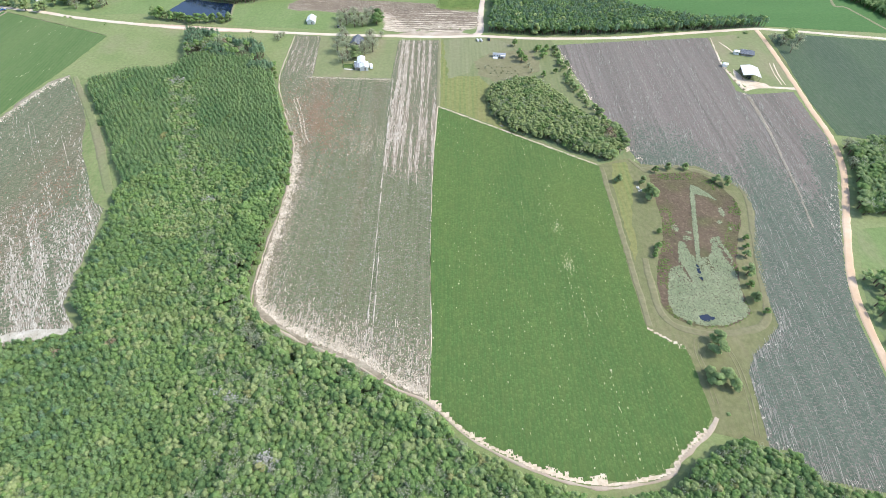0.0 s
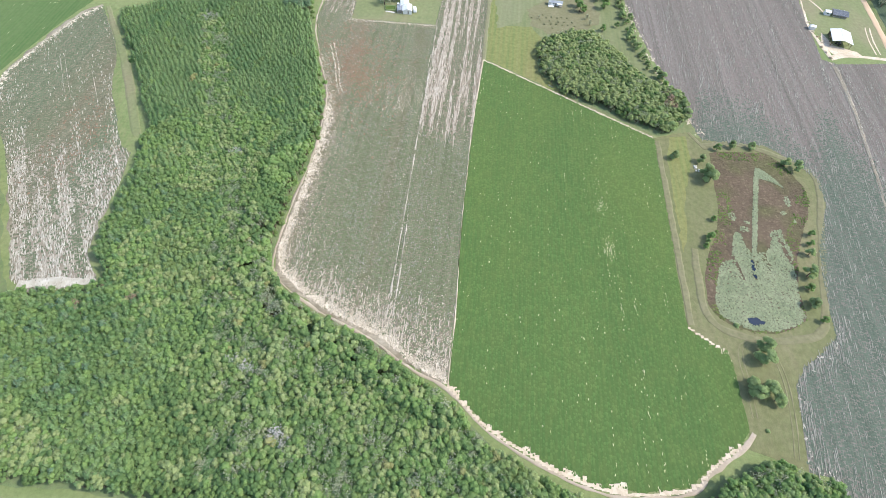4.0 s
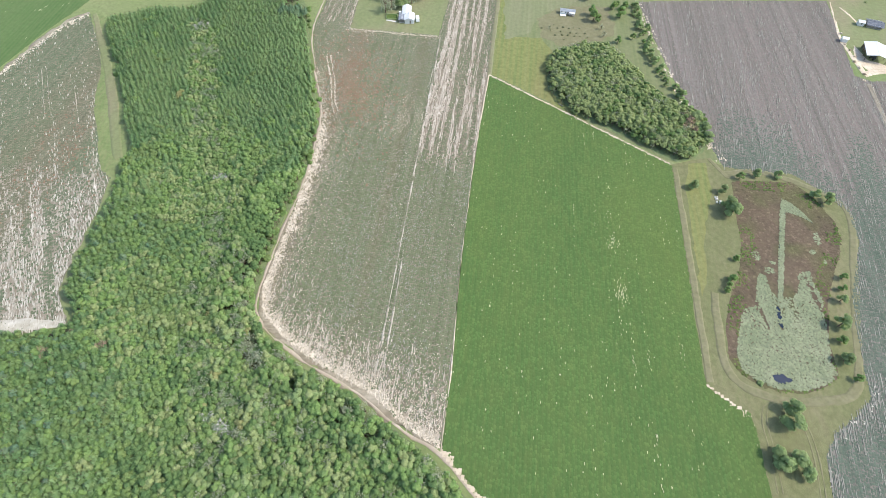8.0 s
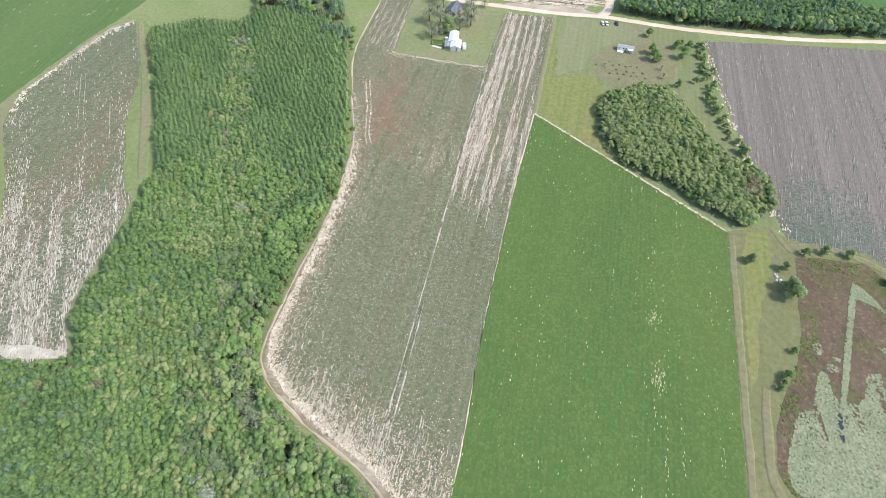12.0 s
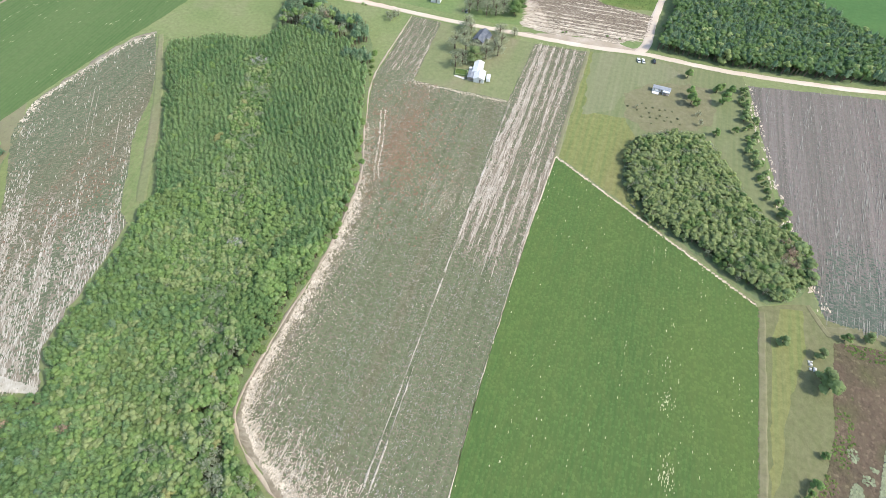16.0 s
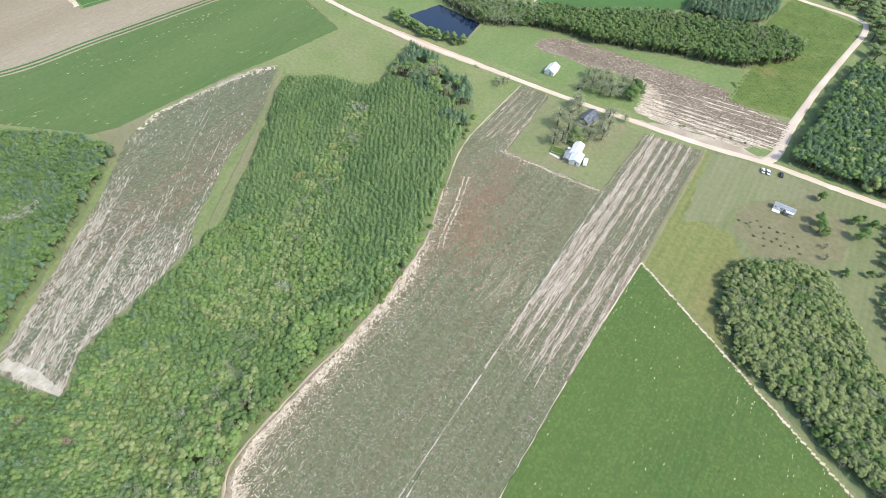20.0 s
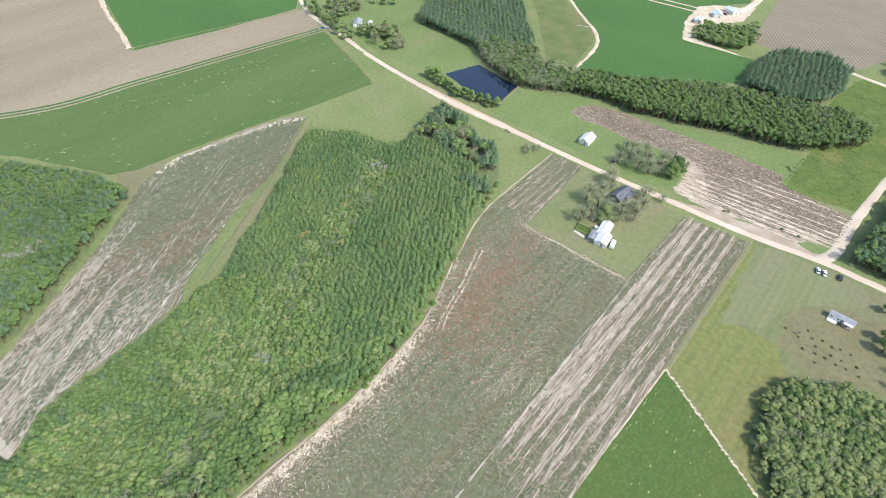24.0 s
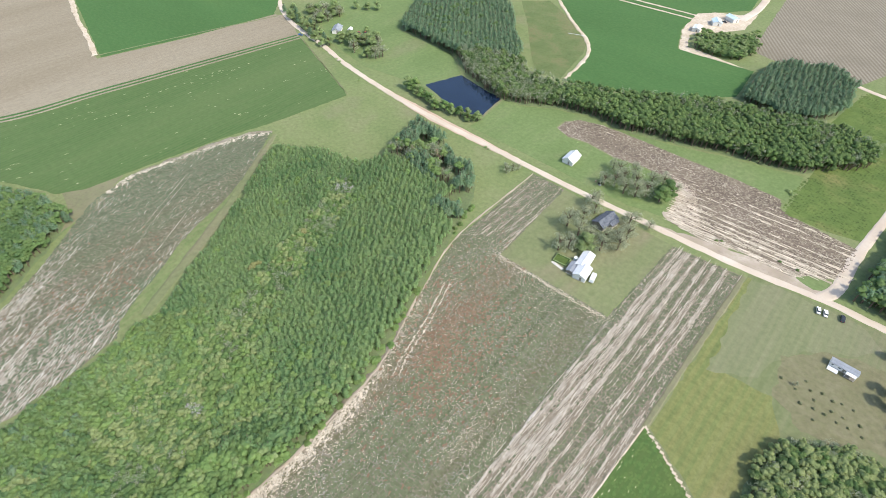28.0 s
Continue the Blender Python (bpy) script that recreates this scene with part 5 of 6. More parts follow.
flecks("north_flecks", NORTH, 0.8, lambda x, y: 0.5 * north_bare(x, y) ** 1.5, 6.0, 0.5, 94, 0.02, FLECK, z=0.12, label="pale bare sand between stalk rows", bow=0.06)
flecks("north_lint", NORTH, 1.2, lambda x, y: 0.03 + 0.18 * north_bare(x, y), 0.8, 0.35, 94, 0.7, FLECK, z=0.18, label="pale lint flecks among brown stalks")
tufts("reddish_rows", COTTON_IN, 0, 0.92, 1.3, lambda x, y: 1.0 * np.exp(-np.hypot((x + 76 + (y - 300) * 0.25) / 17, (y - 295) / 34) ** 2) * (0.3 + value_noise(x / 5, y / 12, 51)), 0.3, 0.8, RED_PLANTS, z=0.08, label="reddish-brown dried plants among the cotton")
tufts("reddish_rows", WEST, 33, 0.9, 0.9, lambda x, y: 0.22 * np.exp(-np.hypot((x + 205) / 18, (y - 215) / 34) ** 2) * value_noise(x / 5, y / 12, 53), 0.3, 0.9, RED_PLANTS, z=0.08, label="reddish-brown dried plants in the field")


def green_fleck(x, y):
    line = np.exp(-(np.abs(x - 70 + (y - 171) * 0.012) / 2.4) ** 2) * (y > 150) * (y < 240) * (value_noise(x / 1.2, y / 6, 7) > 0.5)
    spot = np.exp(-np.hypot((x - 71) / 2.4, (y - 172) / 4) ** 2) + 0.5 * np.exp(-np.hypot((x - 69) / 2.2, (y - 198) / 3.5) ** 2)
    drill = (value_noise(x / 0.8, y / 70, 3) > 0.84) * (value_noise(x / 14, y / 25, 63) > 0.5)
    return 0.003 + 0.14 * drill + 0.14 * line + 0.75 * spot


tufts("crop_leaves", GREEN, 0, 0.9, 1.1, lambda x, y: 0.8 + 0 * x, 0.16, 0.95, CROP, z=0.16, label="dense low leaves of the green crop", turned=0.6)
flecks("crop_flecks", GREEN, 2.6, green_fleck, 0.75, 0.26, 0, 0.12, FLECK_Y, z=0.3, label="pale yellow flecks in the green crop", bow=0.1)
NW_GREEN = [(-390, 219), (-353, 425), (-256, 394), (-268, 341.5), (-281, 289.5), (-288.6, 221), (-303, 216), (-340, 190)]
flecks("crop_flecks", NW_GREEN, 0.5, lambda x, y: 0.004 + 0.25 * (np.abs(gap_to([(-261, 330), (-288, 226)], x, y) - 9) < 0.8) * (value_noise(x / 5, y / 5, 24) > 0.4) + 0.16 * (value_noise((x * 0.985 - y * 0.17) / 1.6, (y * 0.985 + x * 0.17) / 70, 23) > 0.82) * (value_noise(x / 20, y / 20, 25) > 0.4), 1.6, 0.32, -10, 0.08, FLECK_Y, z=0.16, label="pale yellow flecks in the green crop")
tufts("weed_clumps", [(0, 474), (0, 507), (18, 545), (25, 556), (10, 600), (0, 634), (6, 646), (50, 630), (54, 621), (47, 559), (35, 475), (20, 471)], -6, 1.7, 1.2, lambda x, y: 0.7 + 0 * x, 0.35, 1.0, WEEDS, z=0.06, label="weedy plants in loose rows", turned=1.5, jitter=0.5)


def stepped_sand(name, line, label, side=1.0, most=2.6, width=1.7):
    """Sand in square steps where the planter's passes ended."""
    p = curve(line, 0.4)
    run = np.r_[0, np.cumsum(np.linalg.norm(np.diff(p, axis=0), axis=1))]
    quads = []
    s = 0.0
    while s < run[-1]:
        wide = width * rng.uniform(0.5, 1.7)
        x0, y0 = np.interp(s, run, p[:, 0]), np.interp(s, run, p[:, 1])
        x1, y1 = np.interp(s + wide, run, p[:, 0]), np.interp(s + wide, run, p[:, 1])
        deep = most * (0.1 + 1.2 * rng.random() ** 1.6) * (0.3 + 1.3 * float(value_noise(x0 / 11, y0 / 11, 8)))
        ym = (y0 + y1) / 2 + rng.uniform(-0.15, 0.15)
        s += wide
        quads.append([(x0, ym - 0.8 * side, 0.175), (x1, ym - 0.8 * side + rng.uniform(-0.2, 0.2), 0.175), (x1, ym + deep * side, 0.20), (x0, ym + deep * side + rng.uniform(-0.3, 0.3), 0.20)])
    q = np.array(quads)
    i = np.arange(len(q))[:, None] * 4
    return tagged(link_mesh(name, q, i + np.array([[0, 1, 2, 3]]), SAND), label, kind="structure")


stepped_sand("sand_steps", [(2, 96.5), (18, 82.5), (34, 74.5), (45, 69.5), (61, 65.5), (74, 65.5), (92, 69.5), (101, 77.5), (113, 86.5)], "pale sandy steps at the ends of the crop rows", 1.0, 2.0)
stepped_sand("sand_steps", [(3, 312), (30, 296.2), (102, 254)], "pale sandy steps at the crop's top edge", -1.0, 0.5, 1.4)
stepped_sand("sand_steps", [(101.5, 134.5), (109, 129), (116.5, 124)], "pale sandy steps at the crop's corner", -1.0, 1.2, 1.6)

# ---- woods ----
MAIN_RIM = [(-186, 115), (-153, 121), (-151, 126), (-160, 138), (-164, 154), (-165, 175), (-168, 197), (-173, 206), (-171.5, 217), (-178.5, 229), (-187.5, 242.5), (-197, 259.5), (-207, 274), (-215.5, 288), (-231.5, 309), (-238, 323), (-217, 339), (-190, 347), (-186, 361), (-190, 373), (-197, 400), (-169, 398), (-151, 384), (-141, 388), (-128, 375), (-120, 360)]
MAIN = MAIN_RIM + [(-113, 335), (-101.5, 302), (-88.5, 264), (-83.5, 250), (-82, 217), (-84, 184), (-84, 152), (-80, 139), (-73, 130.5), (-58, 121.5), (-32, 110.5), (-12, 99.2), (2, 92), (18, 77), (34, 69), (45, 64), (61, 60), (74, 60), (92, 63), (105, 74), (117, 81), (124, 82), (136, 78), (144, 77), (150, 66), (174, 61), (215, 58), (215, 44), (-160, 44), (-186, 70)]
BAND = [(-176, 325), (-150, 260), (-122, 201), (-92, 140), (-76, 105), (-50, 80), (-20, 62), (60, 40), (215, 40)]
DEAD = [(-81.5, 95), (-76, 92.5), (-57.6, 70), (-53, 67), (-178, 323), (-172, 326), (-119, 206)]
BROWN = [(-152.5, 111), (-150, 108), (-132, 116.5), (-147.5, 120)]


def main_style(x, y):
    d = float(gap_to(BAND, np.array([x]), np.array([y]))[0])
    n = float(value_noise(x / 9, y / 9, 21))
    k = rng.random()
    if min(math.hypot(x - a, y - b) for a, b in DEAD) < 2.6:
        return "dead"
    if min(math.hypot(x - a, y - b) for a, b in BROWN) < 1.8:
        return "rust"
    if math.hypot(x + 163.4, y - 260) < 2.4:
        return "gold"
    if y > 362 or (x > -135 and y > 345):
        return "darkpine" if n > 0.42 else "leaf" if n > 0.25 else "rust" if k < 0.15 else "grey"
    glade = min(math.hypot((x + 126) / 16, (y - 194) / 20), math.hypot((x + 40) / 24, (y - 84) / 9), math.hypot((x + 148) / 22, (y - 56) / 14))
    if glade < 0.6 + 0.6 * n:
        return "scrub" if k < 0.4 else "grey" if k < 0.46 else "leaf" if k < 0.8 else "maple"
    wide = 9 + 22 * max(0.0, min(1.0, (165 - y) / 60)) * (1.5 if x > -80 else 0.5)
    if d < wide * (0.5 + 0.9 * n):
        if value_noise(x / 6, y / 6, 29) > 0.62:
            return "grey" if k < 0.6 else "maple"
        return "grey" if k < 0.07 else "oak" if k < 0.2 else "maple" if k < 0.42 else "scrub" if k < 0.66 else "gold" if k < 0.67 else "leaf"
    if math.hypot((x + 112) / 34, (y - 136) / 26) < 0.7 + 0.6 * n:
        return "pine" if k < 0.25 else "scrub" if k < 0.5 else "leaf"
    if x > 40 or (x > -60 and y > 75):
        return "maple" if k < 0.65 else "leaf" if k < 0.85 else "oak"
    pines = (y - 222 - 0.15 * (x + 140)) / 26 + 1.6 * (n - 0.5)
    if k < 0.5 + 0.5 * pines:
        return "pine" if k < 0.97 else "leaf"
    if x < -120 and y < 188:
        return "pine" if k < 0.35 else "darkpine" if k < 0.42 else "maple" if k < 0.88 else "leaf"
    if x < -104 and y < 200 and k < 0.5:
        return "pine"
    if gap_to(EDGE_W, np.array([x]), np.array([y]))[0] < 20:
        return "maple" if n > 0.45 else "leaf" if k < 0.8 else "oak"
    return "maple" if k < (0.6 if y < 130 else 0.2) else "scrub" if n > 0.62 and k > 0.6 else "leaf"


wood("plantation_wood", MAIN, 2.55, main_style, "mixed wood of planted pine rows and broad-leaved trees", 0.8, NEAR, 35, 0.33, 40, clear=lambda x, y: (((y > 362) | ((x > -135) & (y > 345))) & (value_noise(x / 5, y / 5, 71) > 0.55)) | ((gap_to(EDGE_W, x, y) < 18) & (y < 215) & (gap_to(EDGE_W, x, y) > 6) & (value_noise(x / 3.2, y / 3.2, 72) > 0.75)), wide=1.0, low_rim=0.25, under="pine",
     grow=lambda x, y: 1 + 0.2 * ((x > -70) & (y < 130)) + 0.2 * ((gap_to(EDGE_W, x, y) < 18) & (y < 215)) + 0.45 * (y > 365) + 0.2 * ((x > -135) & (y > 345)) - 0.12 * (np.hypot((x + 126) / 16, (y - 194) / 20) < 1) - 0.2 * (np.hypot((x + 40) / 24, (y - 84) / 9) < 1))
WEST_WOOD = [(-330, 120), (-345, 150), (-340, 183), (-304, 205), (-286, 215), (-260, 219), (-256, 212), (-244, 197), (-217, 160), (-202, 134), (-187, 115), (-187, 71), (-260, 80)]
wood("west_wood", WEST_WOOD, 3.0, lambda x, y: ("maple", "maple", "darkpine", "maple", "darkpine")[int(rng.integers(5))] if math.hypot((x + 253) / 9, (y - 160) / 13) > 1 else ("grey", "maple", "dead")[int(rng.integers(3))], "dense green mixed wood beside the field", 0.8, NEAR, 10, False, 8, wide=1.1)
GROVE = [(35, 326), (42, 342), (58, 354), (75, 354), (87, 338), (97, 318), (107, 306), (115, 300), (126, 293), (126, 273), (114, 259), (106, 256), (80, 272), (51, 286), (38, 303)]
wood("grove", GROVE, 2.5, lambda x, y: "grey" if rng.random() < 0.18 else "rust" if math.hypot((x - 114) / 2.5, (y - 281) / 7) < 1 else "grove" if rng.random() < 0.75 else "maple" if rng.random() < 0.3 else "leaf", "rounded grove of grey-green oaks", 0.82, NEAR, 20, False, 22, wide=1.2, low_rim=0.45, under="grove")
NORTHEAST = [(42, 427.5), (50, 490), (60, 560), (100, 565), (150, 508), (180, 482), (231, 468), (295, 470), (297, 463), (236, 450), (200, 444.5), (143, 432.5), (90, 426)]
wood("northeast_wood", NORTHEAST, 3.0, lambda x, y: ("scrub" if rng.random() < 0.6 else "rust") if math.hypot((x - 92) / 16, (y - 508) / 11) < 1 else "darkpine" if rng.random() < 0.5 else "grove" if rng.random() < 0.1 else "maple", "dark mixed wood north of the road", 1.0, FAR, 0, False, 6, grow=lambda x, y: 1 - 0.3 * (np.hypot((x - 92) / 16, (y - 508) / 11) < 1), wide=1.15)
BELT = [(-221, 472), (-181, 458), (-164, 464), (-141, 477.5), (-118, 484), (-101, 482), (-67, 492), (-40, 501.5), (-18, 506.5), (-1, 513), (6, 522), (27, 541), (27, 560), (14, 572), (-8, 569), (-46, 558), (-71, 551), (-89, 537), (-119, 516), (-156, 502), (-181, 499), (-194, 512), (-228, 505), (-244, 490)]
wood("belt_wood", BELT, 2.7, lambda x, y: "grey" if rng.random() < (0.75 if x < -150 else 0.35 if y > 512 + (x + 126) * 0.3 else 0.1) else "maple" if rng.random() < 0.4 else "leaf", "long belt of grey and green broad-leaved trees", 1.1, FAR, 0, False, 6, wide=0.95)
wood("north_pine_wood", [(-308, 494), (-334, 540), (-272, 596), (-196, 512), (-226, 504), (-242, 488)], 3.7, lambda x, y: "darkpine" if rng.random() < 0.93 else "maple", "tall pine wood beside the far meadow", 1.0, NEAR, 40, 0.3, 5, wide=1.3, under="darkpine")
wood("northeast_pine_wood", [(-60, 573), (-60, 630), (-50, 648), (-18, 658), (-3, 642), (-1, 600), (-11, 578), (-31, 566)], 3.7, lambda x, y: "darkpine", "dark square block of planted pines", 0.95, NEAR, 10, 0.25, 5, wide=1.45, under="darkpine")
wood("far_wood", [(66, 575), (62, 640), (20, 665), (14, 700), (60, 860), (200, 900), (220, 760), (110, 590)], 7.2, lambda x, y: "oak" if rng.random() < 0.6 else "leaf", "distant broad-leaved wood beyond the side road", 0.95, FAR, 0, False, 0, wide=2.0)
# undergrowth along the wood's sunny rim
for line in ([(-103, 303), (-88.5, 262), (-83.8, 225), (-85.5, 184), (-85.5, 150), (-81, 137), (-60, 120.5), (-34, 109)], [(-192, 256), (-232, 316)], [(-120, 362), (-114, 335)]):
    p = curve(line, 2.6)
    for k, (a, b) in enumerate(p):
        if rng.random() < 0.75:
            bush(a + rng.normal(0, 1.0), b + rng.normal(0, 1.0), rng.uniform(1.0, 2.1), "leaf", group="undergrowth along the wood")

# ---- the lily pond ----
MARSH_IN = [(132, 246.5), (141.5, 248.7), (150, 249.5), (162.5, 251), (169.5, 245), (175, 235), (178, 228), (177.5, 217), (173, 205), (165.5, 191), (161.4, 181), (156.5, 163.5), (155, 152.6), (155, 145), (148, 139.5), (140.4, 136.8), (129, 135.3), (122.5, 137), (116.5, 141), (112.8, 147), (113.4, 158), (116.8, 172), (121, 182), (126, 195), (129.5, 207), (129.8, 219.5), (131, 231)]
slab("marsh", MARSH_IN, 0.07, MARSH, "reddish-brown reedy marsh round the lilies", amount=0.8)
LILY_IN = [(129.8, 177.5), (132.5, 188), (134.7, 192), (136.3, 190), (136.7, 184), (138, 180.5), (140.6, 178.8), (146, 180.5), (149.3, 184), (151.8, 193.7), (157.6, 196), (155.5, 189.5), (157.1, 189.7), (158.8, 182.4), (157, 172), (156, 163.4), (153.8, 151.3), (154.6, 146.3), (150.7, 142), (140.5, 137.6), (129.2, 136.9), (122.8, 138.5), (117, 142.6), (116.2, 150.2), (121, 167), (123.6, 171.7), (128.1, 173.2)]
slab("lily_bed", LILY_IN, 0.085, MARSH, "brown muddy bed between the lily leaves", amount=0.7)
for cx, cy, rx, ry in ((131.8, 141.3, 4.6, 2.4), (137.9, 169.5, 1.4, 5.6)):
    slab("pond_water", [(cx + rx * math.cos(k * 0.628), cy + ry * math.sin(k * 0.628)) for k in range(10)], 0.095, POND, "dark open water between lily leaves", amount=0.4, step=1.0)
CANAL = [(139.3, 178.2), (143, 194), (152.4, 230), (155.3, 238.8), (158.7, 236.6), (163, 231.5), (166.7, 224.7), (162.2, 228.4), (154.9, 230.4), (149.7, 211.6), (145.4, 194.4), (141, 178.5)]
slab("canal_water", CANAL, 0.09, POND, "straight narrow ditch through the marsh", amount=0.2, step=6)


def lilies(poly, keep, step=0.95):
    p = np.asarray(poly, float)
    gx, gy = np.meshgrid(np.arange(p[:, 0].min(), p[:, 0].max(), step), np.arange(p[:, 1].min(), p[:, 1].max(), step))
    x, y = (gx + rng.uniform(-0.4, 0.4, gx.shape)).ravel(), (gy + rng.uniform(-0.4, 0.4, gy.shape)).ravel()
    ok = inside(p, x, y)
    x, y = x[ok], y[ok]
    ok = rng.random(len(x)) < keep(x, y)
    return x[ok], y[ok]


def leaf_mass(name, x, y, label):
    """Round notched floating leaves, each slightly tilted."""
    n, k = len(x), 7
    r, a0 = rng.uniform(0.34, 0.66, n), rng.uniform(0, 6.283, n)
    mid = np.c_[x, y, np.full(n, 0.13) + rng.uniform(0, 0.09, n)]
    rim = [np.c_[x + r * np.cos(a0 + j * 5.9 / (k - 1)), y + r * np.sin(a0 + j * 5.9 / (k - 1)), 0.105 + rng.uniform(0, 0.2, n)] for j in range(k)]
    v = np.stack([mid] + rim, 1)
    i = np.arange(n)[:, None] * (k + 1)
    tri = np.concatenate([i + np.array([[0, 1 + j, 2 + j]]) for j in range(k - 1)])
    return tagged(link_mesh(name, v, tri, LILY), label, kind="stuff")


def lily_keep(x, y):
    hole = (np.hypot((x - 131.8) / 4.0, (y - 141.3) / 1.9) < 1 + 0.5 * (value_noise(x, y, 3) - 0.5)) | (np.hypot((x - 138.2) / 0.7, (y - 173.7) / 1.2) < 1) | (np.hypot((x - 137.9) / 1.0, (y - 170) / 1.4) < 1) | (np.hypot((x - 137.6) / 0.9, (y - 165) / 1.4) < 1)
    thin = np.clip((value_noise(x / 2.6 + y / 14, y / 16, 5) - 0.5) * 4, 0, 1) * np.clip((y - 158) / 14, 0, 1) * (1.0 + 0.5 * (x > 145))
    slit = (np.abs(x - 130.2 - (y - 172) * -0.2) < 1.3 - np.abs(y - 170) * 0.12) & (y > 160) & (y < 180)
    return np.where(hole, 0, 1 - 0.6 * thin - 0.9 * slit)


xs, ys = lilies(LILY_IN, lily_keep, 0.58)
leaf_mass("lily_leaves", xs, ys, "pale green water lily leaves covering the pond")
xs, ys = lilies(CANAL, lambda x, y: 1 + 0 * x, 0.42)
leaf_mass("lily_leaves", xs, ys, "pale green water lily leaves filling the ditch")
for cx, cy, rx, ry in ((134.6, 201, 2.0, 2.6), (139, 193.5, 2.2, 2.0), (155, 192, 2.4, 3.4), (166, 215.5, 1.6, 4), (161.5, 207, 1.4, 1.6), (165.7, 202, 1.0, 1.4), (141.5, 198, 1.6, 0.8)):
    xs, ys = lilies([(cx + rx * math.cos(a), cy + ry * math.sin(a)) for a in np.arange(0, 6.28, 0.6)], lambda x, y: 0.7 + 0 * x, 0.7)
    leaf_mass("lily_leaves", xs, ys, "small pale patch of lily leaves in the marsh")
tufts("reeds", MARSH_IN, 20, 1.1, 1.0, lambda x, y: 0.4 * (1 - inside(LILY_IN, x, y)) * (gap_to([(141, 180), (154.5, 235), (164, 231)], x, y) > 2.2), 0.25, 1.0, MARSH, z=0.07, label="low reddish-brown reeds", turned=1.5)
tufts("bank_reeds", MARSH_IN, 20, 0.9, 0.8, lambda x, y: 0.45 * (gap_to(closed(MARSH_IN), x, y) < 6.5) * (value_noise(x / 6, y / 6, 2) > 0.4) * (1 - inside(LILY_IN, x, y)), 0.6, 0.8, WEEDS, z=0.07, label="green reeds along the pond's bank", turned=1.5)
ribbon("bank_track", [(112, 178), (110.5, 160), (111, 143), (117, 135.5), (130, 132.5), (148, 134.5), (161, 142), (168, 165), (178, 200), (186, 230), (180, 244), (150, 256), (130, 252)], 3.6, 0.056, RUT, "worn wheel track round the pond", crown=0.0, rough=0.5)
for off in (-0.9, 0.9):
    ribbon("wheel_track", [(121 + off, 98), (121.5 + off, 112), (121 + off, 122), (123 + off, 129), (128 + off, 132)], 0.4, 0.078, RUT, "narrow worn wheel rut in the grass", crown=0.0, rough=0.2)
    ribbon("wheel_track", [(133 + off, 84), (136 + off, 100), (137 + off, 117), (134 + off, 131)], 0.4, 0.078, RUT, "narrow worn wheel rut in the grass", crown=0.0, rough=0.2)

ribbon("bank_track", [(104.2, 252), (104, 230), (103.6, 193), (103.2, 136)], [3.0, 3.4, 3.0], 0.06, RUT, "worn tan track beside the green crop", crown=0.0, rough=0.4)
ribbon("bank_track", [(123, 262), (129, 252), (133, 250), (150, 257.5)], [2.0, 2.6, 2.0], 0.064, RUT, "worn tan track between field and pond", crown=0.0, rough=0.4)
slab("bank_grass", [(108, 240), (106.5, 195), (106, 175), (109, 182), (112, 205), (117, 226), (121, 240), (121, 258), (112, 256)], 0.052, MEADOW_GREEN, "yellow-green grass beside the pond", amount=1.0)
POND_TREES = [(111.3, 238.9, 0.5), (126, 227.5, 0.75), (127, 223.5, 0.8), (125.5, 238.2, 0.5), (136.4, 249.4, 0.42), (145, 252.6, 0.45), (155.9, 253.3, 0.45), (171.5, 242.3, 0.5), (176.4, 239.5, 0.6), (170.5, 193.7, 0.36), (168.3, 187.4, 0.36), (165.9, 181.3, 0.45), (161.5, 168.7, 0.68), (159.9, 161, 0.42), (158.8, 152.6, 0.55), (161.5, 144.9, 0.36), (124.3, 197.1, 0.3), (120.4, 185.2, 0.42), (117.2, 179.5, 0.3), (118.5, 182, 0.3)]
for x, y, s in POND_TREES:
    tree("leaf" if s < 0.45 else "oak", x, y, s * 1.3, 1.2, "small dark green tree on the pond's bank" if s < 0.6 else "rounded dark green tree beside the pond", "trees round the lily pond")
bush(122.8, 138.2, 1.3, "oak", "dark low bush at the pond's rim")
for x, y, s in ((131.5, 129, 0.72), (130, 122.5, 0.8), (128.5, 109.5, 0.72), (123.5, 107.5, 0.66), (122, 111, 0.6), (130.5, 106, 0.62)):
    tree("oak", x, y, s * 1.15, 1.4, "spreading oak on the grass below the pond", "oaks below the pond")
bush(124.6, 93.4, 0.9, "oak", "single dark bush on the grass")

# ---- trees of the meadow ----
for x, y, s in ((63.9, 406, 0.72), (65.6, 387.5, 0.85), (67, 381, 0.9), (70, 381, 0.6), (80.9, 397.5, 0.7), (84.9, 388, 0.95), (88.5, 399, 0.7), (84.3, 403, 0.42), (81.5, 358.5, 0.6), (91.5, 365, 0.5)):
    tree("leaf", x, y, s, 1.15, "bright green tree with a long shadow on the meadow", "meadow trees")
for x, y, s in ((71.6, 371.8, 0.5), (72.8, 364.2, 0.5), (38, 367, 0.3)):
    tree("grey", x, y, s, 1.2, "thin young tree on the meadow", "meadow trees")
for k, t in enumerate(np.linspace(0, 1, 40)):
    q = np.array([[97, 404], [98.5, 385], [100, 368], [102.5, 347], [107, 328], [115, 312], [121, 292]])
    x, y = (np.interp(t, np.linspace(0, 1, 7), q[:, i]) for i in (0, 1))
    tree("oak" if k % 3 else "leaf", x - 1.2 + rng.normal(0, 1.5), y + rng.normal(0, 1.6), rng.uniform(0.3, 0.68), 1.25, "bushy hedge tree between meadow and field", "hedge trees")
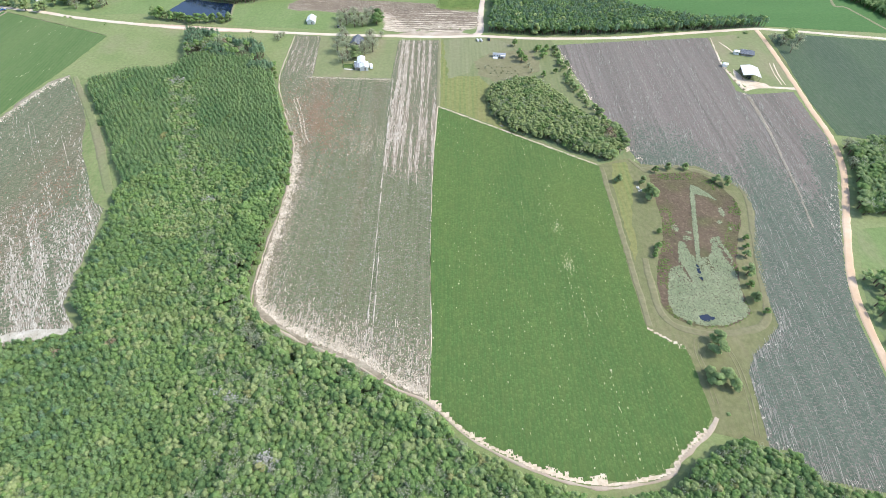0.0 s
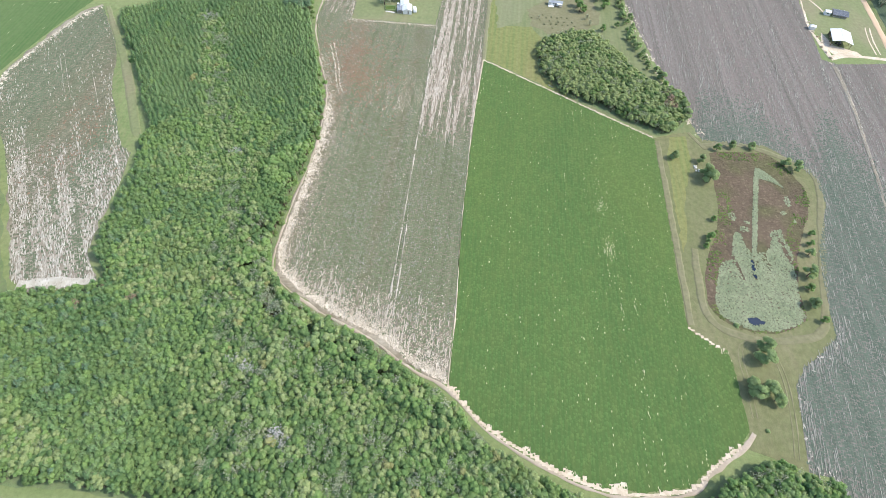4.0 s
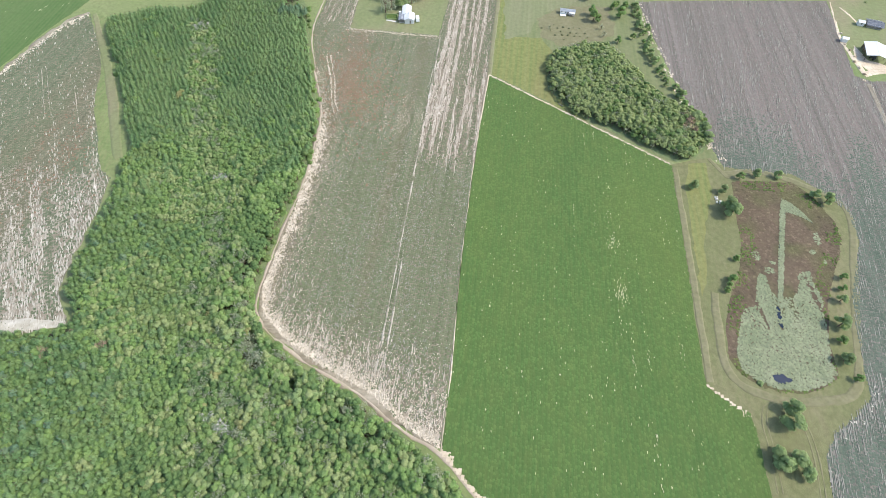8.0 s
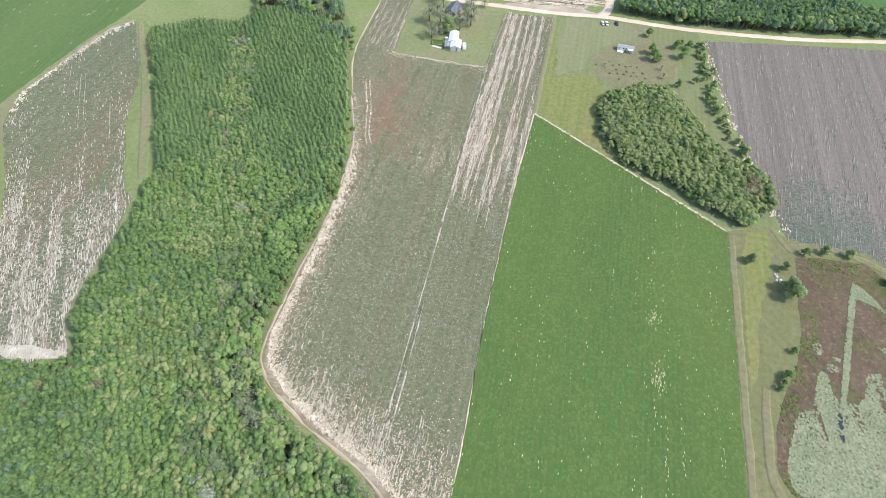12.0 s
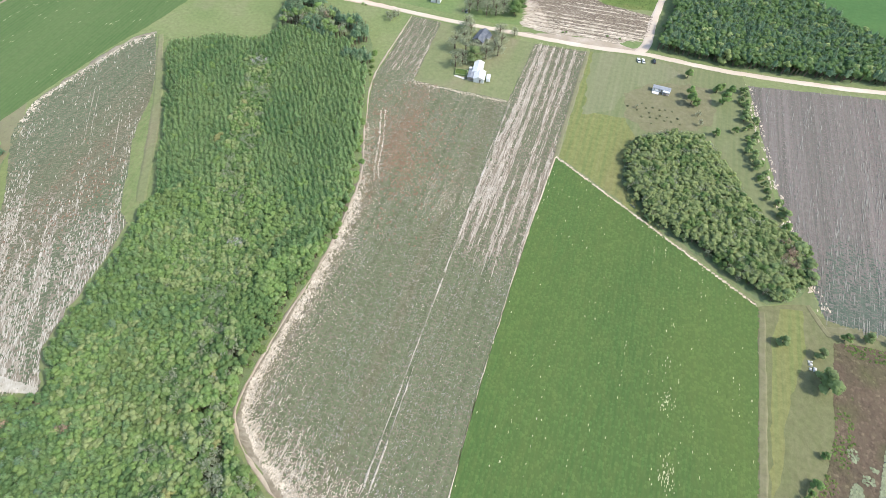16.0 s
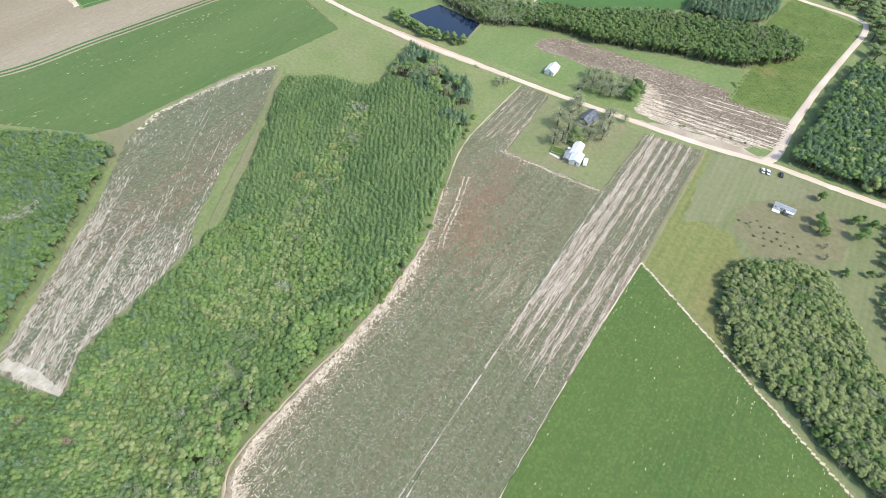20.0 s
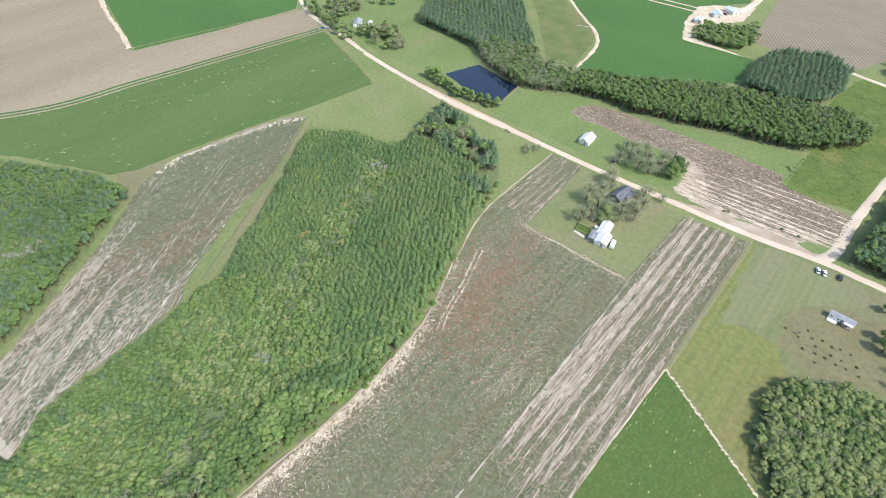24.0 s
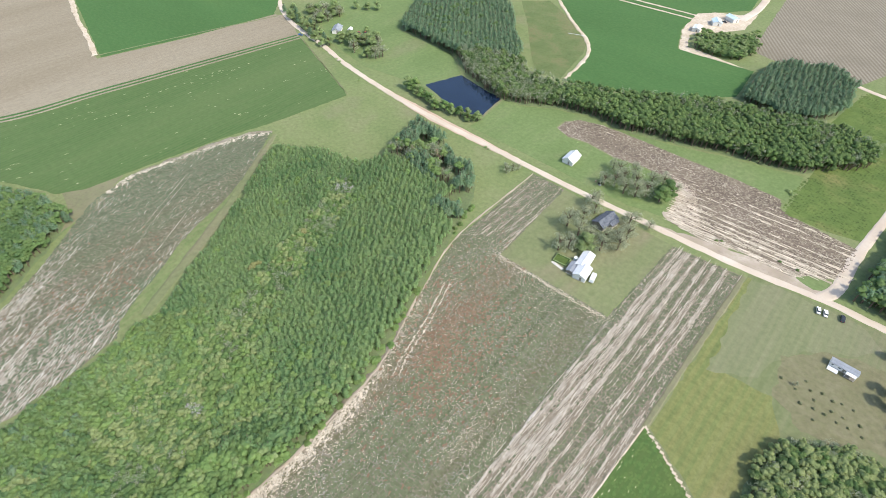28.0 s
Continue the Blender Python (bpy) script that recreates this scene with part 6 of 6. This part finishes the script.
for x, y, s in ((107, 273, 0.85), (109, 267, 0.8), (119, 289, 0.95), (122, 281, 0.9), (123, 274, 0.85), (112, 262, 0.75)):
    tree("oak", x, y, s, 1.4, "large rounded oak at the grove's end", "grove oaks")
for x, y in ((114.5, 284), (113, 289), (116, 277)):
    tree("rust", x, y, 0.9, 1.2)
ORCHARD = [(33.2, 367.1), (38.8, 365.5), (40.8, 372), (43.4, 368.8), (47.1, 370.4), (45.6, 365.3), (51, 369.6), (53.9, 370.7), (41.9, 360.4), (46.4, 361.4), (50, 361.7), (51.7, 364.7), (55.6, 364.8), (57.8, 370.8), (47.5, 356.5), (54.3, 361.2), (58, 361.7), (61.1, 365.6), (62.7, 361.2)]
for x, y in ORCHARD:
    bush(x, y, rng.uniform(0.55, 0.85), "sapling", "young orchard sapling in a dug ring", "orchard saplings")

# ---- the white-roofed sheds and the dark-roofed farmhouse ----
house("shed", "long white metal-roofed shed on the lawn", "shed", -55.9, 367.4, 8, 5.2, 10.0, 2.7, 1.1, WALL_WHITE, WHITE_METAL, 0.4, 14, 2)
house("shed", "white metal-roofed barn adjoining the long shed", "shed", -53.0, 360.2, 8, 6.0, 7.6, 2.8, 1.3, WALL_WHITE, WHITE_METAL, 0.4, 12, 1)
house("lean_to", "grey metal lean-to beside the white shed", "shed", -58.1, 360.0, 8, 3.2, 6.4, 2.1, 0.4, WALL_GREY, GREY_METAL, 0.3, 8, 1)
house("farmhouse", "old farmhouse with a dark shingled roof under trees", "house", -63.2, 398.5, -8, 6.6, 11.5, 2.8, 2.0, WALL_GREY, DARK_ROOF, 0.6, 0, 4)
house("porch_wing", "small dark-roofed wing of the farmhouse", "house", -59.6, 400.0, -8, 3.2, 5.4, 2.4, 0.9, WALL_GREY, DARK_ROOF, 0.4, 0, 1, False)
house("barn", "white-roofed barn beside the road", "barn", -104.9, 433.4, 3, 6.4, 9.4, 2.7, 1.9, WALL_WHITE, WHITE_METAL, 0.5, 16, 2)
van = thing("camper_trailer", "rounded white camper trailer beside the shed", "trailer", at=pose(-47.8, 361.0, 0.05, 0, 0, 12))
part("body", box(0, 0, 0.55, 2.4, 5.2, 2.0, 0.35, (0.9, 0.92)), PAINT_WHITE, van)
for s in (-1, 1):
    w = part("wheel", tube((s * 0.95, -0.2, 0.35), (s * 1.2, -0.2, 0.35), 0.35, n=14), RUBBER, van)
    part("rim", tube((s * 1.19, -0.2, 0.35), (s * 1.22, -0.2, 0.35), 0.2), STEEL, w)
    window(van, s * 1.17, 0.6, 1.35, 1.4, 0.7, "x")
part("hitch", tube((0, 2.5, 0.5), (0, 3.7, 0.45), 0.07), STEEL, van)
tank = thing("water_tank", "small white tank beside the shed", "tank", at=pose(-60.2, 366.6, 0.05))
part("barrel", tube((0, 0, 0), (0, 0, 1.7), 0.95, n=18), PAINT_WHITE, tank)
part("lid", tube((0, 0, 1.7), (0, 0, 1.85), 0.4, 0.3), PAINT_WHITE, tank)
hedge_bed = thing("garden_bed", "olive-green hedged garden bed by the shed", "garden", at=pose(-64.8, 361.8, 0.04, 0, 0, 8))
part("soil_bed", box(0, 0, -0.1, 6.8, 4.8, 0.4, 0.05), WEEDS, hedge_bed)
for s in (-1, 1):
    part("hedge", box(0, s * 2.5, 0, 7.0, 0.5, 0.9, 0.12), OAK, hedge_bed, "dark clipped hedge")
    part("hedge", box(s * 3.4, 0, 0, 0.5, 4.5, 0.9, 0.12), OAK, hedge_bed, "dark clipped hedge")
slab("concrete_pad", [(-68, 357.6), (-61.4, 356.6), (-61.2, 358), (-67.8, 359)], 0.08, CONCRETE, "pale concrete strip on the lawn", amount=0.1)
for x, y, s, st in ((-70, 366.5, 0.85, "oak"), (-67, 371, 0.8, "grey"), (-61.5, 375.5, 0.8, "oak"), (-55, 380, 0.8, "oak"), (-49, 386, 0.85, "grey"), (-49.5, 396, 0.8, "grey"), (-53, 404, 0.85, "grey"), (-76, 384, 0.95, "oak"), (-73, 394, 0.75, "grey"), (-75.5, 406, 0.85, "oak"), (-68, 381, 0.95, "grey"), (-57, 388, 0.7, "grey"), (-71, 402, 0.7, "oak"), (-63, 383, 0.75, "grey"), (-52, 391, 0.75, "oak")):
    tree("grey" if rng.random() < 0.75 else st, x, y, s * 1.42, 1.35, "spreading thin-leaved pecan tree round the farmhouse", "farmhouse trees")
for x, y, s, st in ((-79.6, 426, 0.75, "grey"), (-75, 430, 0.85, "grey"), (-68, 427, 0.85, "grey"), (-62, 429, 0.85, "grey"), (-58, 433, 0.9, "grey"), (-50.5, 434, 0.8, "maple"), (-50, 441, 0.85, "maple"), (-77.8, 440, 0.85, "grey"), (-70.6, 443, 0.85, "grey"), (-60, 443, 0.85, "grey"), (-66, 436, 0.9, "grey"), (-73, 436, 0.85, "grey"), (-55, 447, 0.8, "grey"), (-83, 443, 0.6, "grey"), (-52, 409.5, 0.6, "grey"), (-44.5, 410.5, 0.5, "grey"), (-74, 411, 0.6, "grey"), (-47, 448, 0.5, "grey")):
    tree(st, x, y, s * 1.42, 1.4, "grey-green roadside tree with bare twigs", "roadside trees")
for x, y, s in ((-125, 398, 0.6), (-124, 402.5, 0.65), (-122, 405, 0.5), (-128, 401, 0.5)):
    tree("grey", x, y, s, 1.4, "low grey-brown roadside tree", "roadside trees")
for x, y, s in ((-149.4, 409.5, 1.2), (-147, 409, 0.9), (-303.2, 422.5, 1.1), (-298.2, 421.5, 1.1), (-266.6, 412.5, 0.9), (-2, 491, 1.6), (0, 489, 1.3), (-112, 452, 0.5)):
    bush(x, y, s, "oak", "dark low bush beside the road")
junk = thing("scrap_heap", "dark heap of farm scrap under roadside trees", "scrap", at=pose(-82, 425.5, 0.05))
for k in range(7):
    part("scrap", box(rng.uniform(-2, 2), rng.uniform(-1.5, 1.5), 0, rng.uniform(0.8, 2.0), rng.uniform(0.8, 1.8), rng.uniform(0.5, 1.4), 0.08, (0.8, 0.7)), (DARK, GREY_METAL, HAY)[k % 3], junk)

# ---- mobile home and parked vehicles ----
home = thing("mobile_home", "grey-roofed mobile home with white porch on the meadow", "house", at=pose(49.9, 387.2, 0.04, 0, 0, -1) @ Matrix.Scale(0.82, 4))
part("body", box(0, 0, 0.5, 12.0, 3.7, 2.4, 0.06), WALL_WHITE, home)
part("skirting", box(0, 0, -0.1, 11.8, 3.5, 0.6), WALL_GREY, home)
for s in (-1, 1):
    sh = slope(2.1, 12.4, 2.9, 3.3, -2.1, ribs=14)
    sh.transform(Matrix.Rotation(math.pi / 2 * s, 4, "Z"))
    part("roof", sh, GREY_METAL, home)
for k in range(4):
    window(home, -4.8 + 3.1 * k, -1.86, 1.5, 1.1, 0.9, "y")
    window(home, -4.8 + 3.1 * k, 1.86, 1.5, 1.1, 0.9, "y")
part("door", box(0.2, -1.9, 0.6, 0.95, 0.1, 2.0, 0.02), WALL_GREY, home)
deck = part("deck", box(-3.6, -3.4, 0.25, 4.6, 2.8, 0.18, 0.02), PAINT_WHITE, home, "white painted deck")
for sx in (-5.8, -3.6, -1.4):
    part("post", box(sx, -4.7, 0.4, 0.12, 0.12, 1.0), PAINT_WHITE, deck)
part("awning", box(3.4, -2.9, 2.6, 4.4, 2.2, 0.1, 0.02), WHITE_METAL, home, "white metal awning")
part("deck", box(3.4, -2.9, 0.3, 4.6, 2.2, 0.16, 0.02), WALL_GREY, home, "dark timber deck")
for sx in (1.4, 5.4):
    part("post", box(sx, -3.9, 0.4, 0.12, 0.12, 2.25), PAINT_WHITE, home)
vehicle(34.2, 412.4, 14, PAINT_WHITE, "white sedan parked beside the dirt road")
vehicle(37.0, 412.7, 14, PAINT_WHITE, "white hatchback parked beside the dirt road")
vehicle(43.3, 414.6, 12, PAINT_DARK, "dark sedan parked beside the dirt road")

# ---- the east barn yard ----
slab("barnyard_grass", [(235, 438), (283, 452), (282, 430), (276, 372), (272, 358), (236, 358), (232, 390)], 0.04, LAWN, "patchy mown grass of the barn yard")
slab("barnyard_sand", [(231, 366), (236, 384), (240, 368), (254, 363), (256, 358), (238, 354)], 0.06, SAND, "pale bare sand round the barn", amount=0.9)
barn = thing("pole_barn", "open pole barn with a bright white metal roof", "barn", at=pose(244.5, 373.5, 0.06, 0, 0, -12))
for s in (-1, 1):
    sh = slope(6.6, 16.0, 3.9, 5.4, -6.6, ribs=20)
    if s > 0:
        sh.transform(Matrix.Rotation(math.pi, 4, "Z"))
    part("roof", sh, WHITE_METAL, barn)
    for k in range(4):
        part("post", box(s * 6.0, -7.2 + 4.8 * k, -0.2, 0.28, 0.28, 4.2), BARK, barn)
part("back_wall", box(0, 7.4, 0, 12.0, 0.14, 4.0), WALL_GREY, barn)
part("ridge_cap", box(0, 0, 5.34, 0.5, 16.1, 0.14, 0.04), WHITE_METAL, barn)
for k in range(6):
    hay = thing("hay_bale", "round weathered hay bale stored in the barn", "hay bale", "hay bales in the barn", pose(240.5 + 1.7 * (k % 3) + 0.3 * (k // 3), 377.5 + 1.9 * (k // 3), 0.06, 0, 0, -12))
    part("roll", tube((-0.7, 0, 0.7), (0.7, 0, 0.7), 0.7, n=16), HAY, hay)
tractor = thing("tractor", "dark tractor under the barn roof", "tractor", at=pose(243, 369.5, 0.06, 0, 0, 40))
part("hood", box(0, 1.1, 0.9, 0.9, 1.9, 0.8, 0.1), PAINT_DARK, tractor)
part("cab", box(0, -0.5, 0.9, 1.3, 1.4, 1.6, 0.1, (0.9, 0.9)), GLASS, tractor)
for s in (-1, 1):
    part("wheel", tube((s * 0.6, -0.7, 0.75), (s * 1.0, -0.7, 0.75), 0.75, n=18), RUBBER, tractor)
    part("wheel", tube((s * 0.5, 1.6, 0.45), (s * 0.8, 1.6, 0.45), 0.45, n=16), RUBBER, tractor)
house("shed", "small white shed by the barn yard", "shed", 248.2, 409.5, 80, 3.2, 3.8, 2.4, 0.7, WALL_WHITE, WHITE_METAL, 0.3, 6, 1)
house("cottage", "low cottage with a grey-blue roof", "house", 257.2, 410, 78, 7.4, 9.0, 1.9, 1.1, WALL_GREY, DARK_ROOF, 0.9, 0, 3)
house("shed", "white shed at the field's edge", "shed", 230.6, 387.3, 82, 2.8, 3.6, 2.3, 0.6, WALL_WHITE, WHITE_METAL, 0.3, 6, 0)
for k in range(9):
    t = k / 8
    heap = thing("spoil_heap", "low heap of rubble and timber at the field's edge", "heap", "heaps along the field's edge", pose(231.5 + 1.2 * math.sin(k * 2.1), 396 - 50 * t, 0.05, 0, 0, 40 * k))
    b = box(0, 0, -0.1, rng.uniform(1.4, 3.0), rng.uniform(1.2, 2.4), rng.uniform(0.5, 1.1), 0.3, (0.45, 0.5))
    for v in b.verts:
        v.co += Vector((rng.normal(0, 0.12), rng.normal(0, 0.12), rng.normal(0, 0.06)))
    part("mound", b, HAY if k % 2 else SAND, heap)
ribbon("sand_margin", [(233, 352), (231, 368), (229.5, 388), (231, 402), (236, 436)], [3.5, 2.2, 1.5, 0.8], 0.075, SAND, "bare sandy edge beside the barn yard", rough=0.7, crown=0.0)
ribbon("footpath", [(241, 430), (245, 420), (247, 412)], 1.3, 0.06, SAND, "bare path across the yard", rough=0.4, crown=0.0)
for a in (266, 269):
    ribbon("wheel_track", [(a, 362), (a + 1, 378), (a + 5, 396)], 0.8, 0.06, SAND, "narrow worn wheel rut in the grass", crown=0.0)
for x, y, s in ((294, 428, 1.1), (301, 434, 1.2), (309, 430, 1.1), (297, 416, 1.0), (306, 440, 1.2), (314, 436, 1.0), (290, 436, 0.9)):
    tree("grey" if s < 1.15 else "grove", x, y, s, 1.45, "grey-green yard tree beside the lane", "yard trees")
bush(272, 449, 2.0, "oak", "dark bush at the road junction")
bush(262, 440, 0.9, "oak", "small dark bush on the grass")

# ---- trees east of the lane ----
wood("lane_wood", [(243, 214), (257, 246), (266, 268), (272, 288), (316, 292), (345, 262), (330, 216)], 4.6, lambda x, y: ("oak", "leaf", "grey")[int(rng.integers(3))], "open wood of broad trees east of the lane", 0.85, NEAR, 0, False, 6, wide=1.5, floor=False)
wood("lane_wood", [(222, 172), (300, 170), (300, 30), (210, 30), (209, 110), (214, 142)], 5.5, lambda x, y: "oak" if rng.random() < 0.6 else "leaf", "dense wood of broad trees beside the lane", 0.85, NEAR, 0, False, 5, wide=1.45)
slab("lane_lawn", [(226, 176), (239, 205), (300, 215), (300, 172)], 0.04, PASTURE, "small green lawn east of the lane")
flecks("lane_sand", [(268, 300), (262, 268), (246, 236), (228, 198), (222, 200), (240, 238), (257, 268), (264, 300)], 1.3, lambda x, y: 0.2 * (value_noise(x / 4, y / 4, 92) > 0.4), 1.4, 0.4, -25, 0.3, FLECK_W, z=0.18, label="pale sand along the lane")

# ---- the north pond, its trees, the far farm ----
NPOND = [(-228, 440), (-219, 468), (-178, 461), (-173, 433), (-196, 431)]
slab("pond_water", NPOND, 0.06, POND, "dark blue farm pond", amount=0.6)
ribbon("dam", [(-171.5, 431), (-175, 446), (-177, 461)], 1.2, 0.14, VERGE, "bare earth dam of the pond", crown=0.1, rough=0.3)
for k in range(22):
    t = k / 21
    tree("leaf" if k % 3 else "oak", -231 + 60 * t + rng.normal(0, 0.8), 427.5 - 3.5 * math.sin(t * 3.1) + rng.normal(0, 1.2), rng.uniform(0.62, 0.9) * (1.4 if k < 3 else 1), 1.15, "bushy green tree between road and pond", "trees along the pond's edge")
ROAD_ROW = curve([(-404, 451), (-385.7, 444), (-367.9, 441), (-345.4, 435), (-324, 429)], 4.5)
for k, (x, y) in enumerate(ROAD_ROW):
    tree("oak" if k % 3 else "darkpine", x + rng.normal(0, 1), y - 2 + 7.5 * (k % 2) + rng.normal(0, 1), rng.uniform(0.7, 0.95), 1.3, "dark green roadside tree in a row", "road row trees")
for k in range(40):
    a, d = rng.uniform(0, 6.28), math.sqrt(rng.random())
    cx, cy, rx, ry = ((-302, 449, 22, 13), (-372, 468, 20, 14))[k % 2]
    tree("grey" if rng.random() < 0.65 else "oak", cx + rx * d * math.cos(a), cy + ry * d * math.sin(a), rng.uniform(0.85, 1.2), 1.35, "grey-green tree by the far farmhouse", "far farm trees")
house("farmhouse", "far farmhouse with a grey-blue roof", "house", -341, 455, 40, 6.5, 10.5, 2.6, 1.5, WALL_WHITE, GREY_METAL, 0.5, 0, 3)
house("shed", "small white shed by the far farmhouse", "shed", -333, 462, 30, 3.0, 4.0, 2.4, 0.8, WALL_WHITE, WHITE_METAL, 0.3, 5, 1)
vehicle(-325.5, 464.5, 60, PAINT_RED, "red pickup at the far farmhouse", "pickup", True)
vehicle(-321.5, 468, 60, PAINT_RED, "red car at the far farmhouse")
vehicle(-328, 459.5, 20, PAINT_WHITE, "white car at the far farmhouse")
vehicle(-356.3, 429.5, 105, PAINT_BLUE, "blue pickup at the field's corner", "pickup", True)
vehicle(-366.5, 447, 30, PAINT_WHITE, "white pickup under the row of trees", "pickup", True)
for x, y, s in ((-366, 497, 0.8), (-357, 502, 0.8), (-351, 508, 0.9), (-322, 470, 0.6)):
    tree("oak", x, y, s, 1.3, "dark tree in the far meadow", "far meadow trees")

# far farmyard behind the woods
slab("farmyard_sand", [(-123, 619), (-137, 657), (-144, 707), (-114, 722), (-101, 734), (-99, 694), (-108, 678), (-122, 664), (-128, 650), (-120, 628), (-96, 626), (-74, 622), (-80, 617)], 0.08, SAND, "pale sandy farmyard", amount=1.0)
wood("farmyard_wood", [(-117, 625), (-124, 655), (-102, 668), (-87, 688), (-74, 666), (-79, 628), (-99, 622)], 5.2, lambda x, y: "oak" if rng.random() < 0.6 else "leaf", "dense trees round the far farmyard", 0.8, FAR, 0, False, 2, wide=1.4, floor=False)
ribbon("footpath", [(-108, 712), (-106, 746), (-108, 773), (-113, 805)], [7, 6, 6], 0.15, ROAD, "pale track leaving the far farmyard", crown=0.0)
house("shed", "far shed with a pale blue roof", "shed", -121, 688, 30, 7, 9, 3, 1.3, WALL_WHITE, PALE_BLUE, 0.4, 10, 0)
house("shed", "far open shed with a pale blue roof", "shed", -114, 705, 60, 6, 10, 3.2, 1.2, WALL_WHITE, PALE_BLUE, 0.4, 10, 0)
vehicle(-117, 697, 70, PAINT_DARK, "dark pickup in the far farmyard", "pickup", True)
house("shed", "white shed among far trees", "shed", -128, 664, 10, 6, 9, 2.8, 1.0, WALL_WHITE, WHITE_METAL, 0.4, 8, 0)
for off in (-5, 5):
    ribbon("wheel_track", [(-141, 690 + off), (-183, 687 + off), (-225, 684 + off)], 2.4, 0.15, SAND, "sandy wheel track across the far crop", crown=0.0)
for off, wide, m in ((-3.4, 2.0, CROP_FAR), (-1.2, 2.0, TAN), (0.9, 2.0, CROP_FAR), (3.0, 1.8, TAN)):
    ribbon("headland_strip", [(-355 + off, 427), (-366 + off, 361), (-379 + off, 282), (-391 + off, 218), (-445 + off, 130)], wide, 0.16, m, "narrow strip between tilled soil and green crop", crown=0.0, rough=0.15)
ribbon("far_track", [(470, 700), (392, 534), (399, 515), (412, 471), (418, 462)], 3.0, 0.14, VERGE, "pale track along the far field", crown=0.0, rough=0.5)
wood("far_east_wood", [(404, 536), (413, 521), (424, 492), (436, 480), (470, 500), (460, 560), (430, 600)], 5.0, lambda x, y: "oak" if rng.random() < 0.5 else "maple", "distant dark wood beyond the far track", 0.9, FAR, 0, False, 0, wide=1.4)
pipe = thing("irrigation_pipe", "white irrigation pipe lying at the far track", "pipe", at=pose(-196, 586, 0.2, 0, 0, 20))
part("tube", tube((-7, 0, 0.1), (7, 0, 0.1), 0.15), PAINT_WHITE, pipe)
ribbon("sand_margin", [(-436, 302), (-470, 311), (-520, 322), (-566, 335)], [4, 3, 4], 0.14, SAND, "pale bare strip between two fields", rough=0.9, crown=0.0)
ribbon("field_edge", [(-436, 301), (-420, 370), (-402, 440)], [1.4, 1.0, 1.4], 0.14, LAWN, "green grassy edge between two fields", rough=0.4, crown=0.0)
ribbon("field_edge", [(-352, 427), (-300, 409), (-257, 394)], [0.8, 0.5, 0.5], 0.14, VERGE, "pale edge of the long green field", rough=0.6, crown=0.0)
slab("bare_corner", [(-279, 252), (-287, 222), (-268, 219), (-257, 211), (-255.6, 209.8), (-263.7, 231.2)], 0.058, VERGE, "bare tan corner between wood and field")
ribbon("grass_track", [(-252, 332), (-236, 309), (-219.5, 285), (-203.5, 260), (-194, 243.5), (-184, 226), (-177, 214)], [3.0, 4.0, 5.0, 5.5, 4.5], 0.062, LAWN, "worn pale grass track beside the wood", crown=0.0, rough=0.5)
slab("weedy_strip", [(-258, 333), (-246, 319), (-228, 293.7), (-218, 275), (-213, 259), (-204.8, 243), (-195, 228), (-189, 217), (-181, 205), (-174, 203), (-170, 216), (-177, 229), (-185, 243), (-194, 259), (-204, 273), (-212, 287), (-228, 308), (-236, 324), (-247, 332)], 0.054, WEED_GRASS, "green weedy strip beside the field")
# lost implement by the grove and pale rubble by the pond
plough = thing("harrow", "dark rusty harrow abandoned beside the grove", "harrow", at=pose(45, 292, 0.05, 0, 0, -35))
part("beam", box(0, 0, 0.7, 3.2, 0.14, 0.14), BARK, plough)
part("beam", box(0, 1.1, 0.7, 3.0, 0.14, 0.14), BARK, plough)
for k in range(5):
    part("disc", tube((-1.3 + 0.65 * k, -0.03, 0.3), (-1.3 + 0.65 * k, 0.03, 0.3), 0.3, n=14), STEEL, plough)
    part("tine", tube((-1.3 + 0.65 * k, 0, 0.7), (-1.3 + 0.65 * k, 0, 0.3), 0.04), BARK, plough)
rub = thing("rubble_pile", "pile of white rubble beside the pond trees", "rubble", at=pose(122.8, 232.5, 0.05))
for k in range(9):
    part("lump", box(rng.uniform(-1.1, 1.1), rng.uniform(-2.2, 2.2), -0.05, rng.uniform(0.7, 1.5), rng.uniform(0.7, 1.5), rng.uniform(0.4, 0.9), 0.15, (0.7, 0.6)), CONCRETE, rub)
for k, (x, y) in enumerate(((12, 432), (20, 432), (-16, 425.5), (-14, 427))):
    bush(x, y, 0.9, "leaf", "weedy green clump by the road")
